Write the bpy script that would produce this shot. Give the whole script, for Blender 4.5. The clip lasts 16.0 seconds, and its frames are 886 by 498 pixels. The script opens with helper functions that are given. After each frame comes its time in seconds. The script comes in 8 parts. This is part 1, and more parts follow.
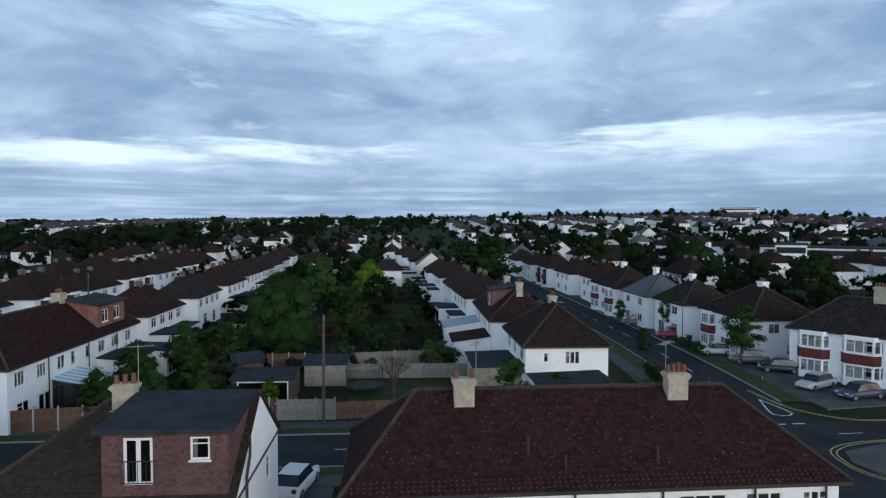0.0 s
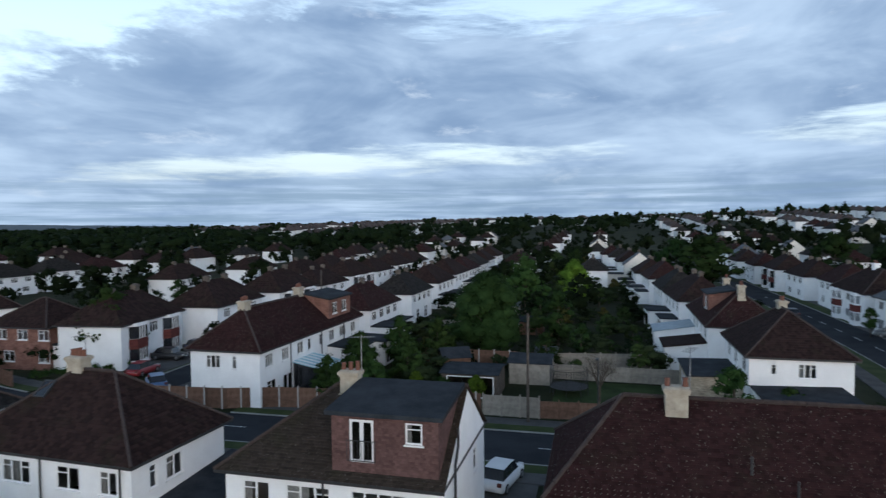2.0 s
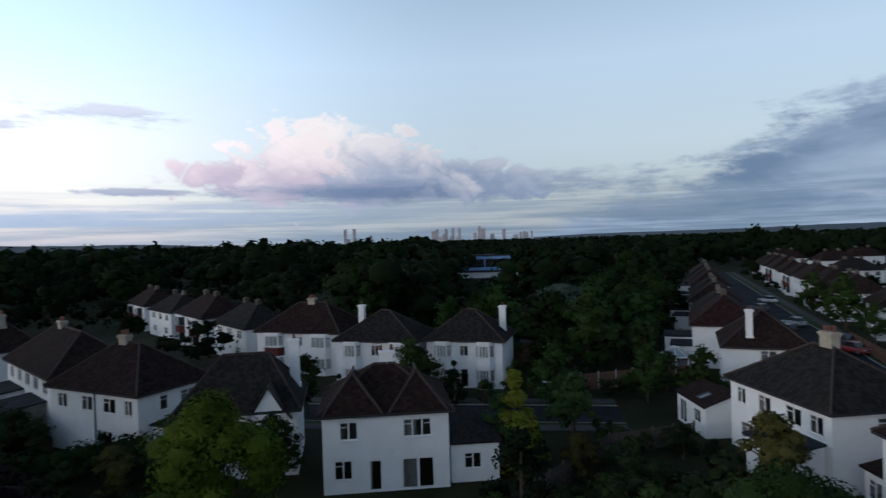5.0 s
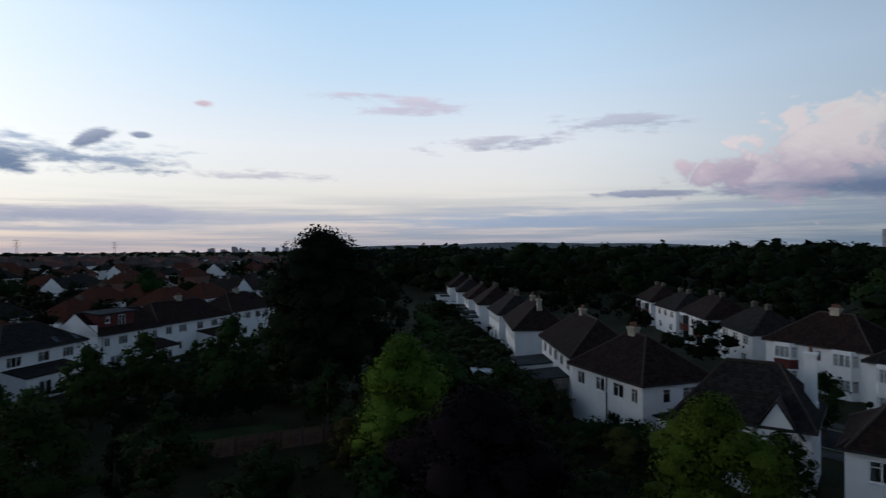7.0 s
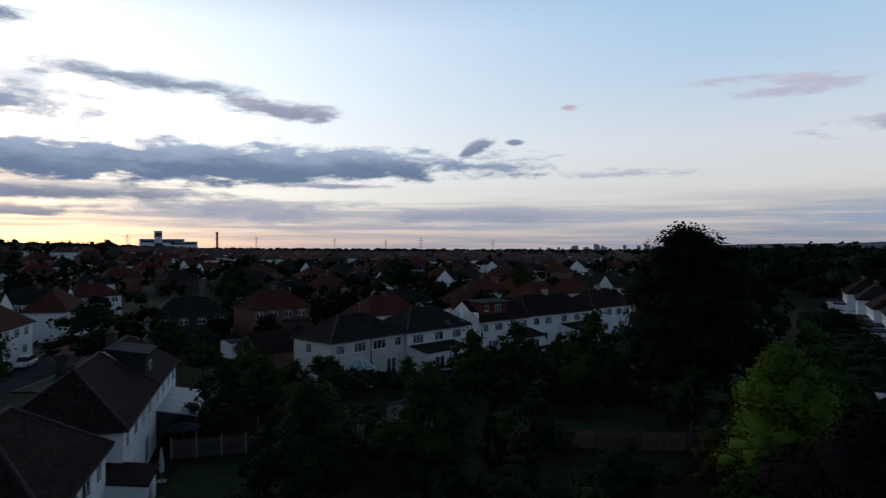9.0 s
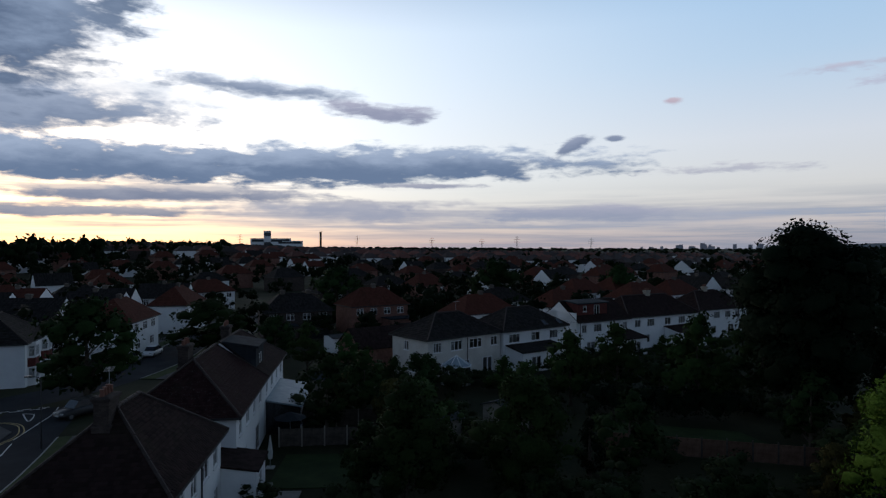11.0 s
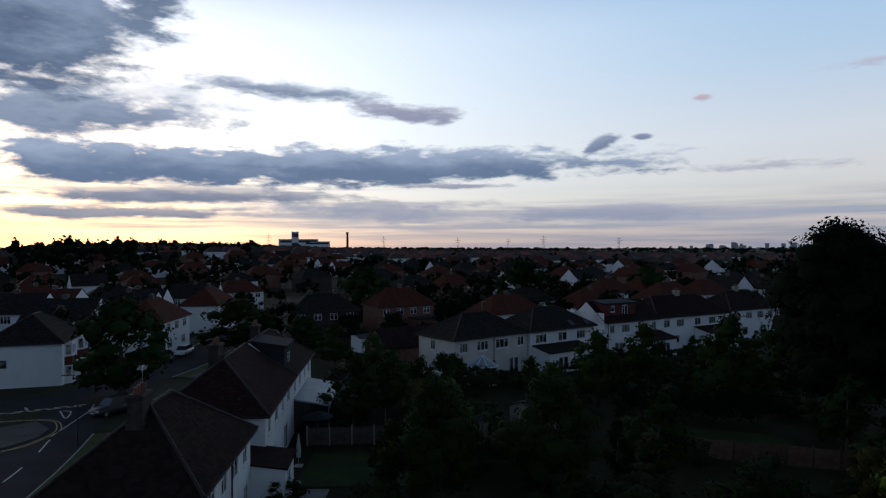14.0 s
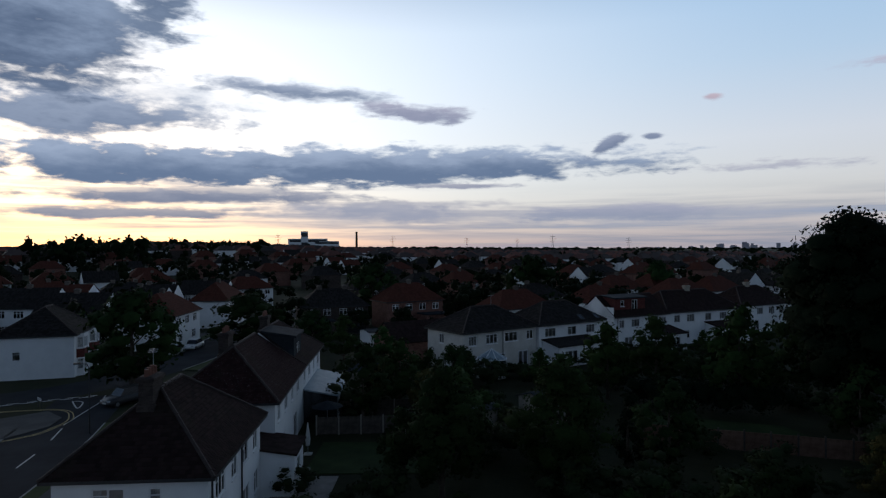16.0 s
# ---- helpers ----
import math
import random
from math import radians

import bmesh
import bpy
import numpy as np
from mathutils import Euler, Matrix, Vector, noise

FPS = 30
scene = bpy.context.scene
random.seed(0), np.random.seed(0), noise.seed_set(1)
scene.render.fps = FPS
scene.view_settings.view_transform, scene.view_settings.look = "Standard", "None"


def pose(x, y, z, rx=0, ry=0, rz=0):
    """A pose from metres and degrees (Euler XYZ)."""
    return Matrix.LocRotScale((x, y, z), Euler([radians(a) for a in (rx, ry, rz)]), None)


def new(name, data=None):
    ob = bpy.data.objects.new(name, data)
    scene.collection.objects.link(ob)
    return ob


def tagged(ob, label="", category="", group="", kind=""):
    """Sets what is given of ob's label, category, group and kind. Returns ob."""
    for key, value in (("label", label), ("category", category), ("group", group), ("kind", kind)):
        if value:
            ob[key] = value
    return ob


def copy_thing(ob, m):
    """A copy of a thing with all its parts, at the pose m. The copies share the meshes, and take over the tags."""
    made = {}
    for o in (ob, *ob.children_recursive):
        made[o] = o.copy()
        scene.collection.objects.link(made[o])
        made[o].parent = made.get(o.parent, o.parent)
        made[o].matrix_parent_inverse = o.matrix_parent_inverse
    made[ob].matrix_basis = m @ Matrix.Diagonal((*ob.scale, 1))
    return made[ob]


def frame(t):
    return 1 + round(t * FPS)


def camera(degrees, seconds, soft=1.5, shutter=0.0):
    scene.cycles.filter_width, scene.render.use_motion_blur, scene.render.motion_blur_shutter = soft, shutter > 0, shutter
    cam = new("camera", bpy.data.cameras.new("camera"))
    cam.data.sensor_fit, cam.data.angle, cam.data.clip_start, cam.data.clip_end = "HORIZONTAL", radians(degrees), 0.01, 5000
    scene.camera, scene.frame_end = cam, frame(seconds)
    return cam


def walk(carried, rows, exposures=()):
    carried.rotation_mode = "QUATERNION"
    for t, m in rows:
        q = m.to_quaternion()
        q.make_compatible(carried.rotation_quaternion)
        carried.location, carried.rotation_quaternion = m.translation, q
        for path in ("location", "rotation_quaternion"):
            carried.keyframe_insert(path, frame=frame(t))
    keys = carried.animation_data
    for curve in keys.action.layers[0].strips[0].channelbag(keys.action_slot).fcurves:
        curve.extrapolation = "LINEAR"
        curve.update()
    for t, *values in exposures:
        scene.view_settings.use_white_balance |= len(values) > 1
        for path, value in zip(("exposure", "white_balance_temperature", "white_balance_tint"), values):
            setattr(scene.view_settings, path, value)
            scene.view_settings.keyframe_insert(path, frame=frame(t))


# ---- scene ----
# ---------------------------------------------------------------- camera and its walk
cam = camera(70.8, 16.0, soft=1.25, shutter=0.2)
EYE = 16.5
# seconds, yaw, pitch, roll, rise of the drone
WALK = [
    (0.0, 0.0, -2.32, -0.22, 0), (0.5, 1.29, -2.32, -0.14, 0), (1.0, 4.65, -2.32, 0.0, 0),
    (1.5, 10.15, -2.32, 0.22, 0), (2.0, 18.57, -2.3, 0.58, 0), (2.5, 30.59, -2.21, 0.98, 0),
    (3.0, 42.75, -2.04, 1.3, 0), (3.5, 55.09, -1.84, 1.55, 0), (4.0, 66.6, -1.57, 1.7, 0),
    (4.5, 79.27, -1.24, 1.77, 0), (4.7, 84.35, -1.1, 1.75, 0), (5.4, 101.5, -0.75, 1.5, 0),
    (6.1, 117.2, -0.42, 1.2, 0), (6.8, 131.5, -0.2, 0.82, 0), (7.0, 136.02, -0.1, 0.55, 0),
    (7.5, 145.43, -0.06, 0.42, 0), (8.0, 151.87, -0.04, 0.36, 0), (8.5, 159.26, -0.06, 0.24, 0),
    (9.0, 168.35, -0.11, 0.13, 0), (9.5, 173.76, -0.14, 0.07, 0), (9.7, 174.9, -0.15, 0.07, 0),
    (10.4, 176.6, -0.17, 0.08, 0), (11.8, 177.7, -0.2, 0.11, 0), (12.0, 177.83, -0.21, 0.12, 0),
    (12.5, 178.21, -0.2, 0.16, 0), (13.0, 178.52, -0.2, 0.19, 0), (13.5, 179.22, -0.17, 0.26, 0),
    (14.0, 179.56, -0.16, 0.29, 0), (14.5, 179.77, -0.16, 0.3, -0.22), (15.0, 180.0, -0.16, 0.3, -0.39),
    (15.5, 180.2, -0.16, 0.3, -0.63), (16.0, 180.38, -0.16, 0.3, -0.85)]
EXPOSURES = [(0.0, 0.36, 6200, 8), (3.0, 0.24, 6200, 8), (4.0, -0.02, 6200, 8), (4.7, -0.24, 6200, 9), (6.8, -0.84, 6200, 10), (8.0, -1.05, 6150, 10), (10.0, -1.12, 5950, 10), (16.0, -1.18, 5900, 10)]
walk(cam, [(t, pose(0, 0, EYE + dz, 90 + p, r, y)) for t, y, p, r, dz in WALK], EXPOSURES)

# ---------------------------------------------------------------- world: dusk sky with clouds
SUN_AZ, SUN_EL = 212.0, 5.0


class Graph:
    """Small helper to write node arithmetic."""

    def __init__(self, tree):
        self.t = tree

    def node(self, kind):
        return self.t.nodes.new(kind)

    def put(self, sock, v):
        if isinstance(v, bpy.types.NodeSocket):
            self.t.links.new(v, sock)
        elif v is not None:
            sock.default_value = v

    def m(self, op, a, b=None, c=None, clamp=False):
        n = self.node("ShaderNodeMath")
        n.operation, n.use_clamp = op, clamp
        for s, v in zip(n.inputs, (a, b, c)):
            self.put(s, v)
        return n.outputs[0]

    def add(self, a, b): return self.m("ADD", a, b)
    def sub(self, a, b): return self.m("SUBTRACT", a, b)
    def mul(self, a, b): return self.m("MULTIPLY", a, b)
    def div(self, a, b): return self.m("DIVIDE", a, b)
    def most(self, a, b): return self.m("MAXIMUM", a, b)

    def step(self, v, lo, hi):
        n = self.node("ShaderNodeMapRange")
        n.interpolation_type = "SMOOTHSTEP"
        self.put(n.inputs[0], v)
        n.inputs[1].default_value, n.inputs[2].default_value = lo, hi
        return n.outputs[0]

    def ramp(self, v, stops):
        n = self.node("ShaderNodeValToRGB")
        self.put(n.inputs[0], v)
        e = n.color_ramp.elements
        while len(e) < len(stops):
            e.new(1.0)
        for el, (p, c) in zip(e, stops):
            el.position, el.color = p, (*c, 1)
        return n.outputs[0]

    def mix(self, f, a, b, blend="MIX"):
        n = self.node("ShaderNodeMix")
        n.data_type, n.blend_type = "RGBA", blend
        self.put(n.inputs[0], f)
        self.put(n.inputs[6], (*a, 1) if isinstance(a, tuple) else a)
        self.put(n.inputs[7], (*b, 1) if isinstance(b, tuple) else b)
        return n.outputs[2]

    def noise(self, vec, scale, detail=4.0, rough=0.55, dist=0.0):
        n = self.node("ShaderNodeTexNoise")
        self.put(n.inputs["Vector"], vec)
        n.inputs["Scale"].default_value, n.inputs["Detail"].default_value = scale, detail
        n.inputs["Roughness"].default_value, n.inputs["Distortion"].default_value = rough, dist
        return n.outputs[0]

    def xyz(self, x, y, z):
        n = self.node("ShaderNodeCombineXYZ")
        for s, v in zip(n.inputs, (x, y, z)):
            self.put(s, v)
        return n.outputs[0]


world = bpy.data.worlds.new("dusk_sky")
scene.world = world
world.use_nodes = True
world.node_tree.nodes.clear()
g = Graph(world.node_tree)
gen = g.node("ShaderNodeTexCoord").outputs["Generated"]
sep = g.node("ShaderNodeSeparateXYZ")
g.put(sep.inputs[0], gen)
dx, dy, dz = sep.outputs
az = g.add(90.0, g.mul(57.2958, g.m("ARCTAN2", g.mul(dy, -1.0), g.mul(dx, -1.0))))
el = g.mul(57.2958, g.m("ARCSINE", dz))
elc = g.most(el, 0.0)
# cloud sheet seen in perspective: streaks towards the horizon
flat = g.add(g.most(dz, 0.0), 0.10)
sheet = g.xyz(g.div(dx, flat), g.div(dy, flat), 0.0)
n_big = g.noise(sheet, 0.55, 5.0, 0.5, 0.3)
n_mid = g.noise(sheet, 1.5, 5.0, 0.5, 0.3)
sheet2 = g.xyz(g.mul(az, 0.075), g.mul(el, 0.20), 5.5)
n_soft = g.noise(sheet2, 1.0, 5.0, 0.55, 0.5)
sky_pt = g.xyz(g.mul(az, 0.055), g.mul(el, 0.16), 3.7)
n_puff = g.noise(sky_pt, 2.1, 8.0, 0.6, 0.15)
n_edge = g.noise(g.xyz(g.mul(az, 0.30), g.mul(el, 0.85), 6.6), 1.9, 7.0, 0.57, 0.3)
warp = g.mul(g.noise(g.xyz(g.mul(az, 0.25), g.mul(el, 0.3), 2.2), 1.0, 2.0, 0.5), 0.5)
heap_pt = g.xyz(g.add(g.mul(az, 0.20), warp), g.add(g.mul(el, 0.30), warp), 4.4)
heap_a = g.m("ABSOLUTE", g.sub(g.noise(heap_pt, 1.0, 0.0), 0.5))
heap_b = g.m("ABSOLUTE", g.sub(g.noise(heap_pt, 2.3, 0.0), 0.5))
heap_c = g.m("ABSOLUTE", g.sub(g.noise(heap_pt, 5.2, 1.0), 0.5))
n_heap = g.add(0.27, g.add(g.mul(heap_a, 1.1), g.add(g.mul(heap_b, 0.75), g.mul(heap_c, 0.45))))
n_fold = g.noise(g.xyz(g.mul(az, 0.20), g.mul(el, 0.62), 8.3), 1.25, 4.0, 0.52, 0.3)
n_puff2 = g.noise(g.xyz(g.mul(az, 0.05), g.mul(el, 0.34), 9.1), 2.6, 7.0, 0.62, 0.2)
n_streak = g.noise(g.xyz(g.mul(az, 0.03), g.mul(el, 0.75), 1.3), 1.6, 6.0, 0.6, 0.2)

# clear sky: pale blue away from the sunset, cream and white towards it
el01 = g.m("MULTIPLY", elc, 1 / 45.0, clamp=True)
# above the view the ramps drop dark to hold back overhead light
cool = g.ramp(el01, [(0.0, (0.34, 0.43, 0.54)), (0.07, (0.46, 0.53, 0.62)), (0.18, (0.56, 0.66, 0.77)), (0.34, (0.57, 0.71, 0.88)), (0.55, (0.38, 0.50, 0.66)), (1.0, (0.035, 0.06, 0.12))])
rose = g.ramp(el01, [(0.0, (0.44, 0.43, 0.50)), (0.05, (0.64, 0.58, 0.61)), (0.11, (0.82, 0.77, 0.75)), (0.2, (0.84, 0.83, 0.86)), (0.34, (0.61, 0.76, 0.91)), (0.5, (0.46, 0.68, 0.92)), (0.66, (0.15, 0.25, 0.42)), (1.0, (0.035, 0.06, 0.12))])
warm = g.ramp(el01, [(0.0, (0.52, 0.46, 0.50)), (0.04, (0.68, 0.63, 0.65)), (0.10, (0.84, 0.83, 0.84)), (0.2, (1.0, 1.0, 1.0)), (0.42, (0.94, 1.01, 1.08)), (0.6, (0.32, 0.44, 0.62)), (1.0, (0.05, 0.08, 0.15))])
to_rose = g.step(az, 92.0, 135.0)
to_warm = g.mul(g.step(az, 140.0, 196.0), g.sub(1.0, g.step(az, 232.0, 268.0)))
clear = g.mix(to_rose, cool, rose)
clear = g.mix(to_warm, clear, warm)
# glow round the hidden sun
da = g.div(g.sub(az, SUN_AZ - 8), 24.0)
de = g.div(g.sub(el, 12.5), 9.5)
glow = g.m("EXPONENT", g.mul(g.add(g.mul(da, da), g.mul(de, de)), -1.0))
clear = g.mix(g.mul(glow, 0.7), clear, (0.52, 0.51, 0.50), "ADD")
nishita = g.node("ShaderNodeTexSky")
nishita.sky_type, nishita.sun_disc = "NISHITA", False
nishita.sun_elevation, nishita.sun_rotation = radians(SUN_EL), radians(-SUN_AZ)
clear = g.mix(0.055, clear, nishita.outputs[0], "ADD")
state = {"sky": clear}


def cloud(a, e, wa, we, dark, light, noise_in, amp=0.9, soft=0.35, tilt=0.0, top=0.6, cover=1.0, rag=1.45, puffs=None, fold=0.0):
    """One bank of cloud: middle azimuth and elevation, half sizes, colours of its base and top."""
    u = g.div(g.sub(az, a), wa)
    v = g.div(g.sub(g.sub(el, e), g.mul(g.sub(az, a), tilt)), we)
    r = g.m("SQRT", g.add(g.mul(u, u), g.mul(v, v)))
    f = g.add(g.add(g.sub(1.0, r), g.mul(g.sub(noise_in, 0.5), amp * 3.6)), g.add(g.mul(g.sub(n_edge, 0.5), rag), g.mul(g.sub(n_fold, 0.5), fold)))
    mask = g.mul(g.step(f, 0.0, soft), cover)
    lit = g.add(g.mul(v, top), g.add(g.mul(g.sub(n_edge, 0.5), rag * 0.9), g.add(g.mul(g.sub(puffs or n_puff, 0.5), 1.5), g.mul(g.sub(n_fold, 0.5), fold * 0.8))))
    col = g.mix(g.step(lit, -0.6, 0.9), dark, light)
    state["sky"] = g.mix(mask, state["sky"], col)


GREY, PALE = (0.22, 0.33, 0.48), (0.46, 0.58, 0.74)
# the cloud deck over the front-lit side, cut off along a slope
edge = g.sub(g.sub(19.8, g.mul(0.40, g.sub(az, 36.0))), el)
deck_f = g.add(g.add(g.div(edge, 5.0), g.mul(g.sub(n_puff, 0.5), 2.6)), g.mul(g.sub(n_edge, 0.5), 0.9))
deck = g.mul(g.step(deck_f, -0.1, 0.55), g.step(az, -80.0, -60.0))
gap1 = g.sub(1.0, g.m("SQRT", g.add(g.m("POWER", g.div(g.sub(az, 28.0), 24.0), 2.0), g.m("POWER", g.div(g.sub(el, g.add(5.6, g.mul(0.05, g.sub(28.0, az)))), 1.5), 2.0))))
gap2 = g.sub(1.0, g.m("SQRT", g.add(g.m("POWER", g.div(g.add(az, 22.0), 14.0), 2.0), g.m("POWER", g.div(g.sub(el, 7.4), 2.0), 2.0))))
gap3 = g.sub(1.0, g.m("SQRT", g.add(g.m("POWER", g.div(g.sub(az, 9.0), 17.0), 2.0), g.m("POWER", g.div(g.sub(el, 19.5), 3.4), 2.0))))
gaps = g.most(g.most(gap1, gap2), gap3)
hole = g.step(g.add(gaps, g.mul(g.sub(n_puff2, 0.5), 2.2)), -0.05, 0.75)
deck = g.mul(deck, g.sub(1.0, g.mul(hole, 0.92)))
deck_v = g.add(g.add(g.mul(n_soft, 0.75), g.mul(n_mid, 0.25)), g.mul(g.sub(n_big, 0.5), 0.6))
deck_col = g.mix(g.step(deck_v, 0.30, 0.72), (0.185, 0.275, 0.43), (0.46, 0.58, 0.74))
deck_col = g.mix(g.mul(g.step(n_puff, 0.58, 0.74), 0.8), deck_col, (0.56, 0.64, 0.75))
state["sky"] = g.mix(g.mul(deck, 0.97), state["sky"], deck_col)
# low haze streaks
low = g.mul(g.sub(1.0, g.step(el, 2.0, 6.0)), g.step(n_streak, 0.37, 0.62))
low = g.mul(low, g.sub(1.0, g.mul(g.step(az, 75.0, 150.0), 0.35)))
state["sky"] = g.mix(g.mul(low, 0.8), state["sky"], g.mix(to_warm, (0.20, 0.29, 0.40), (0.38, 0.40, 0.50)))
# thin low cover along the horizon
cloud(188.0, 3.0, 30.0, 1.7, (0.50, 0.50, 0.57), (0.70, 0.66, 0.69), n_streak, 0.55, 1.0, 0.0, 0.6, 0.8, rag=0.5)
cloud(160.0, 2.4, 22.0, 1.5, (0.46, 0.49, 0.58), (0.66, 0.64, 0.69), n_streak, 0.55, 1.0, 0.0, 0.6, 0.8, rag=0.5)
cloud(98.0, 2.6, 30.0, 1.9, (0.34, 0.43, 0.55), (0.50, 0.56, 0.65), n_streak, 0.45, 1.0, 0.0, 0.6, 0.85, rag=0.5)
cloud(205.0, 4.6, 20.0, 2.2, (0.42, 0.44, 0.52), (0.74, 0.70, 0.70), n_streak, 0.75, 0.9, 0.0, 0.6, 0.75, rag=0.7)
# heap cloud, pink and white, with a slate base
HEAP = dict(rag=0.3, puffs=n_heap)
cloud(93.0, 4.9, 22.0, 1.7, (0.24, 0.31, 0.45), (0.44, 0.51, 0.66), n_puff2, 0.4, 0.6, rag=0.5)
cloud(110.0, 5.9, 7.0, 2.0, (0.50, 0.45, 0.56), (0.80, 0.66, 0.72), n_heap, 0.55, 0.5, -0.04, 0.5, **HEAP)
cloud(90.5, 5.9, 9.5, 2.2, (0.30, 0.38, 0.54), (0.62, 0.66, 0.76), n_heap, 0.55, 0.4, 0.09, 0.9, **HEAP)
cloud(101.0, 6.9, 8.8, 4.6, (0.46, 0.49, 0.62), (1.0, 0.94, 0.93), n_heap, 0.5, 0.42, 0.0, 1.1, **HEAP)
cloud(105.5, 6.4, 5.2, 3.6, (0.62, 0.54, 0.64), (0.98, 0.88, 0.88), n_heap, 0.6, 0.3, 0.0, 0.9, **HEAP)
cloud(94.5, 6.6, 5.4, 2.9, (0.40, 0.46, 0.60), (0.88, 0.84, 0.88), n_heap, 0.6, 0.3, 0.15, 0.9, **HEAP)
cloud(99.5, 4.5, 14.0, 1.45, (0.17, 0.24, 0.39), (0.27, 0.34, 0.50), n_puff2, 0.35, 0.9, 0.0, 0.6, 0.92, rag=0.4)
# small flat clouds
WISP = dict(cover=0.75, rag=1.3, fold=2.2)
cloud(131.5, 9.5, 9.0, 0.7, (0.42, 0.44, 0.56), (0.64, 0.60, 0.68), n_puff2, 0.9, 0.8, -0.07, **WISP)
cloud(119.5, 10.8, 6.0, 1.0, (0.44, 0.48, 0.60), (0.64, 0.64, 0.74), n_puff2, 0.9, 0.8, 0.03, **WISP)
cloud(137.5, 12.9, 4.5, 0.8, (0.64, 0.58, 0.70), (0.80, 0.70, 0.78), n_puff2, 0.95, 0.9, **WISP)
cloud(143.5, 13.8, 3.8, 0.5, (0.66, 0.62, 0.72), (0.80, 0.72, 0.80), n_puff2, 0.95, 0.9, **WISP)
cloud(151.5, 6.6, 6.0, 0.55, (0.50, 0.50, 0.60), (0.68, 0.64, 0.70), n_puff2, 0.9, 0.8, -0.02, **WISP)
cloud(118.0, 4.6, 5.0, 0.4, (0.34, 0.38, 0.50), (0.44, 0.46, 0.56), n_puff2, 0.4, 0.6)
cloud(124.0, 2.6, 30.0, 1.3, (0.36, 0.44, 0.57), (0.52, 0.56, 0.66), n_streak, 0.7, 0.9, -0.015, rag=0.6)
cloud(166.0, 2.9, 16.0, 0.9, (0.42, 0.45, 0.55), (0.60, 0.58, 0.66), n_puff2, 0.6, 0.8, rag=0.7)
cloud(157.0, 12.4, 0.9, 0.35, (0.70, 0.58, 0.64), (0.84, 0.68, 0.72), n_puff2, 0.6, 0.8)
# long slate bank across the sunset, and what lies over and under it
SLATE, RIM = (0.21, 0.28, 0.41), (0.52, 0.60, 0.74)
SOFT = dict(rag=0.75, fold=1.25)
cloud(205.0, 12.6, 14.0, 3.2, (0.50, 0.56, 0.66), (0.80, 0.86, 0.94), n_puff, 0.5, 1.2, 0.0, 0.6, 0.7, **SOFT)
cloud(187.0, 7.3, 30.0, 2.0, SLATE, RIM, n_puff2, 0.20, 0.42, -0.012, 1.4, **SOFT)
cloud(206.0, 7.0, 14.0, 2.2, SLATE, RIM, n_puff, 0.36, 0.4, 0.0, 1.2, **SOFT)
cloud(165.6, 8.9, 2.4, 0.8, (0.26, 0.31, 0.43), (0.46, 0.50, 0.62), n_puff, 0.3, 0.6, -0.45, rag=1.2, fold=1.2)
cloud(161.8, 9.5, 1.0, 0.4, (0.30, 0.35, 0.47), (0.46, 0.50, 0.62), n_puff, 0.3, 0.5, **SOFT)
cloud(195.5, 13.9, 11.5, 1.0, (0.33, 0.39, 0.51), (0.60, 0.65, 0.76), n_puff2, 0.32, 0.7, 0.04, 1.0, **SOFT)
cloud(183.0, 12.1, 6.5, 1.0, (0.38, 0.40, 0.52), (0.64, 0.62, 0.72), n_puff2, 0.35, 0.6, 0.05, **SOFT)
cloud(210.0, 10.8, 13.0, 2.3, (0.27, 0.33, 0.45), (0.58, 0.64, 0.76), n_puff, 0.4, 0.6, **SOFT)
cloud(216.0, 17.4, 15.5, 6.2, (0.13, 0.18, 0.28), (0.46, 0.55, 0.70), n_puff, 0.30, 0.55, 0.0, 0.7, **SOFT)
cloud(204.6, 21.8, 4.4, 5.2, (0.20, 0.26, 0.37), (0.54, 0.62, 0.75), n_puff, 0.3, 0.5, **SOFT)
cloud(216.0, 23.8, 8.0, 2.6, (0.18, 0.24, 0.34), (0.54, 0.62, 0.75), n_puff, 0.3, 0.5, **SOFT)
cloud(200.0, 4.4, 17.0, 0.7, (0.30, 0.33, 0.43), (0.60, 0.58, 0.62), n_puff2, 0.4, 0.6, **SOFT)
cloud(187.0, 3.4, 14.0, 1.1, (0.44, 0.46, 0.56), (0.66, 0.63, 0.66), n_puff2, 0.4, 0.8, **SOFT)
cloud(207.0, 2.9, 12.0, 0.6, (0.36, 0.37, 0.45), (0.64, 0.58, 0.58), n_puff2, 0.4, 0.6, **SOFT)
cloud(178.0, 5.6, 6.0, 0.35, (0.44, 0.45, 0.54), (0.66, 0.64, 0.68), n_puff2, 0.4, 0.6, **SOFT)
# open dark cover above and behind, never seen, added to cut overhead light
high = g.mul(g.step(el, 26.0, 38.0), g.step(n_big, 0.45, 0.62))
state["sky"] = g.mix(g.mul(high, 0.7), state["sky"], (0.06, 0.075, 0.10))
ground_dark = g.step(el, -3.0, -0.5)
side_gain = g.add(1.0, g.mul(g.mul(g.step(az, 86.0, 130.0), g.sub(1.0, g.step(az, 232.0, 268.0))), 0.58))
gain = g.node("ShaderNodeVectorMath")
gain.operation = "SCALE"
g.put(gain.inputs[0], state["sky"])
g.put(gain.inputs[3], side_gain)
final = g.mix(ground_dark, (0.02, 0.022, 0.02), gain.outputs[0])
back = g.node("ShaderNodeBackground")
g.put(back.inputs[0], final)
back.inputs[1].default_value = 1.0
g.put(g.node("ShaderNodeOutputWorld").inputs[0], back.outputs[0])

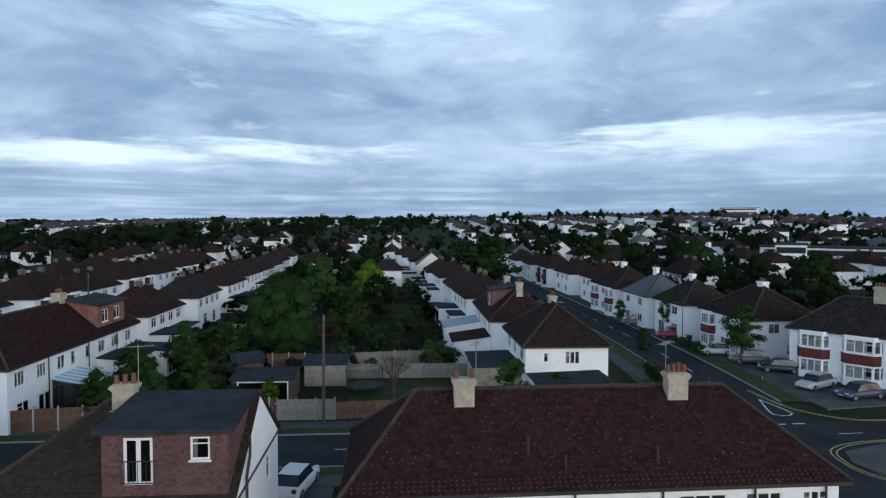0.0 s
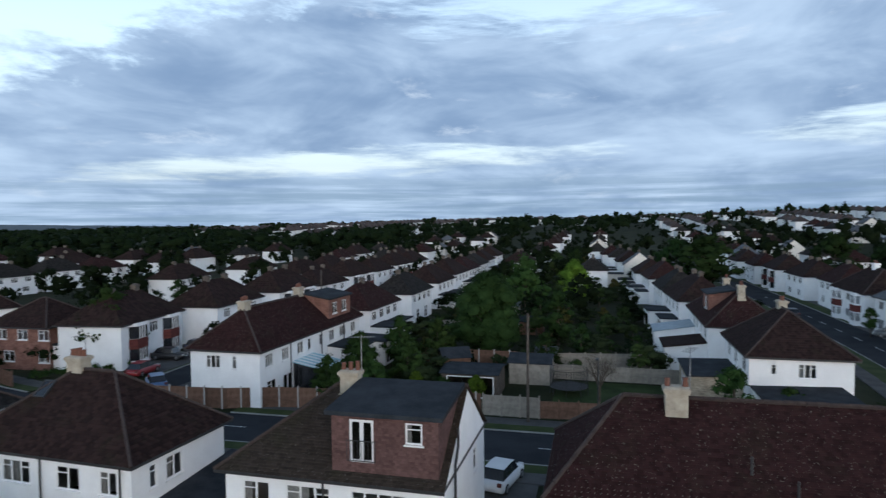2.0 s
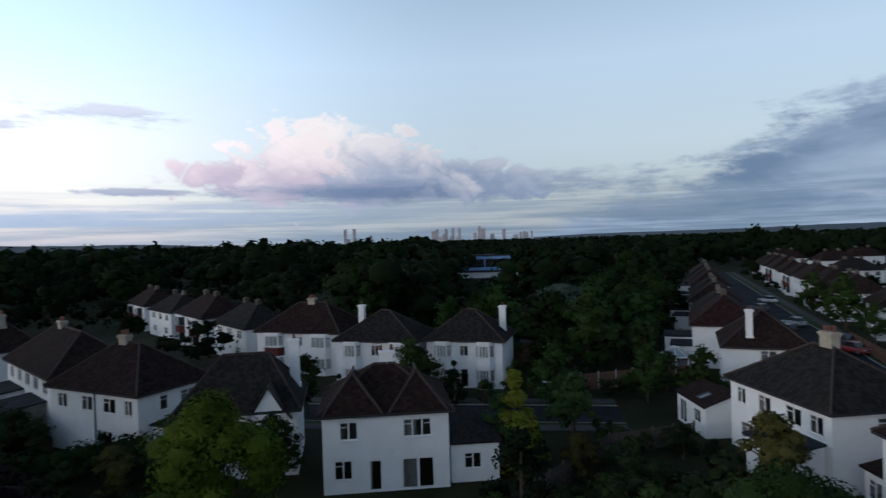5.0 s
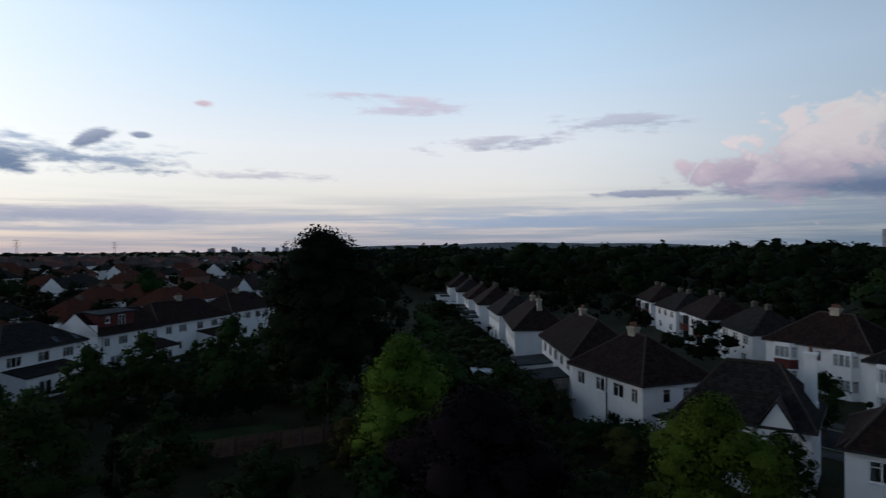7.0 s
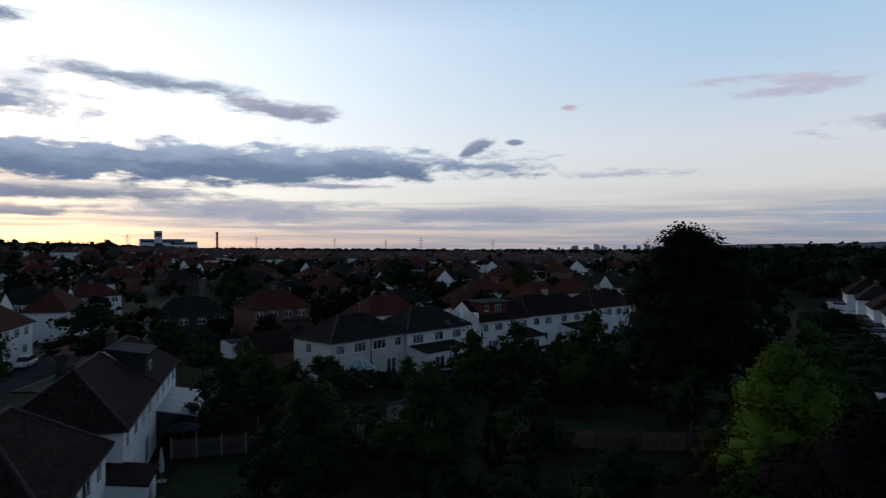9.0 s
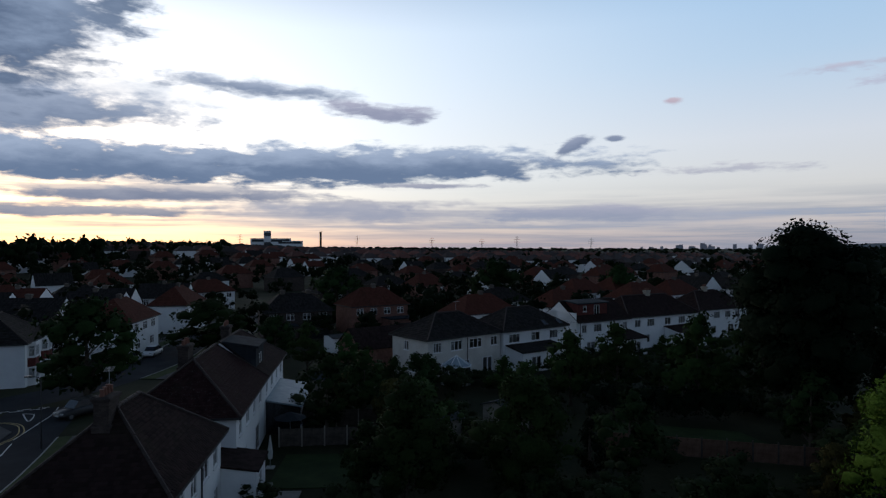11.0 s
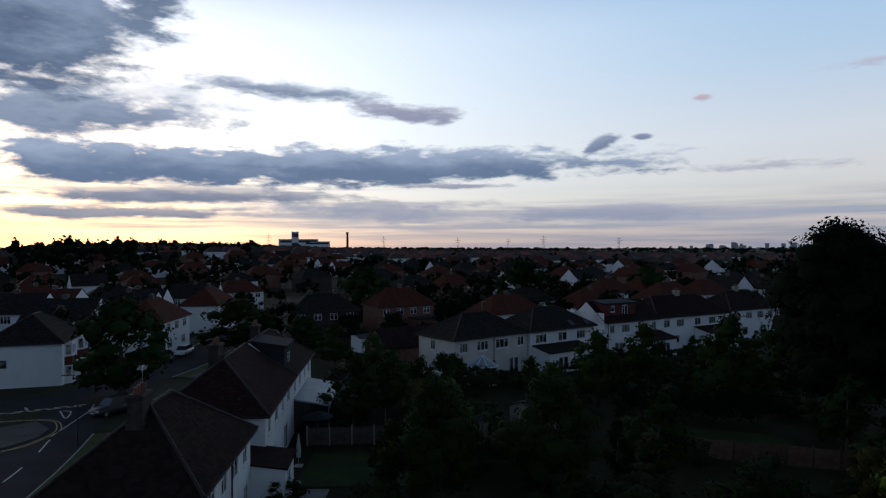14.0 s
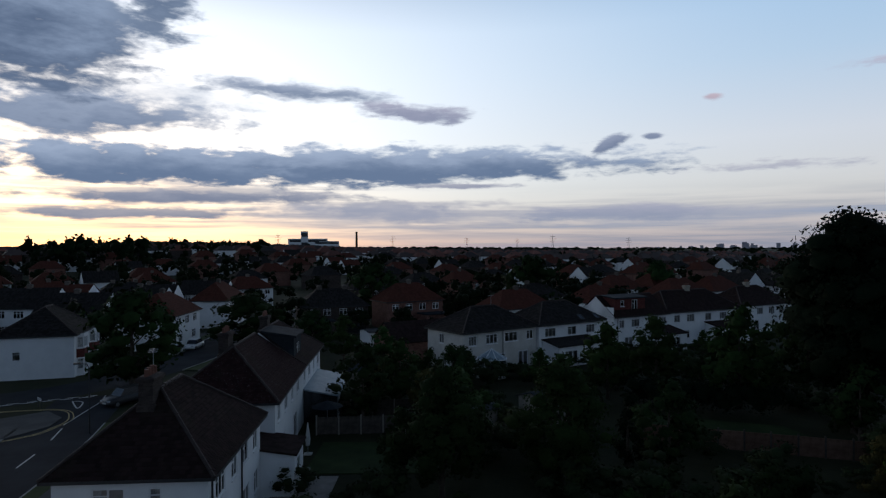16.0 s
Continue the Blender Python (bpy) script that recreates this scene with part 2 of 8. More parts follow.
sun = new("sun", bpy.data.lights.new("sun", "SUN"))
sun.data.energy, sun.data.angle, sun.data.color = 0.65, radians(24), (1.0, 0.90, 0.82)
sun_dir = Vector((-math.sin(radians(SUN_AZ)), math.cos(radians(SUN_AZ)), math.tan(radians(SUN_EL + 3))))
sun.rotation_euler = (-sun_dir).to_track_quat("-Z", "Y").to_euler()

# ---------------------------------------------------------------- materials
def surface(name, colours, rough=0.8, scale=1.0, bump=0.2, metal=0.0, spread=0.25, fine=18.0, spec=0.5, island=0.0, obj=0.0, stain=0.0):
    """A weathered surface: two colours mixed at two scales, with fine relief. spread: lightness differing from piece to piece."""
    mt = bpy.data.materials.new(name)
    mt.use_nodes = True
    h = Graph(mt.node_tree)
    bsdf = mt.node_tree.nodes["Principled BSDF"]
    co = h.node("ShaderNodeTexCoord").outputs["Object"]
    a = h.noise(co, scale, 5.0, 0.6)
    b = h.noise(co, scale * fine, 3.0, 0.6)
    f = h.add(h.mul(a, 0.65), h.mul(b, 0.35))
    col = h.mix(h.step(f, 0.32, 0.68), colours[0], colours[1])
    if stain:
        s = h.noise(h.node("ShaderNodeTexCoord").outputs["Object"], scale * 0.37, 6.0, 0.7, 0.5)
        col = h.mix(h.mul(h.step(s, 0.5, 0.72), stain), col, tuple(c * 0.35 for c in colours[0]))
    if island or obj:
        lum = 1.0
        if island:
            lum = h.add(1.0 - island, h.mul(h.node("ShaderNodeNewGeometry").outputs["Random Per Island"], island * 2))
        if obj:
            lum = h.mul(lum, h.add(1.0 - obj, h.mul(h.node("ShaderNodeObjectInfo").outputs["Random"], obj * 2)))
        v = h.node("ShaderNodeVectorMath")
        v.operation = "SCALE"
        h.put(v.inputs[0], col)
        h.put(v.inputs[3], lum)
        col = v.outputs[0]
    h.put(bsdf.inputs["Base Color"], col)
    h.put(bsdf.inputs["Roughness"], h.m("ADD", rough - 0.1, h.mul(b, 0.2), clamp=True))
    bsdf.inputs["Metallic"].default_value = metal
    bsdf.inputs["Specular IOR Level"].default_value = spec
    if bump:
        bp = h.node("ShaderNodeBump")
        bp.inputs["Strength"].default_value, bp.inputs["Distance"].default_value = bump, 0.02
        h.put(bp.inputs["Height"], f)
        h.put(bsdf.inputs["Normal"], bp.outputs[0])
    return mt


def tile_roof(name, base, other, moss=0.25, lichen=0.0, rough=0.85):
    """Roof tiles: a tone for each tile by its place in the course, moss in patches, pale lichen spots."""
    mt = bpy.data.materials.new(name)
    mt.use_nodes = True
    h = Graph(mt.node_tree)
    bsdf = mt.node_tree.nodes["Principled BSDF"]
    uv = h.node("ShaderNodeSeparateXYZ")
    h.put(uv.inputs[0], h.node("ShaderNodeUVMap").outputs[0])
    row = h.m("FLOOR", uv.outputs[1])
    shift = h.mul(h.m("MODULO", row, 2.0), 0.5)
    x = h.add(h.div(uv.outputs[0], 0.26), shift)
    colm = h.m("FLOOR", x)
    wn = h.node("ShaderNodeTexWhiteNoise")
    wn.noise_dimensions = "3D"
    h.put(wn.inputs[0], h.xyz(colm, row, h.mul(h.node("ShaderNodeObjectInfo").outputs["Random"], 50.0)))
    co = h.node("ShaderNodeTexCoord").outputs["Object"]
    patch = h.noise(co, 0.55, 6.0, 0.65, 0.3)
    fine = h.noise(co, 9.0, 4.0, 0.6)
    col = h.mix(h.add(h.mul(wn.outputs[0], 0.6), h.mul(fine, 0.4)), base, other)
    col = h.mix(h.mul(h.step(patch, 0.5, 0.7), moss), col, (0.034, 0.032, 0.020))
    if lichen:
        spot = h.noise(co, 11.0, 2.0, 0.5, 0.4)
        col = h.mix(h.mul(h.step(spot, 0.665, 0.70), lichen), col, (0.34, 0.32, 0.27))
    h.put(bsdf.inputs["Base Color"], col)
    bsdf.inputs["Roughness"].default_value = rough
    bsdf.inputs["Specular IOR Level"].default_value = 0.04
    edge = h.m("ABSOLUTE", h.sub(h.m("FRACT", x), 0.5))
    groove = h.step(edge, 0.40, 0.5)
    hgt = h.sub(h.add(h.mul(wn.outputs[0], 0.5), h.mul(fine, 0.5)), groove)
    bp = h.node("ShaderNodeBump")
    bp.inputs["Strength"].default_value, bp.inputs["Distance"].default_value = 0.6, 0.02
    h.put(bp.inputs["Height"], hgt)
    h.put(bsdf.inputs["Normal"], bp.outputs[0])
    return mt


def leaves(name, dark, light):
    mt = bpy.data.materials.new(name)
    mt.use_nodes = True
    h = Graph(mt.node_tree)
    bsdf = mt.node_tree.nodes["Principled BSDF"]
    rnd = h.node("ShaderNodeNewGeometry").outputs["Random Per Island"]
    co = h.node("ShaderNodeTexCoord").outputs["Object"]
    clump = h.noise(co, 0.7, 3.0, 0.6)
    stand = h.noise(h.node("ShaderNodeNewGeometry").outputs["Position"], 0.085, 2.0, 0.5)
    fine = h.noise(co, 7.0, 3.0, 0.65)
    f = h.add(h.mul(rnd, 0.22), h.mul(h.step(clump, 0.35, 0.65), 0.25))
    f = h.add(f, h.add(h.mul(h.step(stand, 0.34, 0.66), 0.25), h.mul(h.step(fine, 0.35, 0.7), 0.28)))
    col = h.mix(f, dark, light)
    o = h.node("ShaderNodeObjectInfo").outputs["Random"]
    hue = h.node("ShaderNodeHueSaturation")
    h.put(hue.inputs["Hue"], h.add(0.485, h.mul(o, 0.03)))
    h.put(hue.inputs["Value"], h.add(0.75, h.mul(o, 0.5)))
    h.put(hue.inputs["Color"], col)
    h.put(bsdf.inputs["Base Color"], hue.outputs[0])
    bsdf.inputs["Roughness"].default_value = 0.7
    bsdf.inputs["Specular IOR Level"].default_value = 0.02
    tr = h.node("ShaderNodeBsdfTranslucent")
    h.put(tr.inputs[0], hue.outputs[0])
    mx = h.node("ShaderNodeMixShader")
    mx.inputs[0].default_value = 0.08
    h.put(mx.inputs[1], bsdf.outputs[0])
    h.put(mx.inputs[2], tr.outputs[0])
    out = [n for n in mt.node_tree.nodes if n.type == "OUTPUT_MATERIAL"][0]
    h.put(out.inputs[0], mx.outputs[0])
    return mt


def glazing(name, tint):
    """Window glass: mostly clear onto a dark room, with a mirror gloss."""
    mt = bpy.data.materials.new(name)
    mt.use_nodes = True
    h = Graph(mt.node_tree)
    h.t.nodes.remove(mt.node_tree.nodes["Principled BSDF"])
    clear_part = h.node("ShaderNodeBsdfTransparent")
    clear_part.inputs[0].default_value = (*tint, 1)
    gloss = h.node("ShaderNodeBsdfGlossy")
    gloss.inputs["Roughness"].default_value = 0.04
    fr = h.node("ShaderNodeFresnel")
    fr.inputs[0].default_value = 1.5
    mx = h.node("ShaderNodeMixShader")
    h.put(mx.inputs[0], h.add(0.13, fr.outputs[0]))
    h.put(mx.inputs[1], clear_part.outputs[0])
    h.put(mx.inputs[2], gloss.outputs[0])
    out = [n for n in mt.node_tree.nodes if n.type == "OUTPUT_MATERIAL"][0]
    h.put(out.inputs[0], mx.outputs[0])
    return mt


M = {}
M["render"] = surface("white_render", ((0.80, 0.80, 0.80), (0.88, 0.88, 0.88)), 0.9, 0.8, 0.25, obj=0.03, stain=0.06, spec=0.12)
M["cream"] = surface("cream_render", ((0.58, 0.55, 0.50), (0.70, 0.67, 0.62)), 0.9, 0.8, 0.25, stain=0.12, spec=0.12)
def coursed(name, colours, rows=0.115, cols=0.17):
    """Hung tiles or bricks too small to pick apart: a tone for each, and a shadow gap at every course."""
    mt = surface(name, colours, 0.88, 1.2, 0.0, spec=0.15)
    h = Graph(mt.node_tree)
    bsdf = mt.node_tree.nodes["Principled BSDF"]
    col = bsdf.inputs["Base Color"].links[0].from_socket
    sp = h.node("ShaderNodeSeparateXYZ")
    h.put(sp.inputs[0], h.node("ShaderNodeTexCoord").outputs["Object"])
    zr = h.div(sp.outputs[2], rows)
    row = h.m("FLOOR", zr)
    xr = h.add(h.div(h.add(sp.outputs[0], sp.outputs[1]), cols), h.mul(h.m("MODULO", row, 2.0), 0.5))
    wn = h.node("ShaderNodeTexWhiteNoise")
    h.put(wn.inputs[0], h.xyz(h.m("FLOOR", xr), row, 0.0))
    v = h.node("ShaderNodeVectorMath")
    v.operation = "SCALE"
    h.put(v.inputs[0], col)
    h.put(v.inputs[3], h.add(0.78, h.mul(wn.outputs[0], 0.44)))
    h.put(bsdf.inputs["Base Color"], v.outputs[0])
    bp = h.node("ShaderNodeBump")
    bp.inputs["Strength"].default_value, bp.inputs["Distance"].default_value = 0.9, 0.02
    joint = h.most(h.step(h.m("FRACT", zr), 0.12, 0.0), h.step(h.m("FRACT", xr), 0.08, 0.0))
    h.put(bp.inputs["Height"], h.sub(h.mul(wn.outputs[0], 0.3), joint))
    h.put(bsdf.inputs["Normal"], bp.outputs[0])
    return mt


M["dormer"] = coursed("pink_brown_hung_tiles", ((0.095, 0.054, 0.050), (0.150, 0.086, 0.078)))
M["roofa"] = tile_roof("brown_roof_tiles", (0.013, 0.0088, 0.0085), (0.045, 0.0275, 0.025), 0.35, 0.0)
M["roofb"] = tile_roof("red_brown_roof_tiles", (0.018, 0.0088, 0.0090), (0.045, 0.0215, 0.0205), 0.3, 0.4)
M["roofc"] = tile_roof("dark_slate_brown_tiles", (0.011, 0.0102, 0.0102), (0.042, 0.038, 0.036), 0.3, 0.0)
M["roofd"] = tile_roof("grey_brown_mossy_tiles", (0.024, 0.019, 0.016), (0.056, 0.044, 0.036), 0.5, 0.3)
M["roofe"] = tile_roof("grey_slate_roof", (0.075, 0.082, 0.092), (0.13, 0.14, 0.155), 0.2, 0.0, 0.6)
M["roofr"] = tile_roof("orange_red_roof_tiles", (0.060, 0.022, 0.016), (0.115, 0.042, 0.029), 0.2, 0.0)
M["ridge"] = surface("ridge_tile", ((0.028, 0.019, 0.017), (0.060, 0.042, 0.036)), 0.85, 3.0, 0.3)
M["felt"] = surface("grey_roof_felt", ((0.022, 0.026, 0.031), (0.046, 0.052, 0.060)), 0.8, 0.8, 0.2, stain=0.3, spec=0.05)
M["upvc"] = surface("white_window_frame", ((0.76, 0.76, 0.76), (0.82, 0.82, 0.82)), 0.4, 3.0, 0.0)
M["glass"] = glazing("window_glass", (0.55, 0.58, 0.6))
M["blind"] = surface("pale_curtain", ((0.42, 0.42, 0.42), (0.62, 0.61, 0.58)), 0.9, 4.0, 0.1)
M["dark"] = surface("black_gutter", ((0.018, 0.018, 0.02), (0.035, 0.035, 0.036)), 0.5, 4.0, 0.1)
M["stack"] = surface("cement_chimney", ((0.30, 0.26, 0.20), (0.46, 0.41, 0.33)), 0.9, 2.5, 0.4, stain=0.4)
M["sootstack"] = surface("sooty_cement_stack", ((0.075, 0.060, 0.050), (0.15, 0.125, 0.10)), 0.9, 2.5, 0.4, stain=0.4, obj=0.3)
M["pot"] = surface("terracotta_pot", ((0.12, 0.050, 0.034), (0.20, 0.085, 0.055)), 0.85, 5.0, 0.2)
M["wood"] = surface("brown_fence_wood", ((0.11, 0.062, 0.042), (0.20, 0.12, 0.085)), 0.85, 2.2, 0.3, obj=0.2, spec=0.12)
M["oldwood"] = surface("dark_weathered_wood", ((0.055, 0.045, 0.038), (0.12, 0.10, 0.085)), 0.9, 2.2, 0.3, obj=0.15, spec=0.12)
M["greywood"] = surface("weathered_grey_wood", ((0.20, 0.18, 0.155), (0.32, 0.29, 0.25)), 0.9, 2.2, 0.3, obj=0.15, spec=0.12)
M["post"] = surface("concrete_post", ((0.34, 0.33, 0.31), (0.48, 0.47, 0.44)), 0.9, 3.0, 0.3)
M["bark"] = surface("bark", ((0.05, 0.04, 0.03), (0.11, 0.09, 0.07)), 0.95, 3.0, 0.6, spec=0.12)
M["asphalt"] = surface("asphalt", ((0.027, 0.029, 0.033), (0.048, 0.051, 0.056)), 0.85, 0.25, 0.2, fine=60.0, stain=0.2, spec=0.03)
M["paving"] = surface("pavement_slabs", ((0.066, 0.066, 0.066), (0.115, 0.113, 0.108)), 0.9, 0.5, 0.2, fine=30.0, stain=0.2, spec=0.12)
M["kerb"] = surface("kerb_stone", ((0.22, 0.22, 0.21), (0.33, 0.33, 0.31)), 0.9, 1.5, 0.3)
M["line"] = surface("white_road_paint", ((0.50, 0.50, 0.48), (0.70, 0.70, 0.68)), 0.7, 1.2, 0.1)
M["yellow"] = surface("yellow_road_paint", ((0.42, 0.32, 0.11), (0.55, 0.43, 0.18)), 0.7, 1.2, 0.1)
M["grass"] = surface("verge_grass", ((0.030, 0.046, 0.017), (0.068, 0.085, 0.032)), 0.95, 0.45, 0.5, fine=30.0, spec=0.12)
M["lawn"] = surface("lawn", ((0.022, 0.036, 0.013), (0.045, 0.066, 0.022)), 0.95, 0.5, 0.5, fine=40.0, spec=0.12)
M["soil"] = surface("garden_ground", ((0.014, 0.020, 0.008), (0.040, 0.042, 0.020)), 0.95, 0.12, 0.5, fine=25.0, stain=0.4, spec=0.12)
M["deck"] = surface("patio_stone", ((0.20, 0.18, 0.16), (0.32, 0.29, 0.26)), 0.9, 1.0, 0.3, stain=0.2)
M["leafa"] = leaves("green_leaves", (0.009, 0.020, 0.007), (0.034, 0.060, 0.018))
M["leafb"] = leaves("mid_green_leaves", (0.014, 0.030, 0.009), (0.050, 0.086, 0.024))
M["leafg"] = leaves("fresh_garden_leaves", (0.016, 0.030, 0.010), (0.066, 0.096, 0.030))
M["bed"] = leaves("mixed_garden_shrubs", (0.010, 0.019, 0.008), (0.050, 0.066, 0.028))
M["leafy"] = leaves("yellow_green_leaves", (0.036, 0.068, 0.010), (0.145, 0.225, 0.030))
M["leafp"] = leaves("purple_leaves", (0.010, 0.007, 0.009), (0.022, 0.014, 0.016))
M["leafd"] = leaves("dark_needles", (0.006, 0.011, 0.006), (0.017, 0.027, 0.013))
M["leafc"] = leaves("blue_grey_needles", (0.05, 0.07, 0.055), (0.12, 0.15, 0.12))
M["leafo"] = leaves("olive_brown_leaves", (0.05, 0.045, 0.015), (0.12, 0.11, 0.035))
M["rubber"] = surface("tyre_rubber", ((0.015, 0.015, 0.015), (0.03, 0.03, 0.03)), 0.8, 6.0, 0.1)
M["alloy"] = surface("wheel_rim", ((0.30, 0.30, 0.31), (0.42, 0.42, 0.43)), 0.35, 4.0, 0.0, metal=0.9)
M["carglass"] = surface("dark_car_glass", ((0.012, 0.014, 0.017), (0.02, 0.022, 0.026)), 0.15, 2.0, 0.0, spec=0.8)
M["lamp"] = surface("lamp_lens", ((0.5, 0.5, 0.5), (0.65, 0.65, 0.65)), 0.2, 4.0, 0.0)
M["steel"] = surface("galvanised_steel", ((0.25, 0.26, 0.27), (0.36, 0.37, 0.38)), 0.5, 4.0, 0.1, metal=0.6)
M["polyglass"] = surface("conservatory_roof", ((0.22, 0.28, 0.32), (0.32, 0.39, 0.43)), 0.5, 1.5, 0.0, spec=0.25)
M["polyblue"] = surface("pale_blue_glazed_roof", ((0.20, 0.42, 0.52), (0.34, 0.55, 0.64)), 0.35, 0.9, 0.0, spec=0.5)
M["blue"] = surface("blue_cladding", ((0.16, 0.32, 0.62), (0.22, 0.40, 0.72)), 0.6, 0.1, 0.0)
M["pale"] = surface("pale_concrete", ((0.58, 0.59, 0.62), (0.78, 0.79, 0.80)), 0.8, 0.1, 0.1)
# far towers: pale pinkish base colour carries the haze of distance
M["distant"] = surface("haze_toned_towers", ((0.40, 0.38, 0.42), (0.62, 0.56, 0.58)), 0.9, 0.02, 0.0)
# wooded hills: the blue of distance haze is mixed into the base colour
M["hills"] = surface("haze_tinted_hill_woods", ((0.050, 0.075, 0.095), (0.075, 0.10, 0.12)), 1.0, 0.004, 0.0, fine=8.0)


M["hung"] = coursed("red_hung_tiles", ((0.10, 0.030, 0.027), (0.16, 0.052, 0.044)))
M["darkbrick"] = coursed("sooty_brick", ((0.045, 0.036, 0.032), (0.085, 0.066, 0.058)), 0.075, 0.225)
M["brick"] = coursed("red_brick", ((0.17, 0.085, 0.065), (0.27, 0.14, 0.11)), 0.075, 0.225)
M["brickpale"] = coursed("buff_brick", ((0.30, 0.25, 0.19), (0.44, 0.38, 0.29)), 0.075, 0.225)


def paint(name, c):
    return surface(name, (tuple(v * 0.9 for v in c), c), 0.35, 1.0, 0.0, spec=0.6)


# ---------------------------------------------------------------- mesh helpers
def part(name, bm, material, parent=None, label="", smooth=False):
    me = bpy.data.meshes.new(name)
    bm.to_mesh(me)
    bm.free()
    for mt in (material if isinstance(material, (list, tuple)) else [material]):
        me.materials.append(mt)
    if smooth:
        me.polygons.foreach_set("use_smooth", [True] * len(me.polygons))
    ob = new(name, me)
    if parent is not None:
        ob.parent = parent
    if label:
        ob["label"] = label
    return ob


def thing(name, label, category, m=None, group="", kind=""):
    ob = new(name)
    ob.empty_display_size = 0.3
    if m is not None:
        ob.matrix_basis = m
    return tagged(ob, label, category, group, kind)


def quad(bm, *pts, mi=0):
    f = bm.faces.new([bm.verts.new(p) for p in pts])
    f.material_index = mi
    return f


def box(bm, x0, x1, y0, y1, z0, z1, m=None, mi=0):
    p = [Vector((x, y, z)) for z in (z0, z1) for y in (y0, y1) for x in (x0, x1)]
    if m is not None:
        p = [m @ v for v in p]
    v = [bm.verts.new(c) for c in p]
    for i in ((0, 2, 3, 1), (4, 5, 7, 6), (0, 1, 5, 4), (1, 3, 7, 5), (3, 2, 6, 7), (2, 0, 4, 6)):
        bm.faces.new([v[k] for k in i]).material_index = mi


def boxes(*args, m=None):
    bm = bmesh.new()
    for a in args:
        box(bm, *a, m=m)
    return bm


def tube(bm, path, radii, n=6, mi=0, cap=True):
    """A tapered tube through the points of path."""
    rings = []
    for i, p in enumerate(path):
        p = Vector(p)
        d = (Vector(path[min(i + 1, len(path) - 1)]) - Vector(path[max(i - 1, 0)])).normalized()
        a = d.orthogonal().normalized()
        b = d.cross(a)
        rings.append([bm.verts.new(p + (a * math.cos(k * math.tau / n) + b * math.sin(k * math.tau / n)) * radii[i]) for k in range(n)])
    for r0, r1 in zip(rings, rings[1:]):
        for k in range(n):
            bm.faces.new((r0[k], r0[(k + 1) % n], r1[(k + 1) % n], r1[k])).material_index = mi
    if cap:
        bm.faces.new(rings[-1]).material_index = mi
        bm.faces.new(rings[0][::-1]).material_index = mi


def loft(bm, x, y, rings):
    """A stepped upright block: rings of (height, half width, half depth)."""
    rs = [[bm.verts.new((x + a * hx, y + b * hy, z)) for a, b in ((-1, -1), (1, -1), (1, 1), (-1, 1))] for z, hx, hy in rings]
    for r0, r1 in zip(rs, rs[1:]):
        for k in range(4):
            bm.faces.new((r0[k], r0[(k + 1) % 4], r1[(k + 1) % 4], r1[k]))
    bm.faces.new(rs[-1])


def prism(bm, outline, z0, z1, mi=0):
    """An upright block over a polygon, counter-clockwise from above."""
    lo = [bm.verts.new((x, y, z0)) for x, y in outline]
    hi = [bm.verts.new((x, y, z1)) for x, y in outline]
    bm.faces.new(hi).material_index = mi
    bm.faces.new(lo[::-1]).material_index = mi
    for i in range(len(lo)):
        j = (i + 1) % len(lo)
        bm.faces.new((lo[i], lo[j], hi[j], hi[i])).material_index = mi


# ---------------------------------------------------------------- houses
def facade(bm, p0, p1, z0, z1, rects=(), reveal=0.09):
    """A wall from p0 to p1 (outside on its right) with openings (u0, u1, z0, z1) cut through it."""
    p0, p1 = Vector(p0), Vector(p1)
    length = (p1 - p0).length
    t = (p1 - p0) / length
    n = Vector((t.y, -t.x))

    def at(u, z, o=0.0):
        q = p0 + t * u - n * o
        return (q.x, q.y, z)
    us = sorted({0.0, length, *[r[0] for r in rects], *[r[1] for r in rects]})
    zs = sorted({z0, z1, *[r[2] for r in rects], *[r[3] for r in rects]})
    for ua, ub in zip(us, us[1:]):
        for za, zb in zip(zs, zs[1:]):
            um, zm = (ua + ub) / 2, (za + zb) / 2
            if not any(r[0] < um < r[1] and r[2] < zm < r[3] for r in rects):
                quad(bm, at(ua, za), at(ub, za), at(ub, zb), at(ua, zb))
    for a, b, c, d in rects:
        quad(bm, at(a, c), at(b, c), at(b, c, reveal), at(a, c, reveal))
        quad(bm, at(a, d, reveal), at(b, d, reveal), at(b, d), at(a, d))
        quad(bm, at(a, c), at(a, c, reveal), at(a, d, reveal), at(a, d))
        quad(bm, at(b, c, reveal), at(b, c), at(b, d), at(b, d, reveal))


def side(p0, p1):
    """The frame of a wall: x along it, y outwards, z up."""
    t = (Vector(p1) - Vector(p0)).normalized()
    return Matrix(((t.x, t.y, 0, p0[0]), (t.y, -t.x, 0, p0[1]), (0, 0, 1, 0), (0, 0, 0, 1)))


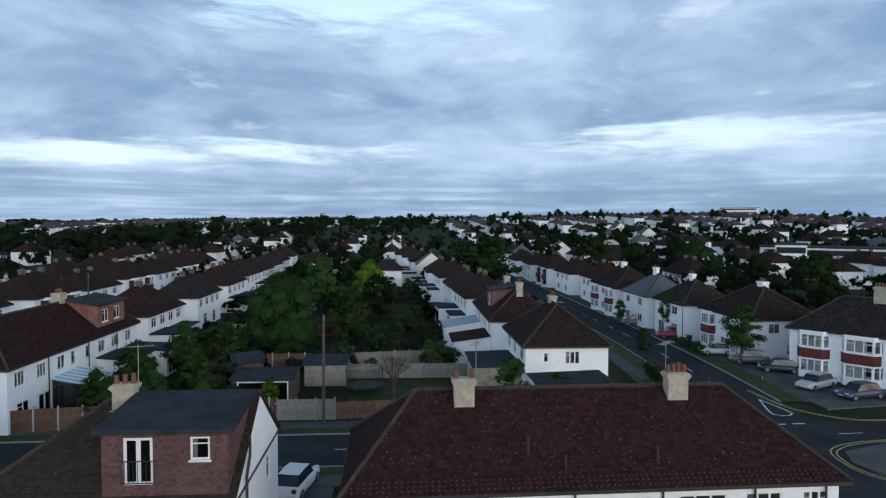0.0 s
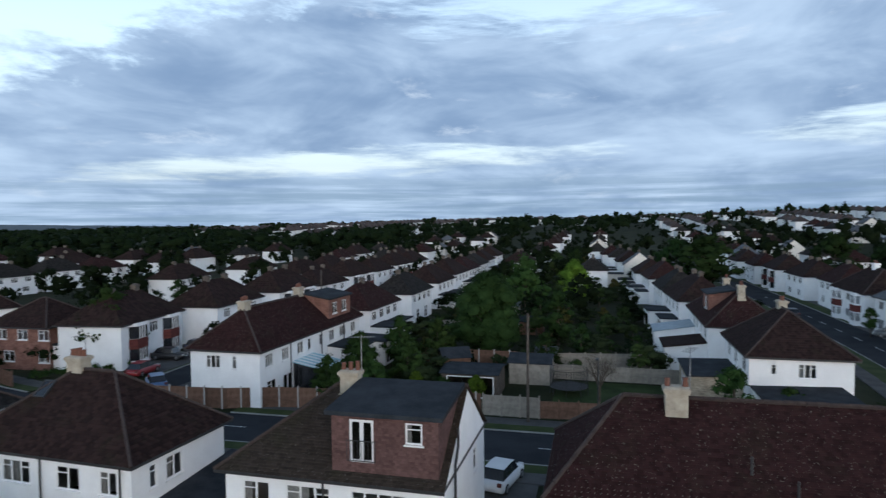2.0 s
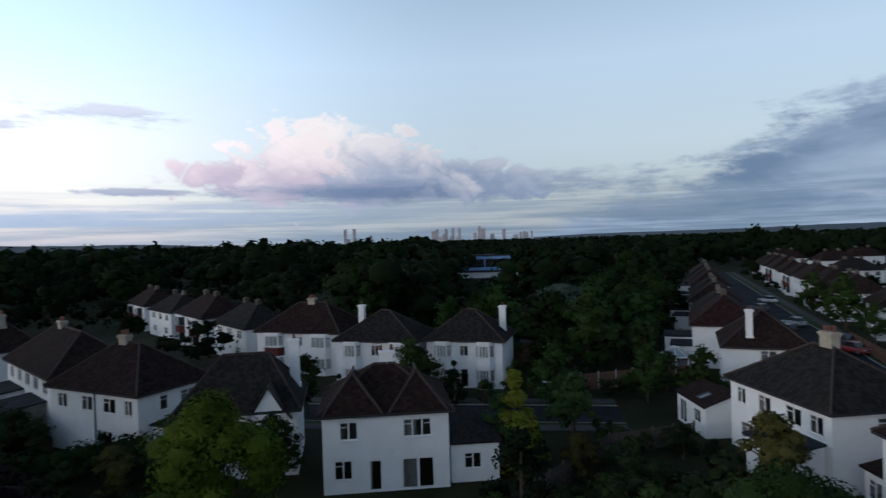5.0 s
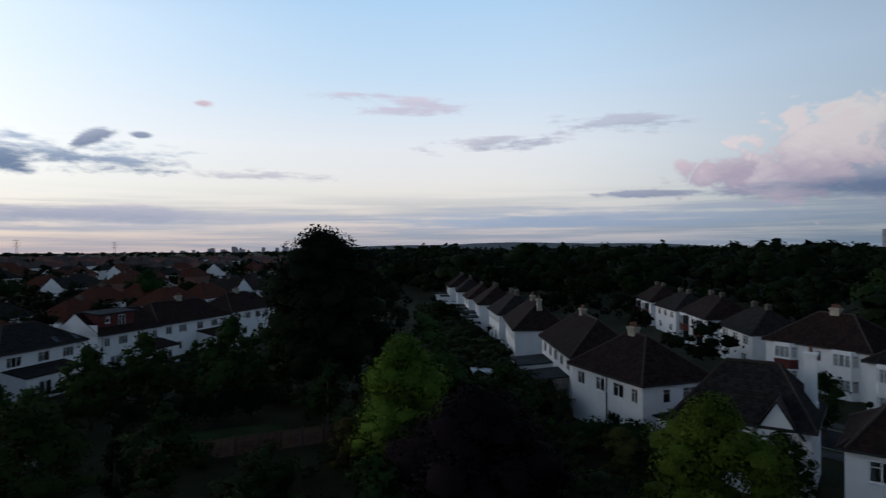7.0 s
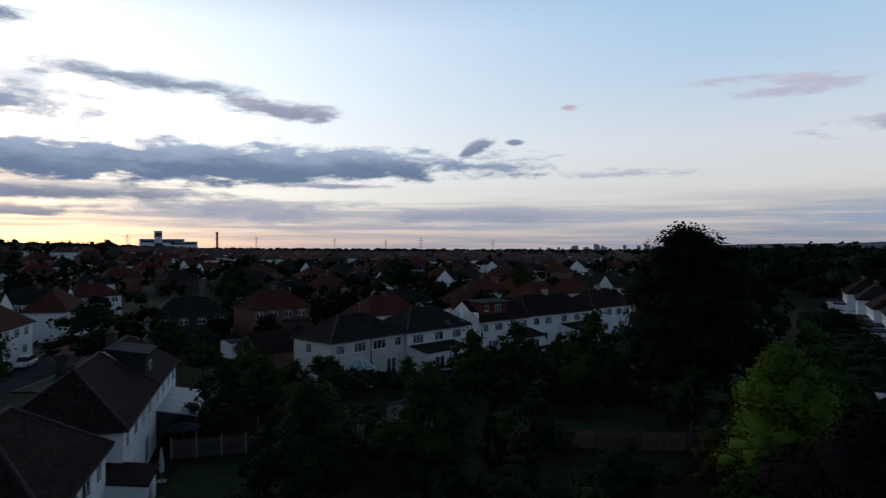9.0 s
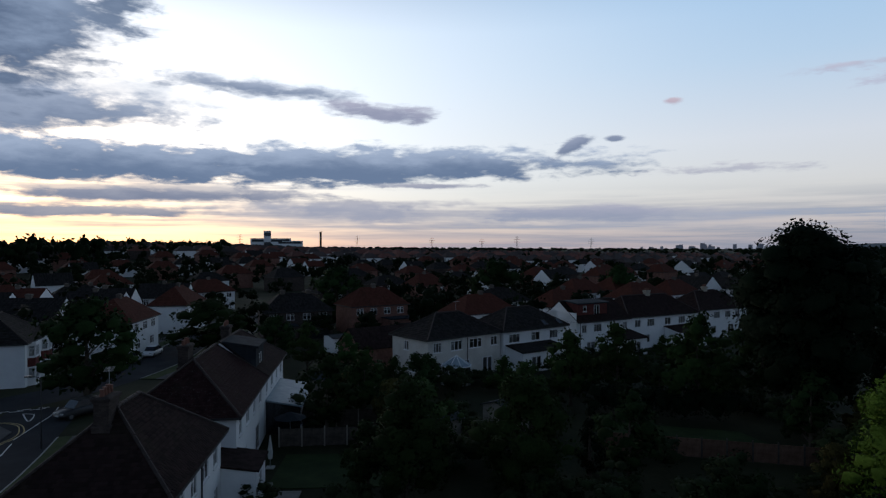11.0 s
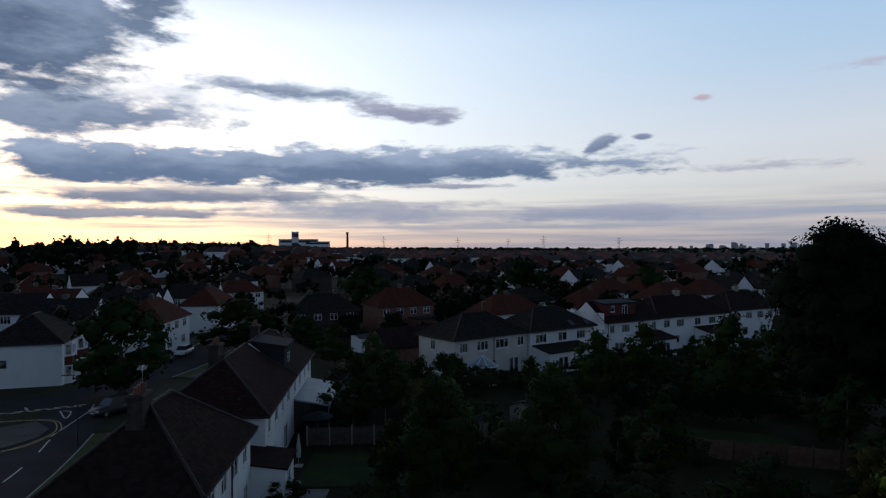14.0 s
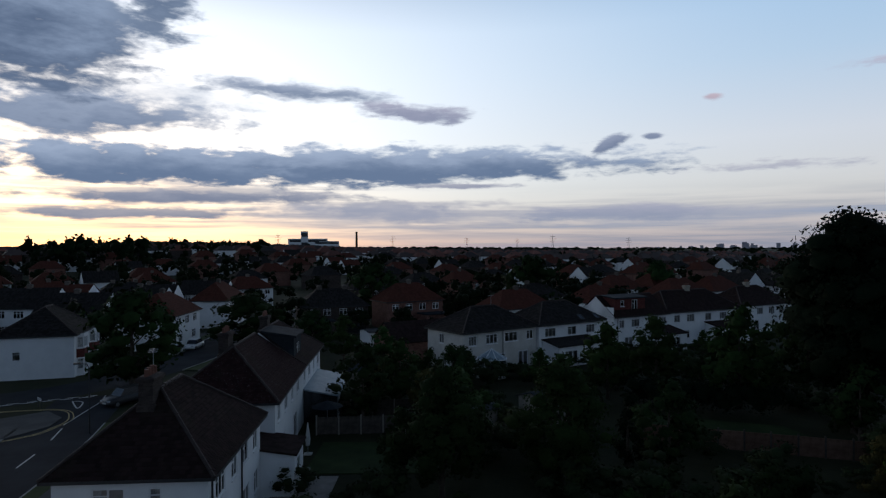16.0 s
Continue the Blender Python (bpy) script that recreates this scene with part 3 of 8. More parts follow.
def window(parent, p0, p1, rect, lights=2, near=False, curtain=None, frame_mat=None, door=False):
    a, b, c, d = rect
    m = side(p0, p1)
    frame_mat = frame_mat or M["upvc"]
    bm = bmesh.new()
    w, inner, half = (0.12, b - a, 0.09) if door else (0.085, b - a, 0.05)
    bar = c + (d - c) * 0.70
    holes = []
    for i in range(lights):
        u0, u1 = a + inner * i / lights + (w if i == 0 else half), a + inner * (i + 1) / lights - (w if i == lights - 1 else half)
        if door or (i % 2 and lights > 1):
            holes.append((u0, u1, c + w, d - w))
        else:
            holes += [(u0, u1, c + w, bar - 0.025), (u0, u1, bar + 0.025, d - w)]
    f0, f1 = m @ Vector((a, -0.03, 0)), m @ Vector((b, -0.03, 0))
    facade(bm, (f0.x, f0.y), (f1.x, f1.y), c, d, [(h0 - a, h1 - a, h2, h3) for h0, h1, h2, h3 in holes], 0.05)
    bmesh.ops.remove_doubles(bm, verts=bm.verts[:], dist=0.001)
    fr = part("door" if door else "window", bm, frame_mat, parent)
    bm = bmesh.new()
    quad(bm, *[m @ Vector(q) for q in ((a + w, -0.05, c + w), (b - w, -0.05, c + w), (b - w, -0.05, d - w), (a + w, -0.05, d - w))])
    pane = part("pane", bm, M["glass"], fr)
    pane.visible_shadow = False
    if not door:
        part("sill", boxes((a - 0.06, b + 0.06, -0.02, 0.07, c - 0.07, c - 0.002), m=m), frame_mat, fr)
    if curtain:
        bm = bmesh.new()
        k = 5
        for s0, s1 in ((a + 0.02, a + inner * curtain * 1.5),):
            pts = [(s0 + (s1 - s0) * i / k, -0.16 - 0.04 * (i % 2)) for i in range(k + 1)]
            for (ua, ya), (ub, yb) in zip(pts, pts[1:]):
                quad(bm, *[m @ Vector(q) for q in ((ua, ya, c), (ub, yb, c), (ub, yb, d), (ua, ya, d))])
        bmesh.ops.remove_doubles(bm, verts=bm.verts[:], dist=0.001)
        part("curtain", bm, M["blind"], fr)
    return fr


def slope(bm, uvl, e0, e1, r0, r1, gauge, lift=0.035, k=None):
    """One roof slope laid in courses, from the eave e0-e1 up to the ridge r0-r1. The courses lap like steps."""
    e0, e1, r0, r1 = map(Vector, (e0, e1, r0, r1))
    mid = (r0 + r1) / 2 - (e0 + e1) / 2
    along = (e1 - e0).normalized()
    up = mid - along * mid.dot(along)
    k = k or max(3, int(round(up.length / gauge)))
    under = (e0, e1)
    for i in range(k):
        a, b = i / k, (i + 1) / k
        j = Vector((0, 0, lift * (0.8 + 0.4 * ((i * 37) % 11) / 11)))
        lo0, lo1 = e0.lerp(r0, a) + j, e1.lerp(r1, a) + j
        hi0, hi1 = e0.lerp(r0, b) + Vector((0, 0, 0.004)), e1.lerp(r1, b) + Vector((0, 0, 0.004))
        pts = (lo0, lo1, hi1, hi0)
        tri = (hi1 - hi0).length < 1e-4
        f = bm.faces.new([bm.verts.new(p) for p in (pts[:3] if tri else pts)])
        f2 = quad(bm, under[0], under[1], lo1, lo0)
        under = (hi0, hi1)
        for face in (f, f2):
            for lp in face.loops:
                lp[uvl].uv = ((lp.vert.co - e0).dot(along) + 7.0, i + 0.5)


def ridge_caps(bm, a, b, r=0.11, step=0.42):
    a, b = Vector(a), Vector(b)
    k = max(1, int((b - a).length / step))
    for i in range(k):
        p, q = a.lerp(b, i / k), a.lerp(b, (i + 0.96) / k)
        o = Vector((0, 0, random.uniform(-0.012, 0.012)))
        tube(bm, [p + o, q + o], [r * 1.05, r * 0.95], 6)


def roof(parent, w, d, eave, ridge, hl, hr, mat, gauge=0.3, over=0.38, caps=True, base=None, front_eave=None):
    """A hipped or gabled roof with its ridge along x. hl, hr: how far the ridge stops short at each end; 0 is a gable."""
    W, Dp = w / 2, d / 2 + over
    x0, x1 = -W - (over if hl else 0.12), W + (over if hr else 0.12)
    r0, r1 = (-W + hl if hl else x0), (W - hr if hr else x1)
    drop = over * (ridge - eave) / (d / 2)
    ze = eave - drop * 0.0
    bm = bmesh.new()
    uvl = bm.loops.layers.uv.new("UVMap")
    R0, R1 = (r0, 0, ridge), (r1, 0, ridge)
    A, B, C, E = (x0, -Dp, ze), (x1, -Dp, ze), (x1, Dp, ze), (x0, Dp, ze)
    k = max(3, int(round(math.hypot(Dp, ridge - ze) / gauge)))
    slope(bm, uvl, A, B, R0, R1, gauge, k=k)
    slope(bm, uvl, C, E, R1, R0, gauge, k=k)
    if hl:
        slope(bm, uvl, E, A, R0, R0, gauge, k=k)
    if hr:
        slope(bm, uvl, B, C, R1, R1, gauge, k=k)
    bmesh.ops.remove_doubles(bm, verts=bm.verts[:], dist=0.0015)
    ob = part("roof", bm, mat, parent)
    # underside, so that the loft is closed
    bm = bmesh.new()
    quad(bm, (x0, -Dp, ze - 0.02), (x0, Dp, ze - 0.02), (x1, Dp, ze - 0.02), (x1, -Dp, ze - 0.02))
    f = 0.14
    box(bm, x0, x1, -Dp - 0.012, -Dp + 0.012, ze - f, ze + 0.01)
    box(bm, x0, x1, Dp - 0.012, Dp + 0.012, ze - f, ze + 0.01)
    if hl:
        box(bm, x0 - 0.012, x0 + 0.012, -Dp + 0.013, Dp - 0.013, ze - f, ze + 0.01)
    if hr:
        box(bm, x1 - 0.012, x1 + 0.012, -Dp + 0.013, Dp - 0.013, ze - f, ze + 0.01)
    part("gutter", bm, M["dark"], parent)
    if caps:
        bm = bmesh.new()
        ridge_caps(bm, (R0[0], 0, ridge + 0.03), (R1[0], 0, ridge + 0.03))
        if hl:
            ridge_caps(bm, (A[0], A[1], ze + 0.04), (R0[0], 0, ridge + 0.03), 0.09)
            ridge_caps(bm, (E[0], E[1], ze + 0.04), (R0[0], 0, ridge + 0.03), 0.09)
        if hr:
            ridge_caps(bm, (B[0], B[1], ze + 0.04), (R1[0], 0, ridge + 0.03), 0.09)
            ridge_caps(bm, (C[0], C[1], ze + 0.04), (R1[0], 0, ridge + 0.03), 0.09)
        part("ridge_tiles", bm, M["ridge"], parent)
    return ob


def chimney(parent, x, y, zb, zt, sx=0.95, sy=0.6, pots=3, mat=None):
    bm = bmesh.new()
    loft(bm, x, y, [(zb, sx / 2 + 0.08, sy / 2 + 0.08), (zb + 0.35, sx / 2 + 0.08, sy / 2 + 0.08), (zb + 0.36, sx / 2, sy / 2), (zt - 0.28, sx / 2, sy / 2), (zt - 0.275, sx / 2 + 0.05, sy / 2 + 0.05), (zt - 0.18, sx / 2 + 0.05, sy / 2 + 0.05), (zt - 0.175, sx / 2 + 0.1, sy / 2 + 0.1), (zt - 0.04, sx / 2 + 0.1, sy / 2 + 0.1), (zt + 0.04, sx / 2 - 0.02, sy / 2 - 0.02)])
    ob = part("chimney", bm, mat or M["stack"], parent)
    for i in range(pots):
        px = x + (i - (pots - 1) / 2) * sx * 0.8 / max(1, pots - 1) if pots > 1 else x
        h = 0.38 + 0.1 * ((i * 7) % 3) / 2
        bm = bmesh.new()
        tube(bm, [(px, y, zt + 0.03), (px, y, zt + h - 0.06), (px, y, zt + h - 0.05), (px, y, zt + h)], [0.13, 0.10, 0.125, 0.12], 8)
        part("chimney_pot", bm, M["pot"], ob)
    return ob


def house(label, cx, cy, rot, w, d, hl=3.0, hr=3.0, eave=5.2, ridge=8.5, wall="render", rf="roofa", rear=(), front=(), left=(), right=(),
          stacks=(), gauge=0.3, near=False, bays=(), z=0.0, group="", category="house", name="house", caps=True, over=0.38, curtains=0.25):
    """A house with its ridge along x; rear looks to -y. Openings: (middle, width, sill, head, lights) along each wall from its own left end."""
    th = thing(name, label, category, pose(cx, cy, z, 0, 0, rot), group)
    W, Dp = w / 2, d / 2
    walls = {"rear": ((-W, -Dp), (W, -Dp), rear), "right": ((W, -Dp), (W, Dp), right), "front": ((W, Dp), (-W, Dp), front), "left": ((-W, Dp), (-W, -Dp), left)}
    bm = bmesh.new()
    for p0, p1, ws in walls.values():
        rects = [(c - ww / 2, c + ww / 2, s, h) for c, ww, s, h, *_ in ws]
        facade(bm, p0, p1, -0.3, eave, rects)
    for flag, x in ((hl, -W), (hr, W)):
        if not flag:
            s = 1 if x > 0 else -1
            tri = [(x, -Dp * s, eave), (x, Dp * s, eave), (x, 0, ridge - 0.05)]
            bm.faces.new([bm.verts.new(p) for p in tri])
    part("wall", bm, M[wall], th)
    for p0, p1, ws in walls.values():
        for i, (c, ww, s, h, lights) in enumerate(ws):
            window(th, p0, p1, (c - ww / 2, c + ww / 2, s, h), lights, near, curtains * (0.7 + 0.6 * ((i * 5) % 3) / 2) if near and i % 3 != 2 else None, door=s < 0.3)
    roof(th, w, d, eave, ridge, hl, hr, M[rf], gauge, over, caps)
    for st in stacks:
        chimney(th, *st)
    for b in bays:
        bay(th, *b, Dp, eave, wall)
    return th


def bay(th, x, bw, panel, Dp, eave, wall):
    """A two-storey canted bay on the front wall, with a hung-tile panel between its windows."""
    dep, cant = 0.75, 0.5
    pts = [(x + bw / 2, Dp + 0.002), (x + bw / 2 - cant, Dp + dep), (x - bw / 2 + cant, Dp + dep), (x - bw / 2, Dp + 0.002)]
    bm, bmu, bmp = bmesh.new(), bmesh.new(), bmesh.new()
    holes = []
    for p0, p1 in zip(pts, pts[1:]):
        ln = (Vector(p1) - Vector(p0)).length
        rects = [(0.08, ln - 0.08, 0.8, 2.15), (0.08, ln - 0.08, 3.45, 4.8)]
        facade(bm, p0, p1, -0.3, 2.25, rects[:1])
        facade(bmu, p0, p1, 3.3, eave, rects[1:])
        facade(bmp, p0, p1, 2.25, 3.3)
        holes += [(p0, p1, r, ln) for r in rects]
    b = part("bay", bm, M[wall], th)
    part("upper_bay", bmu, M[wall], th)
    part("panel", bmp, M[panel], b)
    for p0, p1, r, ln in holes:
        window(th, p0, p1, r, 3 if ln > 1.2 else 1)


def lean_to(parent, name, x0, x1, y0, y1, hi, lo, wallmat, roofmat, wins=()):
    """A single-storey addition on the rear wall: its roof falls from hi (at y1) to lo (at y0)."""
    bm = bmesh.new()
    facade(bm, (x0, y0), (x1, y0), -0.2, lo, [(c - ww / 2, c + ww / 2, s, h) for c, ww, s, h, _ in wins])
    quad(bm, (x1, y0, -0.2), (x1, y1, -0.2), (x1, y1, hi), (x1, y0, lo))
    quad(bm, (x0, y1, -0.2), (x0, y0, -0.2), (x0, y0, lo), (x0, y1, hi))
    ob = part(name, bm, M[wallmat], parent)
    for c, ww, s, h, l in wins:
        window(parent, (x0, y0), (x1, y0), (c - ww / 2, c + ww / 2, s, h), l, door=s < 0.3)
    bm = bmesh.new()
    o = 0.2
    pts = [(x0 - o, y0 - o, lo + 0.02), (x1 + o, y0 - o, lo + 0.02), (x1 + o, y1, hi + 0.04), (x0 - o, y1, hi + 0.04)]
    low = [bm.verts.new(p) for p in pts]
    top = [bm.verts.new((p[0], p[1], p[2] + 0.12)) for p in pts]
    bm.faces.new(top)
    bm.faces.new(low[::-1])
    for i in range(4):
        bm.faces.new((low[i], low[(i + 1) % 4], top[(i + 1) % 4], top[i]))
    uvl = bm.loops.layers.uv.new("UVMap")
    for f in bm.faces:
        for lp in f.loops:
            lp[uvl].uv = (lp.vert.co.x + 20, lp.vert.co.y / 0.3 + 40)
    part("addition_roof", bm, M[roofmat], ob)
    return ob


# ---------------------------------------------------------------- trees
def unit(v):
    return v / np.maximum(np.linalg.norm(v, axis=-1, keepdims=True), 1e-9)


def ball():
    """A plain twenty-sided ball: its corners and triangles."""
    bm = bmesh.new()
    bmesh.ops.create_icosphere(bm, subdivisions=1, radius=1.0)
    bm.verts.ensure_lookup_table()
    pts, tris = np.array([v.co[:] for v in bm.verts]), np.array([[v.index for v in f.verts] for f in bm.faces])
    bm.free()
    return pts, tris


BALL, BALL_TRIS = ball()


def leafage(rs, centres, radii, n, size, flat=0.8, core=0.66, mid=None, shell=0.35):
    """Clumps of leaves: a rough dark heart in each, and n small leaves round it. Returns corners, their soft outward normals, triangles and quads."""
    c, r = np.asarray(centres, float), np.asarray(radii, float)
    k = len(c)
    mid = c.mean(axis=0) - (0, 0, 0.4 * np.ptp(c[:, 2])) if mid is None else np.asarray(mid, float)
    squash = np.array((1.0, 1.0, flat))
    hv = c[:, None, :] + BALL[None] * squash * (r * core)[:, None, None] * rs.uniform(0.72, 1.12, (k, 12, 1))
    hn = unit(unit(hv - mid) + BALL[None])
    ht = (BALL_TRIS[None] + (np.arange(k) * 12)[:, None, None]).reshape(-1, 3)
    v = unit(rs.normal(0, 1, (k, n, 3)) + (0, 0, 0.15))
    p = c[:, None, :] + v * squash * r[:, None, None] * (rs.random((k, n, 1)) ** shell * 0.5 + 0.56)
    soft = unit(unit(p - mid) * 0.9 + v * 0.6 + rs.normal(0, 0.30, (k, n, 3)))
    nr = unit(soft + rs.normal(0, 0.5, (k, n, 3)))
    nr *= np.where((nr * soft).sum(-1, keepdims=True) < 0, -1.0, 1.0)
    ax = unit(np.cross(nr, unit(rs.normal(0, 1, (k, n, 3)))))
    bx = np.cross(nr, ax)
    sz = size * rs.uniform(0.6, 1.35, (k, n, 1))
    q = np.stack((p + ax * sz, p + bx * sz * 0.62 + nr * sz * 0.12, p - ax * sz, p - bx * sz * 0.62 - nr * sz * 0.05), axis=2).reshape(-1, 3)
    qn = np.repeat(soft.reshape(-1, 3), 4, axis=0)
    quads = np.arange(len(q)).reshape(-1, 4) + k * 12
    return np.concatenate((hv.reshape(-1, 3), q)), np.concatenate((hn.reshape(-1, 3), qn)), ht, quads


def leafy_mesh(name, verts, normals, tris, quads, mat):
    me = bpy.data.meshes.new(name)
    me.vertices.add(len(verts))
    me.vertices.foreach_set("co", verts.astype(np.float32).ravel())
    me.loops.add(tris.size + quads.size)
    me.loops.foreach_set("vertex_index", np.concatenate((tris.ravel(), quads.ravel())).astype(np.int32))
    me.polygons.add(len(tris) + len(quads))
    me.polygons.foreach_set("loop_start", np.concatenate((np.arange(len(tris)) * 3, tris.size + np.arange(len(quads)) * 4)).astype(np.int32))
    me.update(calc_edges=True)
    me.polygons.foreach_set("use_smooth", np.ones(len(me.polygons), dtype=bool))
    me.normals_split_custom_set_from_vertices(normals.astype(np.float32))
    me.materials.append(mat)
    return me


def tree(label, height, width, mat, seed, lumps=40, per=110, leaf=0.16, base=0.28, shape="round", trunk_r=0.18, name="tree", lean=0.0, flat=0.75):
    """A tree at the origin: tapered trunk and limbs, and a crown of leaf clumps with gaps."""
    rng = random.Random(seed)
    th = thing(name, label, "tree")
    bmt = bmesh.new()
    z0 = height * base
    R = width / 2
    tip = Vector((lean, 0, height * 0.88))
    tube(bmt, [(0, 0, -0.3), (0, 0, z0 * 0.6), (lean * 0.3, 0, z0 + (height - z0) * 0.35), tip], [trunk_r * 1.35, trunk_r, trunk_r * 0.6, 0.03], 8)
    centres, radii = [], []
    for i in range(lumps):
        u = rng.random()
        if shape == "round":
            t = u ** 0.8
            prof = math.sin(math.pi * min(1, 0.16 + 0.84 * t)) ** 0.6 if t < 0.95 else 0.3
        elif shape == "cone":
            t = u ** 1.3
            prof = (1 - t) * 0.95 + 0.06
        elif shape == "pine":
            t = 0.1 + 0.9 * u
            prof = 1.0 - 0.55 * abs(t - 0.55) * 2 if t < 0.8 else 0.75 * (1.05 - t) / 0.25 + 0.12
        else:
            t = u
            prof = 1.0 - 0.35 * abs(t - 0.4)
        ang = rng.random() * math.tau
        k = rng.random() ** 0.45
        lr = R * (0.17 + 0.15 * rng.random()) * (1.0 if shape != "cone" else 0.55 + 0.5 * prof)
        rr = max(0.0, R * prof * k * rng.uniform(0.8, 1.08) - lr * 0.5)
        zz = z0 + lr * 0.5 + (height - z0 - lr * 0.9) * t
        c = Vector((math.cos(ang) * rr + lean * t, math.sin(ang) * rr, zz))
        centres.append(c[:])
        radii.append(lr)
        if i % 3 == 0:
            zs = max(z0 * 0.7, zz - rr * 0.8)
            s = Vector((lean * 0.3, 0, min(zs, height * 0.7)))
            tube(bmt, [s, s.lerp(c, 0.5) + Vector((0, 0, 0.12 * rr)), c], [trunk_r * 0.4, trunk_r * 0.25, 0.02], 5, cap=False)
    part("trunk", bmt, M["bark"], th, smooth=True)
    crown = new("crown", leafy_mesh("crown", *leafage(np.random.RandomState(seed), centres, radii, per, leaf, flat, mid=(lean * 0.5, 0, z0 + (height - z0) * 0.3)), mat))
    crown.parent = th
    return th


def at(az_deg, dist):
    a = radians(az_deg)
    return -math.sin(a) * dist, math.cos(a) * dist


def smooth(a, b, x):
    t = min(1.0, max(0.0, (x - a) / (b - a)))
    return t * t * (3 - 2 * t)


def land(x, y):
    """Height of the ground: level round the block, rising to low hills away from it."""
    r = math.hypot(x, y)
    a = math.degrees(math.atan2(-x, y)) % 360
    a = a - 360 if a > 280 else a
    h = 19.0 * smooth(190, 620, r) * math.exp(-((a + 22) / 26) ** 2)
    h += 13.0 * smooth(300, 800, r) * math.exp(-((a - 18) / 26) ** 2)
    h += 13.0 * smooth(170, 600, r) * math.exp(-((a - 206) / 17) ** 2)
    h += 4.0 * smooth(200, 600, r) * math.exp(-((a - 180) / 20) ** 2)
    return h


# ---------------------------------------------------------------- ground and roads
def ground_sheet():
    bm = bmesh.new()
    radii = [0.0, 8, 16, 25, 35, 46, 58, 72, 88, 106, 126, 150, 180, 215, 255, 300, 350, 410, 480, 560, 650, 760, 900, 1100, 1400, 1900, 2700, 4700]
    n = 120
    rings = []
    for r in radii[1:]:
        rings.append([bm.verts.new((r * math.sin(k * math.tau / n), r * math.cos(k * math.tau / n), land(r * math.sin(k * math.tau / n), r * math.cos(k * math.tau / n)))) for k in range(n)])
    mid = bm.verts.new((0, 0, 0))
    for k in range(n):
        bm.faces.new((mid, rings[0][(k + 1) % n], rings[0][k]))
        for a, b in zip(rings, rings[1:]):
            bm.faces.new((a[k], a[(k + 1) % n], b[(k + 1) % n], b[k]))
    return tagged(part("ground", bm, M["soil"], smooth=True), "dark green gardens and open ground at dusk", "ground", kind="structure")


ground_sheet()


def resample(pts, step=4.0):
    """A smooth line through the given points."""
    pts = [Vector(p) for p in pts]
    out = []
    for i in range(len(pts) - 1):
        p0, p1, p2, p3 = pts[max(i - 1, 0)], pts[i], pts[i + 1], pts[min(i + 2, len(pts) - 1)]
        k = max(2, int((p2 - p1).length / step))
        for j in range(k):
            t = j / k
            out.append(0.5 * ((2 * p1) + (p2 - p0) * t + (2 * p0 - 5 * p1 + 4 * p2 - p3) * t * t + (3 * p1 - p0 - 3 * p2 + p3) * t ** 3))
    return out + [pts[-1]]


def strip(bm, line, o0, o1, z0, z1=None):
    """A band along a line between two sideways offsets (left is positive); with z1, a raised one."""
    pts = []
    for i, p in enumerate(line):
        d = (line[min(i + 1, len(line) - 1)] - line[max(i - 1, 0)]).normalized()
        n = Vector((-d.y, d.x))
        pts.append((p + n * o1, p + n * o0, land(p.x, p.y)))
    top = z1 if z1 is not None else z0
    for (a, b, ga), (c, d, gc) in zip(pts, pts[1:]):
        quad(bm, (b.x, b.y, ga + top), (d.x, d.y, gc + top), (c.x, c.y, gc + top), (a.x, a.y, ga + top))
        if z1 is not None:
            quad(bm, (d.x, d.y, gc + z0), (d.x, d.y, gc + z1), (b.x, b.y, ga + z1), (b.x, b.y, ga + z0))
            quad(bm, (a.x, a.y, ga + z0), (a.x, a.y, ga + z1), (c.x, c.y, gc + z1), (c.x, c.y, gc + z0))


ROADS = []


def road(name, label, pts, width=6.5, verge=1.5, path=1.7, z=0.02, sides=(1, 1), cut=()):
    line = resample(pts)
    ROADS.append((line, width / 2 + verge + path))
    bm = bmesh.new()
    strip(bm, line, -width / 2, width / 2, z)
    tagged(part(name, bm, M["asphalt"]), label, "road", kind="structure")
    h = width / 2
    keep = [p for p in line if not any((p - Vector(c[:2])).length < c[2] for c in cut)]
    runs, cur = [], []
    for p in line:
        if p in keep:
            cur.append(p)
        elif cur:
            runs.append(cur)
            cur = []
    runs.append(cur)
    for run in runs:
        if len(run) < 2:
            continue
        for s, on in zip((1, -1), sides):
            if not on:
                continue
            for nm, a, b, mat, top in (("kerb", h, h + 0.14, "kerb", 0.12), ("verge", h + 0.14, h + verge, "grass", 0.11), ("pavement", h + verge, h + verge + path, "paving", 0.10)):
                if b - a < 0.05:
                    continue
                bm = bmesh.new()
                strip(bm, run, *((a, b) if s > 0 else (-b, -a)), -0.05, top)
                tagged(part(nm, bm, M[mat]), {"kerb": "grey kerb stones along the road", "verge": "worn grass verge between kerb and pavement", "pavement": "grey paved footway beside the road"}[nm], nm, kind="structure")


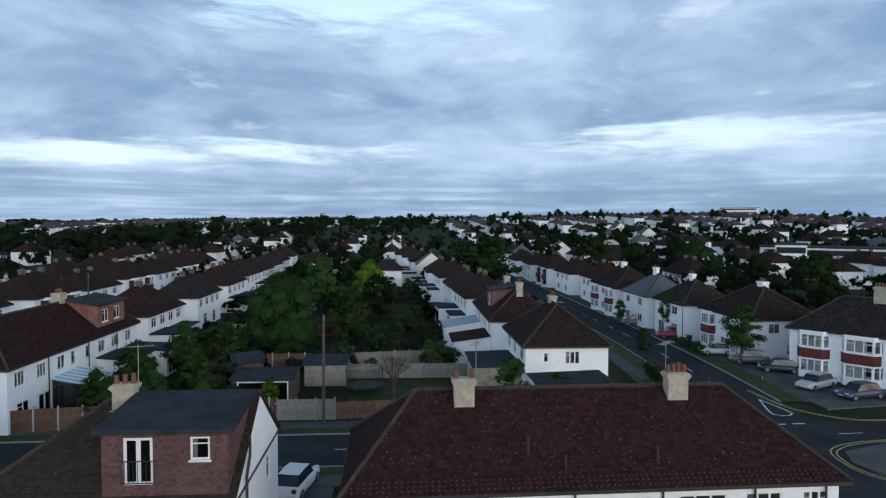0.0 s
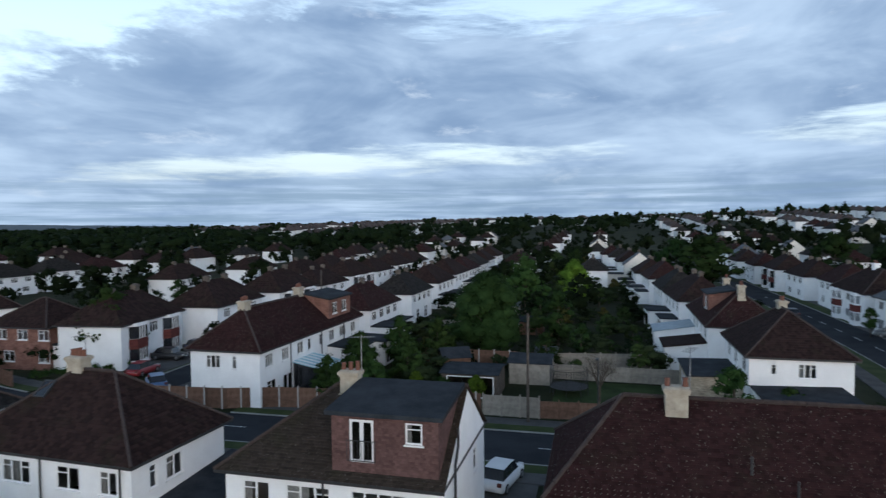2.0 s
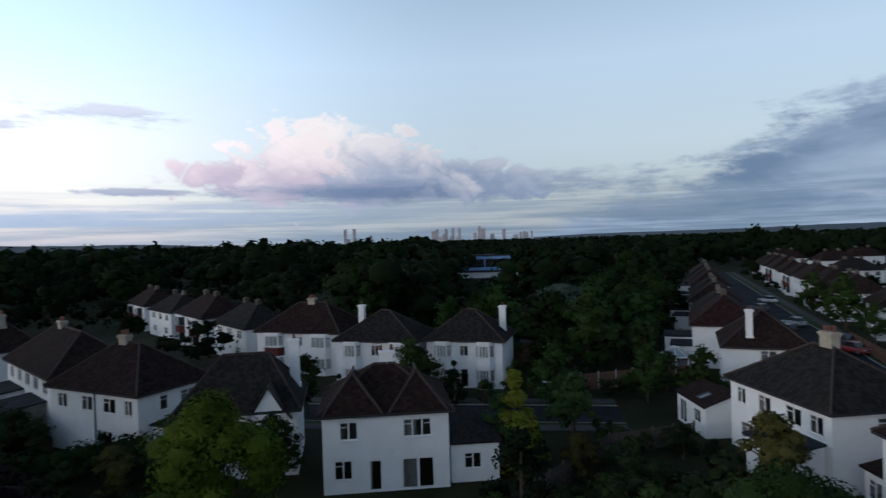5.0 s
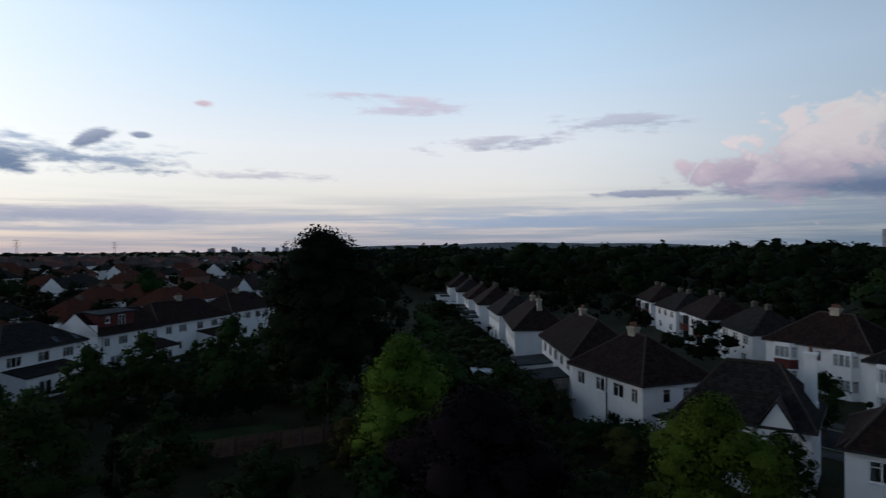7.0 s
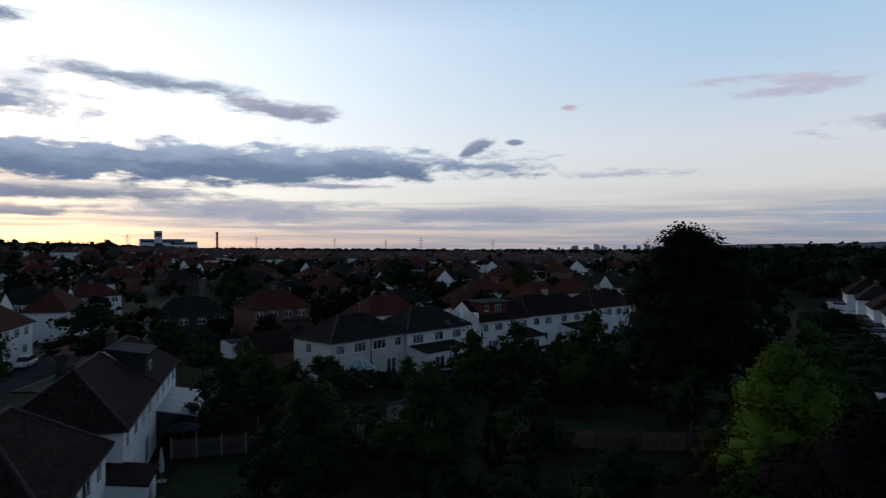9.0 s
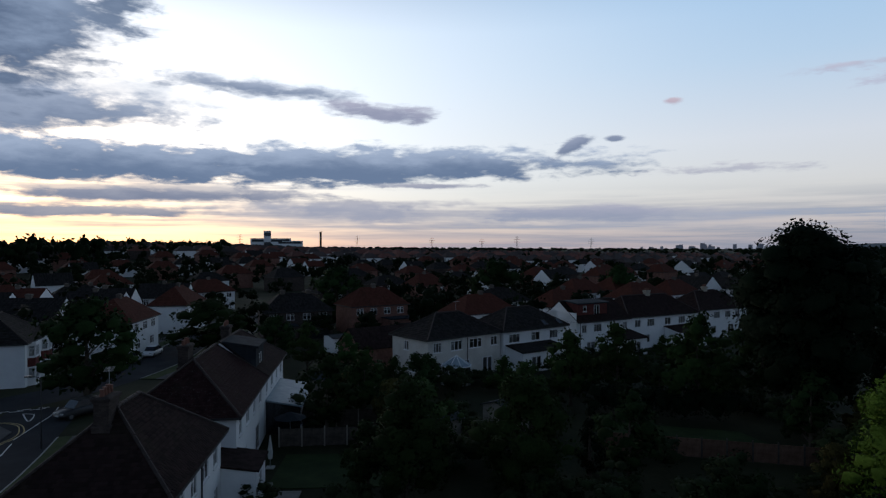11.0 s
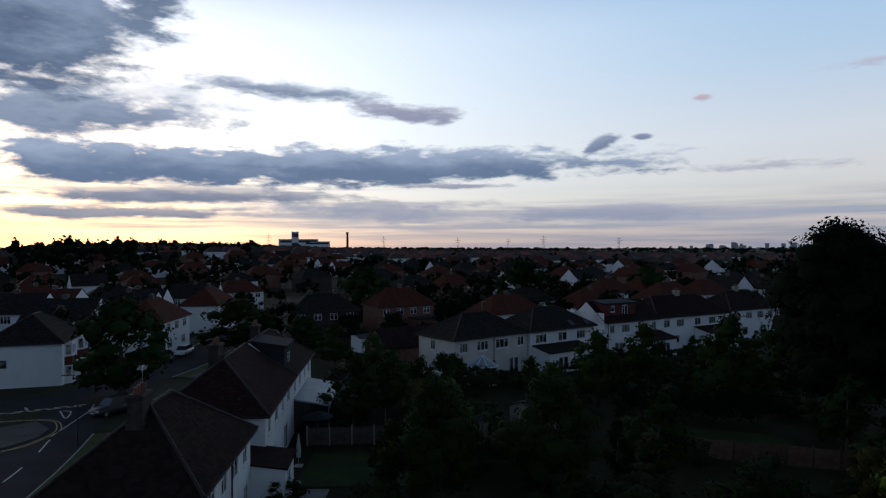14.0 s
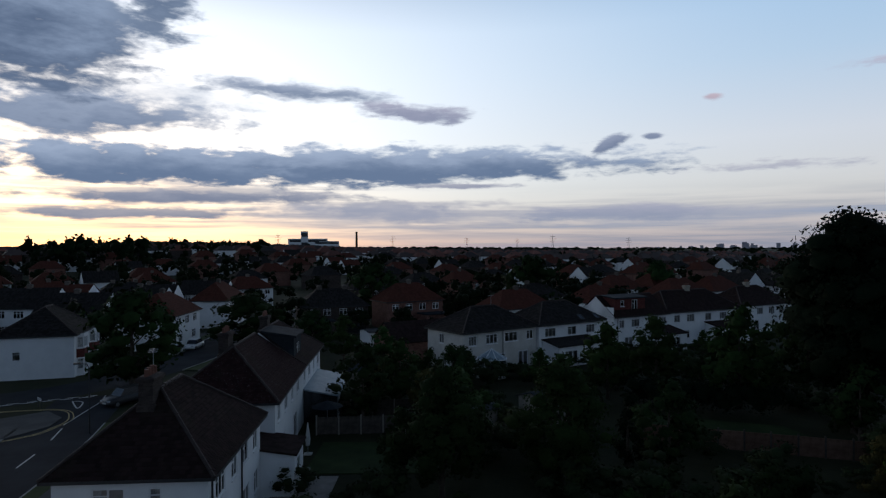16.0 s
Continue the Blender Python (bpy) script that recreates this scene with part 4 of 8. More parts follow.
road("road_north", "grey asphalt cross street with grass verges", [(90, 55), (60, 52.5), (36, 49), (10, 46), (-10, 44.6), (-35, 42.3), (-52, 41.4), (-68, 43.6), (-87, 49.2), (-120, 58.9), (-180, 77.8), (-250, 100)], cut=((28, 47, 13), (-48, 46, 10)), z=0.030)
road("road_avenue", "straight grey asphalt avenue between rows of houses", [(27.6, 50), (28, 62), (28, 77), (27.4, 92), (25.8, 115), (23.2, 150), (19, 200), (14, 260)], 7.0, 2.4, 1.8, z=0.024, cut=((30, 48, 8),))
road("road_east", "grey asphalt road beside the back of the block", [(25.5, 46), (25.5, 20), (26.5, 0), (28, -22), (31.5, -45), (37.5, -66)], 6.8, 1.2, 1.8, z=0.027, cut=((25, 46, 8), (38, -66, 11)))
road("road_junction", "grey asphalt road at a give way junction", [(110, -45), (75, -53), (50, -62), (40, -72), (36.5, -90), (38, -112), (36, -150), (30, -200)], 7.0, 2.0, 1.8, z=0.033, cut=((36, -66, 11),))
road("road_close", "grey asphalt street of parked cars", [(-47, 43), (-49.5, 60), (-50.5, 80), (-53.5, 110), (-57, 150), (-61, 200)], 5.6, 0.5, 1.6, z=0.021, cut=((-46, 45, 8),))
road("road_west", "narrow asphalt street behind the gardens", [(-57, 14), (-58.5, 0), (-60, -16), (-66, -33), (-78, -54), (-95, -84), (-120, -130)], 5.6, 0.8, 1.6, z=0.024)

PLACED = []


def note(x, y, r=9.0):
    PLACED.append((x, y, r))


# ---------------------------------------------------------------- the houses of the block
SEMI = "white rendered semi-detached house with a brown hipped tile roof"


def reg(*a, **k):
    note(a[1], a[2], max(a[4], a[5]) * 0.62)
    return house(*a, **k)


up = lambda c, w=1.5, l=2: (c, w, 3.5, 4.72, l)
dn = lambda c, w=1.6, l=2: (c, w, 0.9, 2.2, l)
fd = lambda c, w=1.8, l=2: (c, w, 0.05, 2.15, l)
# terrace that backs onto the camera
n1 = reg("white terrace with a long red-brown tile roof spotted with lichen", 6.55, 30.4, 5.0, 21.7, 8.0, 3.0, 3.4, 5.2, 8.5, "render", "roofb",
         rear=[up(1.5, 1.2), up(4.2, 1.9, 3), up(7.0, 1.6, 2), up(9.4, 1.7, 3), up(12.3, 1.8, 3), up(15.4, 2.2, 3), up(18.2, 1.7, 3), up(20.6, 1.2, 3), dn(3), fd(8), dn(13), fd(18)],
         front=[up(3), up(8), up(13), up(18)], right=[up(4)], stacks=[(-5.6, -0.55, 7.2, 9.15, 0.95, 0.62, 2), (4.9, -0.45, 7.2, 9.25, 1.0, 0.62, 4)], gauge=0.21, near=True, name="terraced_house", category="house")
# dormered house
n0 = reg("white house with a mossy tile roof and pink-brown dormer", -14.0, 28.9, 4.0, 10.6, 9.0, 4.2, 0.0, 5.2, 8.5, "render", "roofd",
         rear=[up(1.6, 1.4), up(4.2, 2.2, 3), up(7.6, 2.6, 4), fd(3), fd(8, 2.6, 3)], right=[up(6.5, 0.8, 1)], stacks=[(-0.6, -0.5, 7.6, 9.1, 0.95, 0.6, 3)], gauge=0.17, near=True)
w1 = reg("white rendered pair of houses with a dark brown hipped roof", -29.2, 26.3, 1.5, 11.2, 7.0, 4.3, 4.3, 5.2, 8.6, "render", "roofa",
         rear=[up(1.3, 1.1, 2), up(3.9, 1.9, 3), up(7.3, 1.5, 2), up(9.8, 1.1, 2), fd(1.7, 1.2), fd(4.0, 2.0, 4), fd(7.3, 1.9, 4), dn(9.8, 1.3)],
         right=[up(1.4, 0.5, 1), up(2.9, 1.2)], left=[up(3.4, 0.9, 1)], stacks=[(-1.3, 0.1, 7.6, 9.3, 1.0, 0.7, 4)], gauge=0.2, near=True)
w2 = reg("white rendered pair of houses with a ribbed slate-brown hipped roof", -44.2, 24.9, 9.5, 10.4, 7.4, 4.2, 4.2, 5.2, 8.3, "render", "roofc",
         rear=[up(1.3, 1.1), up(4.0, 1.4), up(7.0, 1.5), up(9.1, 1.2), dn(2), fd(5), dn(8.2)], right=[up(3.5, 0.8, 1)], stacks=[(0.4, 0.2, 7.4, 9.3, 1.1, 0.7, 3)], gauge=0.3, near=True)
w3 = reg("white rendered house with a tall white chimney on its hip", -65.4, 30.6, -19.5, 8.6, 7.6, 3.6, 3.6, 5.0, 8.3, "render", "roofa", rear=[up(2, 1.1), up(5.8, 1.3), dn(2)], right=[up(4)], stacks=[(3.3, -1.4, 5.6, 8.6, 0.7, 0.6, 1, M["render"])], near=True)
s1 = reg("white rendered house with twin hipped gables and a white chimney", -44.2, -5.9, 90 + 8, 8.3, 7.2, 3.4, 3.4, 5.2, 7.7, "render", "roofa",
         rear=[up(1.7, 1.2, 2), up(6.2, 1.9, 3), dn(1.3, 1.2), fd(3.4, 0.9, 1), fd(6.2, 2.2, 2)], stacks=[(0.2, 0.9, 7.0, 8.5, 0.95, 0.7, 2, M["render"])], gauge=0.24, near=True)
s3 = reg("white rendered house with a steep catslide roof and small gable", -46.6, -16.9, 101.0, 8.2, 7.2, 2.6, 2.2, 4.7, 8.2, "render", "roofc",
         rear=[up(6.2, 1.1, 2), dn(2.2), dn(6)], right=[up(2.4, 1.0)], stacks=[(3.7, 1.2, 5.2, 9.0, 0.75, 0.6, 1, M["render"])], gauge=0.26, near=True)
e1 = reg(SEMI, -52.0, -28.6, 66.0, 10.6, 7.0, 4.0, 4.0, 5.2, 8.5, "render", "roofa",
         rear=[up(1.5, 1.2), up(4.6, 1.4), up(7.3, 1.5), up(9.5, 0.9), fd(6.6, 1.9, 3), dn(9.4, 1.4)], right=[up(2.4, 0.8, 1), up(4.8, 1.6)], stacks=[(-0.5, 0, 7.6, 9.1, 0.9, 0.6, 3)], near=True, gauge=0.25)
e2 = reg(SEMI, -61.5, -40.0, 48.0, 16.0, 7.4, 3.8, 3.8, 5.2, 8.6, "render", "roofa", rear=[up(2), up(5), up(8), up(11), up(14), dn(3), fd(9)], stacks=[(-2, 0, 7.6, 9.2, 1.0, 0.6, 4)], near=False)
e3 = reg(SEMI, -74.1, -57.3, 45.0, 15.5, 7.4, 3.8, 3.8, 5.2, 8.6, "render", "roofa", rear=[up(2), up(5), up(8), up(11), up(14), dn(3), fd(9)], stacks=[(-2, 0, 7.6, 9.2, 1.0, 0.6, 4), (5, 0, 7.6, 9.2, 1.0, 0.6, 4)])
# houses along the far side of the gardens
g0 = reg("cream and white pair of houses with a conservatory", -4.6, -82.2, 217.0, 12.4, 7.4, 4.2, 4.2, 5.2, 7.9, "cream", "roofc",
         rear=[up(1.5, 1.3, 3), up(4.6, 1.9, 3), up(7.9, 2.2, 3), up(11.2, 1.2, 2), dn(2.4, 1.6, 2), fd(6), fd(10)], left=[up(3, 1.0, 2), dn(4)], near=True, gauge=0.3)
g1 = reg("white rendered pair of houses with a dark hipped roof", -15.2, -89.2, 213.6, 12.2, 7.4, 3.9, 3.9, 5.2, 7.9, "render", "roofc",
         rear=[up(2.0, 2.0, 3), up(6.0, 1.7, 2), up(9.6, 1.7, 3), dn(3), fd(7.4), dn(10.6)], near=True, gauge=0.3)
g2 = reg("white gabled house with a dark red dormer in its roof", -27.6, -97.9, 209.0, 11.4, 7.6, 0.0, 0.0, 5.2, 8.1, "render", "roofa",
         rear=[up(1.6, 1.0, 2), up(4.4, 1.7, 3), up(8.0, 2.0, 3), up(10.4, 1.0), fd(3), fd(8.5)], left=[(3.8, 0.6, 5.6, 6.6, 1)], near=True, gauge=0.3)
g3 = reg("white rendered pair of houses with a brown hipped roof", -40.2, -105.2, 207.0, 16.4, 7.6, 2.2, 3.8, 5.2, 8.3, "render", "roofa",
         rear=[up(2, 1.3), up(5, 1.7, 3), up(9, 1.4), up(12.5, 1.7, 3), up(15, 1.5, 3), dn(4), fd(9), dn(14)], stacks=[(0, 0, 7.4, 9.0, 1.0, 0.6, 4)], near=True)
g4 = reg("white rendered pair of houses with a brown hipped roof", -54.8, -114.6, 208.0, 13.0, 7.6, 3.6, 3.6, 5.2, 8.3, "render", "roofa",
         rear=[up(2, 1.4), up(5, 1.7, 3), up(8.2, 1.7, 3), up(11, 1.4), dn(4), fd(9)], stacks=[(0, 0, 7.4, 9.0, 1.0, 0.6, 4)], near=True)
# the row beside the road in the evening shade
f0 = reg("white rendered house with a dark brown ribbed tile roof", 14.9, -33.5, -86.0, 10.3, 7.0, 3.6, 3.6, 5.2, 8.5, "render", "roofa",
         rear=[up(1.9, 1.6, 3), up(4.4, 1.1, 2), up(6.6, 1.4, 2), up(9.0, 1.0, 2), fd(2.2), fd(6.8, 1.4, 2), dn(9.2, 1.0)], left=[up(2.5, 1.5, 2), up(4.6, 0.6, 1)], stacks=[(-2.0, 0.3, 7.5, 9.25, 1.3, 0.7, 4, M["darkbrick"])], gauge=0.22, near=True)
f1 = reg("white rendered house with a brown ribbed tile hip roof", 16.0, -48.2, -85.0, 12.6, 7.4, 3.9, 1.6, 5.2, 8.4, "render", "roofb",
         rear=[up(1.6, 1.0), up(4.5, 1.3), up(7.4, 1.0), up(10.4, 1.4), fd(3), fd(9)], stacks=[(-1.0, 0.9, 7.4, 9.3, 1.5, 0.7, 4, M["darkbrick"])], gauge=0.24, near=True)
f2 = reg("white rendered house with a black flat-roofed dormer", 17.0, -60.6, -86.0, 12.0, 7.4, 0.0, 3.6, 5.2, 8.3, "render", "roofa",
         rear=[up(1.6, 1.0), up(4.5, 1.3), up(7.4, 1.0), up(10.4, 1.4), fd(3), fd(9)], stacks=[(-2.2, 0.3, 7.4, 9.3, 1.2, 0.7, 4, M["darkbrick"])], gauge=0.3)
fx = reg("house with a dark brown tile roof beside the garden", 17.8, -17.5, -84.0, 11.0, 7.0, 3.6, 3.6, 5.2, 8.5, "render", "roofa", rear=[up(2), up(6), fd(5)], gauge=0.25)
# long terrace on the close
l1 = reg("long white terrace with a red-brown tile roof and brick dormer", -37.7, 58.6, 93.5, 23.0, 7.2, 3.2, 2.8, 5.2, 8.6, "render", "roofb",
         rear=[up(1.6, 1.3, 3), up(4.6, 1.3, 3), up(7.6, 1.2), up(9.6, 0.7, 1), up(12.2, 0.7, 1), up(15, 1.3, 2), up(18, 1.7, 3), up(21, 1.3, 2), dn(2), fd(5), fd(15), dn(20)],
         left=[up(2.4, 1.5, 3), up(4.6, 0.5, 1)], stacks=[(-8.0, 0.1, 7.6, 9.3, 1.0, 0.8, 4), (3.0, 0.2, 7.6, 9.5, 1.0, 0.8, 4)], gauge=0.26, near=True, name="terraced_house")
# corner house of the avenue
house_ra = reg("white rendered house with a dark brown pyramid-like hip roof", 11.2, 62.7, -86.0, 10.6, 7.8, 3.9, 3.9, 5.2, 8.6, "render", "roofa",
         right=[(1.9, 0.5, 3.7, 4.6, 1), (4.4, 1.4, 3.5, 4.72, 3)], rear=[up(2), up(5), up(8.6), dn(3), fd(7)], stacks=[(-1.0, 0.1, 7.7, 9.2, 0.9, 0.7, 3)], near=True, gauge=0.26)
house_rb = reg("white rendered pair of houses with a red-brown hipped roof", 9.0, 81.0, -86.5, 17.0, 7.6, 3.9, 3.9, 5.2, 8.6, "render", "roofb",
         rear=[up(2), up(5), up(8), up(11), up(14.6), dn(3), fd(8), dn(13)], right=[up(4)], stacks=[(5.2, 0, 7.6, 9.4, 1.0, 0.7, 4), (-4, 0, 7.6, 9.4, 1.0, 0.7, 4)], near=True)
rr1 = reg("white house with red hung-tile bays and a dark hipped roof", 46.8, 65.4, 132.0, 16.0, 8.0, 4.0, 4.0, 5.2, 8.7, "render", "roofc",
          front=[up(8), dn(8)], stacks=[(0.5, 0.2, 7.8, 10.0, 1.1, 0.8, 4)], bays=[(-5.2, 3.6, "hung"), (1.2, 3.6, "hung"), (5.6, 3.2, "hung")], right=[up(4)], left=[up(4)])
rr2 = reg("white house with a dark brown hipped roof and white chimney", 40.4, 79.6, 97.0, 11.0, 9.0, 4.2, 4.2, 5.2, 8.7, "render", "roofa",
          front=[up(5.5), dn(5.5)], bays=[(-3.4, 2.8, "hung"), (3.4, 2.8, "hung")], left=[up(3), dn(5.5)], right=[up(3)], stacks=[(-0.5, -0.3, 7.8, 9.3, 1.2, 0.8, 3, M["render"])])
rr3 = reg("white house with a dark slate-brown roof and porch", 37.2, 92.0, 97.0, 8.6, 7.8, 3.6, 3.6, 5.2, 8.4, "render", "roofc", front=[up(2), up(6), fd(2), dn(6)], left=[up(4)], stacks=[(0.5, 0, 7.6, 9.2, 0.9, 0.6, 2, M["render"])])
rr4 = reg("white house with a pale grey slate hipped roof", 35.4, 102.6, 95.0, 9.4, 7.8, 3.6, 3.6, 5.2, 8.4, "render", "roofe", front=[up(2), up(7), fd(2), dn(7)], left=[up(4)], stacks=[(0.5, 0, 7.6, 9.4, 1.1, 0.6, 2, M["render"])])
rr5 = reg("white house with red hung-tile bays and a brown hipped roof", 34.0, 116.5, 94.0, 13.5, 8.0, 4.0, 4.0, 5.2, 8.7, "render", "roofa", front=[up(6.7), dn(6.7)], left=[up(4)], bays=[(-4, 3.0, "hung"), (4, 3.0, "hung")], stacks=[(0.2, 0, 7.8, 9.5, 1.1, 0.8, 3, M["render"])])
br = reg("brown brick corner house with a hipped tile roof", -70.6, 56.6, 5.0, 8.4, 8.0, 3.9, 3.9, 5.0, 8.0, "brick", "roofa", rear=[up(2), up(5), up(8), dn(3), dn(8)], left=[up(3), dn(5)], right=[up(4)])
wb = reg("white house with a brown hipped roof behind a wall", -94.0, 64.8, -24.0, 9.5, 8.0, 3.9, 3.9, 5.0, 8.2, "render", "roofa", rear=[up(2), up(5), up(8), dn(3), dn(8)], right=[up(4)])
x1 = reg("white house with bay windows and a brown hipped roof", -81.7, -20.1, -108.0, 12.0, 7.8, 4.0, 4.0, 5.2, 8.6, "render", "roofa", front=[up(6), dn(6)], bays=[(-3.4, 3.0, "render"), (3.4, 3.0, "hung")], stacks=[(0, 0, 7.6, 9.2, 1.0, 0.7, 4)])
x0 = reg("white house with bay windows under a small hipped roof", -73.2, -9.4, -104.0, 9.6, 7.0, 4.3, 4.3, 5.2, 8.3, "render", "roofc", front=[up(4.8, 1.0), fd(4.8, 1.0, 1)], bays=[(-2.8, 2.4, "render"), (2.8, 2.4, "render")], stacks=[(3.4, -1, 6, 8.8, 0.7, 0.6, 1, M["render"])])
x00 = reg("white house with bay windows under a small hipped roof", -72.0, 0.6, -104.0, 8.6, 7.0, 3.8, 3.8, 5.2, 8.3, "render", "roofc", front=[up(4.3, 1.0), fd(4.3, 1.0, 1)], bays=[(-2.4, 2.2, "render"), (2.4, 2.2, "render")], stacks=[(-3.6, -1, 5.4, 8.6, 0.7, 0.6, 1, M["render"])])
h1 = reg("white house with a gabled bay and dark tile roof", 51.0, -79.4, 106.0, 10.0, 8.4, 3.6, 3.6, 5.2, 8.4, "render", "roofc", front=[up(5, 1.0), dn(5, 1.0)], rear=[up(3), up(7), dn(5)], right=[(2.2, 0.9, 2.3, 3.4, 1)], left=[up(4)], bays=[(-2.8, 2.6, "hung"), (2.8, 2.6, "hung")])

# ---------------------------------------------------------------- rows further off: a few kinds of house, repeated
def simple_house(label, w, d, hl, hr, rf, wall, seed, windows=True, z=0.0, bay_panel=None):
    rng = random.Random(seed)
    f = [(w * k, 1.7, 3.5, 4.75, 3) for k in (0.2, 0.5, 0.8)] + [(w * k, 1.7, 0.9, 2.2, 3) for k in (0.25, 0.75)]
    b = [(w * k, 1.4, 3.5, 4.75, 2) for k in (0.14, 0.38, 0.62, 0.86)] + [(w * k, 1.7, 0.1, 2.2, 2) for k in (0.3, 0.7)]
    th = thing("house", label, "house", None, "houses of the suburb")
    W, Dp, eave, ridge = w / 2, d / 2, 5.2, 8.5
    bm = bmesh.new()
    walls = [((-W, -Dp), (W, -Dp), b), ((W, -Dp), (W, Dp), []), ((W, Dp), (-W, Dp), f), ((-W, Dp), (-W, -Dp), [])]
    for p0, p1, ws in walls:
        facade(bm, p0, p1, -1.2, eave, [(c - q / 2, c + q / 2, s, t) for c, q, s, t, _ in ws] if windows else [])
    for flag, x in ((hl, -W), (hr, W)):
        if not flag:
            s = 1 if x > 0 else -1
            bm.faces.new([bm.verts.new(p) for p in ((x, -Dp * s, eave), (x, Dp * s, eave), (x, 0, ridge - 0.05))])
    part("wall", bm, M[wall], th)
    if windows:
        for p0, p1, ws in walls:
            m = side(p0, p1)
            for c, q, s, t, lights in ws:
                bm = bmesh.new()
                a, e = c - q / 2, c + q / 2
                quad(bm, *[m @ Vector(v) for v in ((a, -0.05, s), (e, -0.05, s), (e, -0.05, t), (a, -0.05, t))], mi=1)
                f0, f1 = m @ Vector((a, -0.02, 0)), m @ Vector((e, -0.02, 0))
                k0 = s + (t - s) * 0.7
                cells = [(q * i / lights + 0.06, q * (i + 1) / lights - 0.06, lo, hi) for i in range(lights) for lo, hi in ((s + 0.07, k0 - 0.04), (k0 + 0.04, t - 0.07))]
                facade(bm, (f0.x, f0.y), (f1.x, f1.y), s, t, cells, 0.04)
                bmesh.ops.remove_doubles(bm, verts=bm.verts[:], dist=0.001)
                part("window", bm, [M["upvc"], M["carglass"]], th)
    if bay_panel:
        for x in (-w * 0.27, w * 0.27):
            bm = bmesh.new()
            rings = []
            for z, o in ((-0.3, 0), (0.8, 0), (0.81, 0.07), (2.14, 0.07), (2.15, 0), (3.35, 0), (3.36, 0.07), (4.79, 0.07), (4.8, 0), (5.2, 0)):
                rings.append([bm.verts.new(p) for p in ((x + 1.6 - o, Dp + 0.01, z), (x + 1.05 - o * 0.5, Dp + 0.75 - o, z), (x - 1.05 + o * 0.5, Dp + 0.75 - o, z), (x - 1.6 + o, Dp + 0.01, z))])
            for i, (r0, r1) in enumerate(zip(rings, rings[1:])):
                for k in range(3):
                    bm.faces.new((r0[k], r0[k + 1], r1[k + 1], r1[k])).material_index = {2: 1, 4: 2, 6: 1}.get(i, 0)
            b = part("bay", bm, [M[wall], M["carglass"], M[bay_panel]], th)
            for lo, hi in ((0.8, 2.15), (3.35, 4.8)):
                for u in (-0.5, 0.0, 0.5):
                    part("mullion", boxes((x + u - 0.05, x + u + 0.05, Dp + 0.66, Dp + 0.74, lo + 0.01, hi - 0.01)), M["upvc"], b)
    if windows and seed not in (8, 5):
        # single-storey additions on the garden side
        for x0, x1, dep, hh in (((-W + 0.3, -W * 0.12, 3.4, 2.7), (W * 0.2, W - 0.5, 2.4, 2.5)) if seed % 2 else ((W * 0.05, W - 0.2, 4.0, 2.8),)):
            bm = bmesh.new()
            facade(bm, (x0, -Dp - dep), (x1, -Dp - dep), -1.2, hh, [(0.5, x1 - x0 - 0.6, 0.1, 2.1)])
            for p0, p1 in (((x1, -Dp - dep), (x1, -Dp)), ((x0, -Dp), (x0, -Dp - dep))):
                facade(bm, p0, p1, -1.2, hh)
            quad(bm, *((x, -Dp - dep + 0.06, z) for x, z in ((x0 + 0.5, 0.1), (x1 - 0.6, 0.1), (x1 - 0.6, 2.1), (x0 + 0.5, 2.1))), mi=1)
            ad = part("addition", bm, [M[wall], M["carglass"]], th)
            part("addition_roof", boxes((x0 - 0.15, x1 + 0.15, -Dp - dep - 0.2, -Dp + 0.02, hh + 0.003, hh + 0.2)), M["felt"], ad)
    roof(th, w, d, eave, ridge, hl, hr, M[rf], 0.45 if windows else 1.0, 0.4, caps=False)
    for x in ((-w * 0.18, w * 0.2) if w > 12 else (0.3,)):
        bm = bmesh.new()
        loft(bm, x, 0, [(ridge - 1.0, 0.42, 0.32), (ridge + 0.3, 0.42, 0.32), (ridge + 0.31, 0.49, 0.39), (ridge + 0.44, 0.49, 0.39), (ridge + 0.66, 0.3, 0.15)])
        part("chimney", bm, M["sootstack"], th)
    return th


HOMES = []
KINDS = {}
for key, args in {
    "a": ("white rendered pair of houses with a brown hipped roof", 13.5, 7.6, 3.6, 3.6, "roofa", "render", 1),
    "b": ("white house with red hung-tile bays and a brown roof", 13.0, 7.6, 3.6, 3.6, "roofa", "render", 2),
    "c": ("white rendered house with a red-brown hipped roof", 11.5, 7.6, 3.4, 3.4, "roofb", "render", 3),
    "d": ("white gabled house with a dark tile roof", 10.5, 8.0, 0.0, 0.0, "roofc", "render", 4),
    "e": ("white rendered house with an orange-red tile roof", 12.0, 7.8, 3.4, 3.4, "roofr", "render", 5),
    "f": ("cream house with a grey slate roof", 11.0, 7.8, 3.4, 0.0, "roofe", "cream", 6),
    "j": ("brown brick house with a dark slate-brown hipped roof", 12.4, 7.6, 3.6, 3.6, "roofc", "darkbrick", 9),
    "k": ("brown brick house with an orange-red hipped roof", 12.0, 7.8, 3.5, 3.5, "roofr", "brick", 10),
    "h": ("white rendered pair of houses with a dark slate-brown hipped roof", 12.6, 7.4, 3.9, 3.9, "roofc", "render", 8),
    "g": ("white gabled house with an orange-red tile roof", 10.0, 8.0, 0.0, 0.0, "roofr", "render", 7)}.items():
    KINDS[key] = [args, None, None]


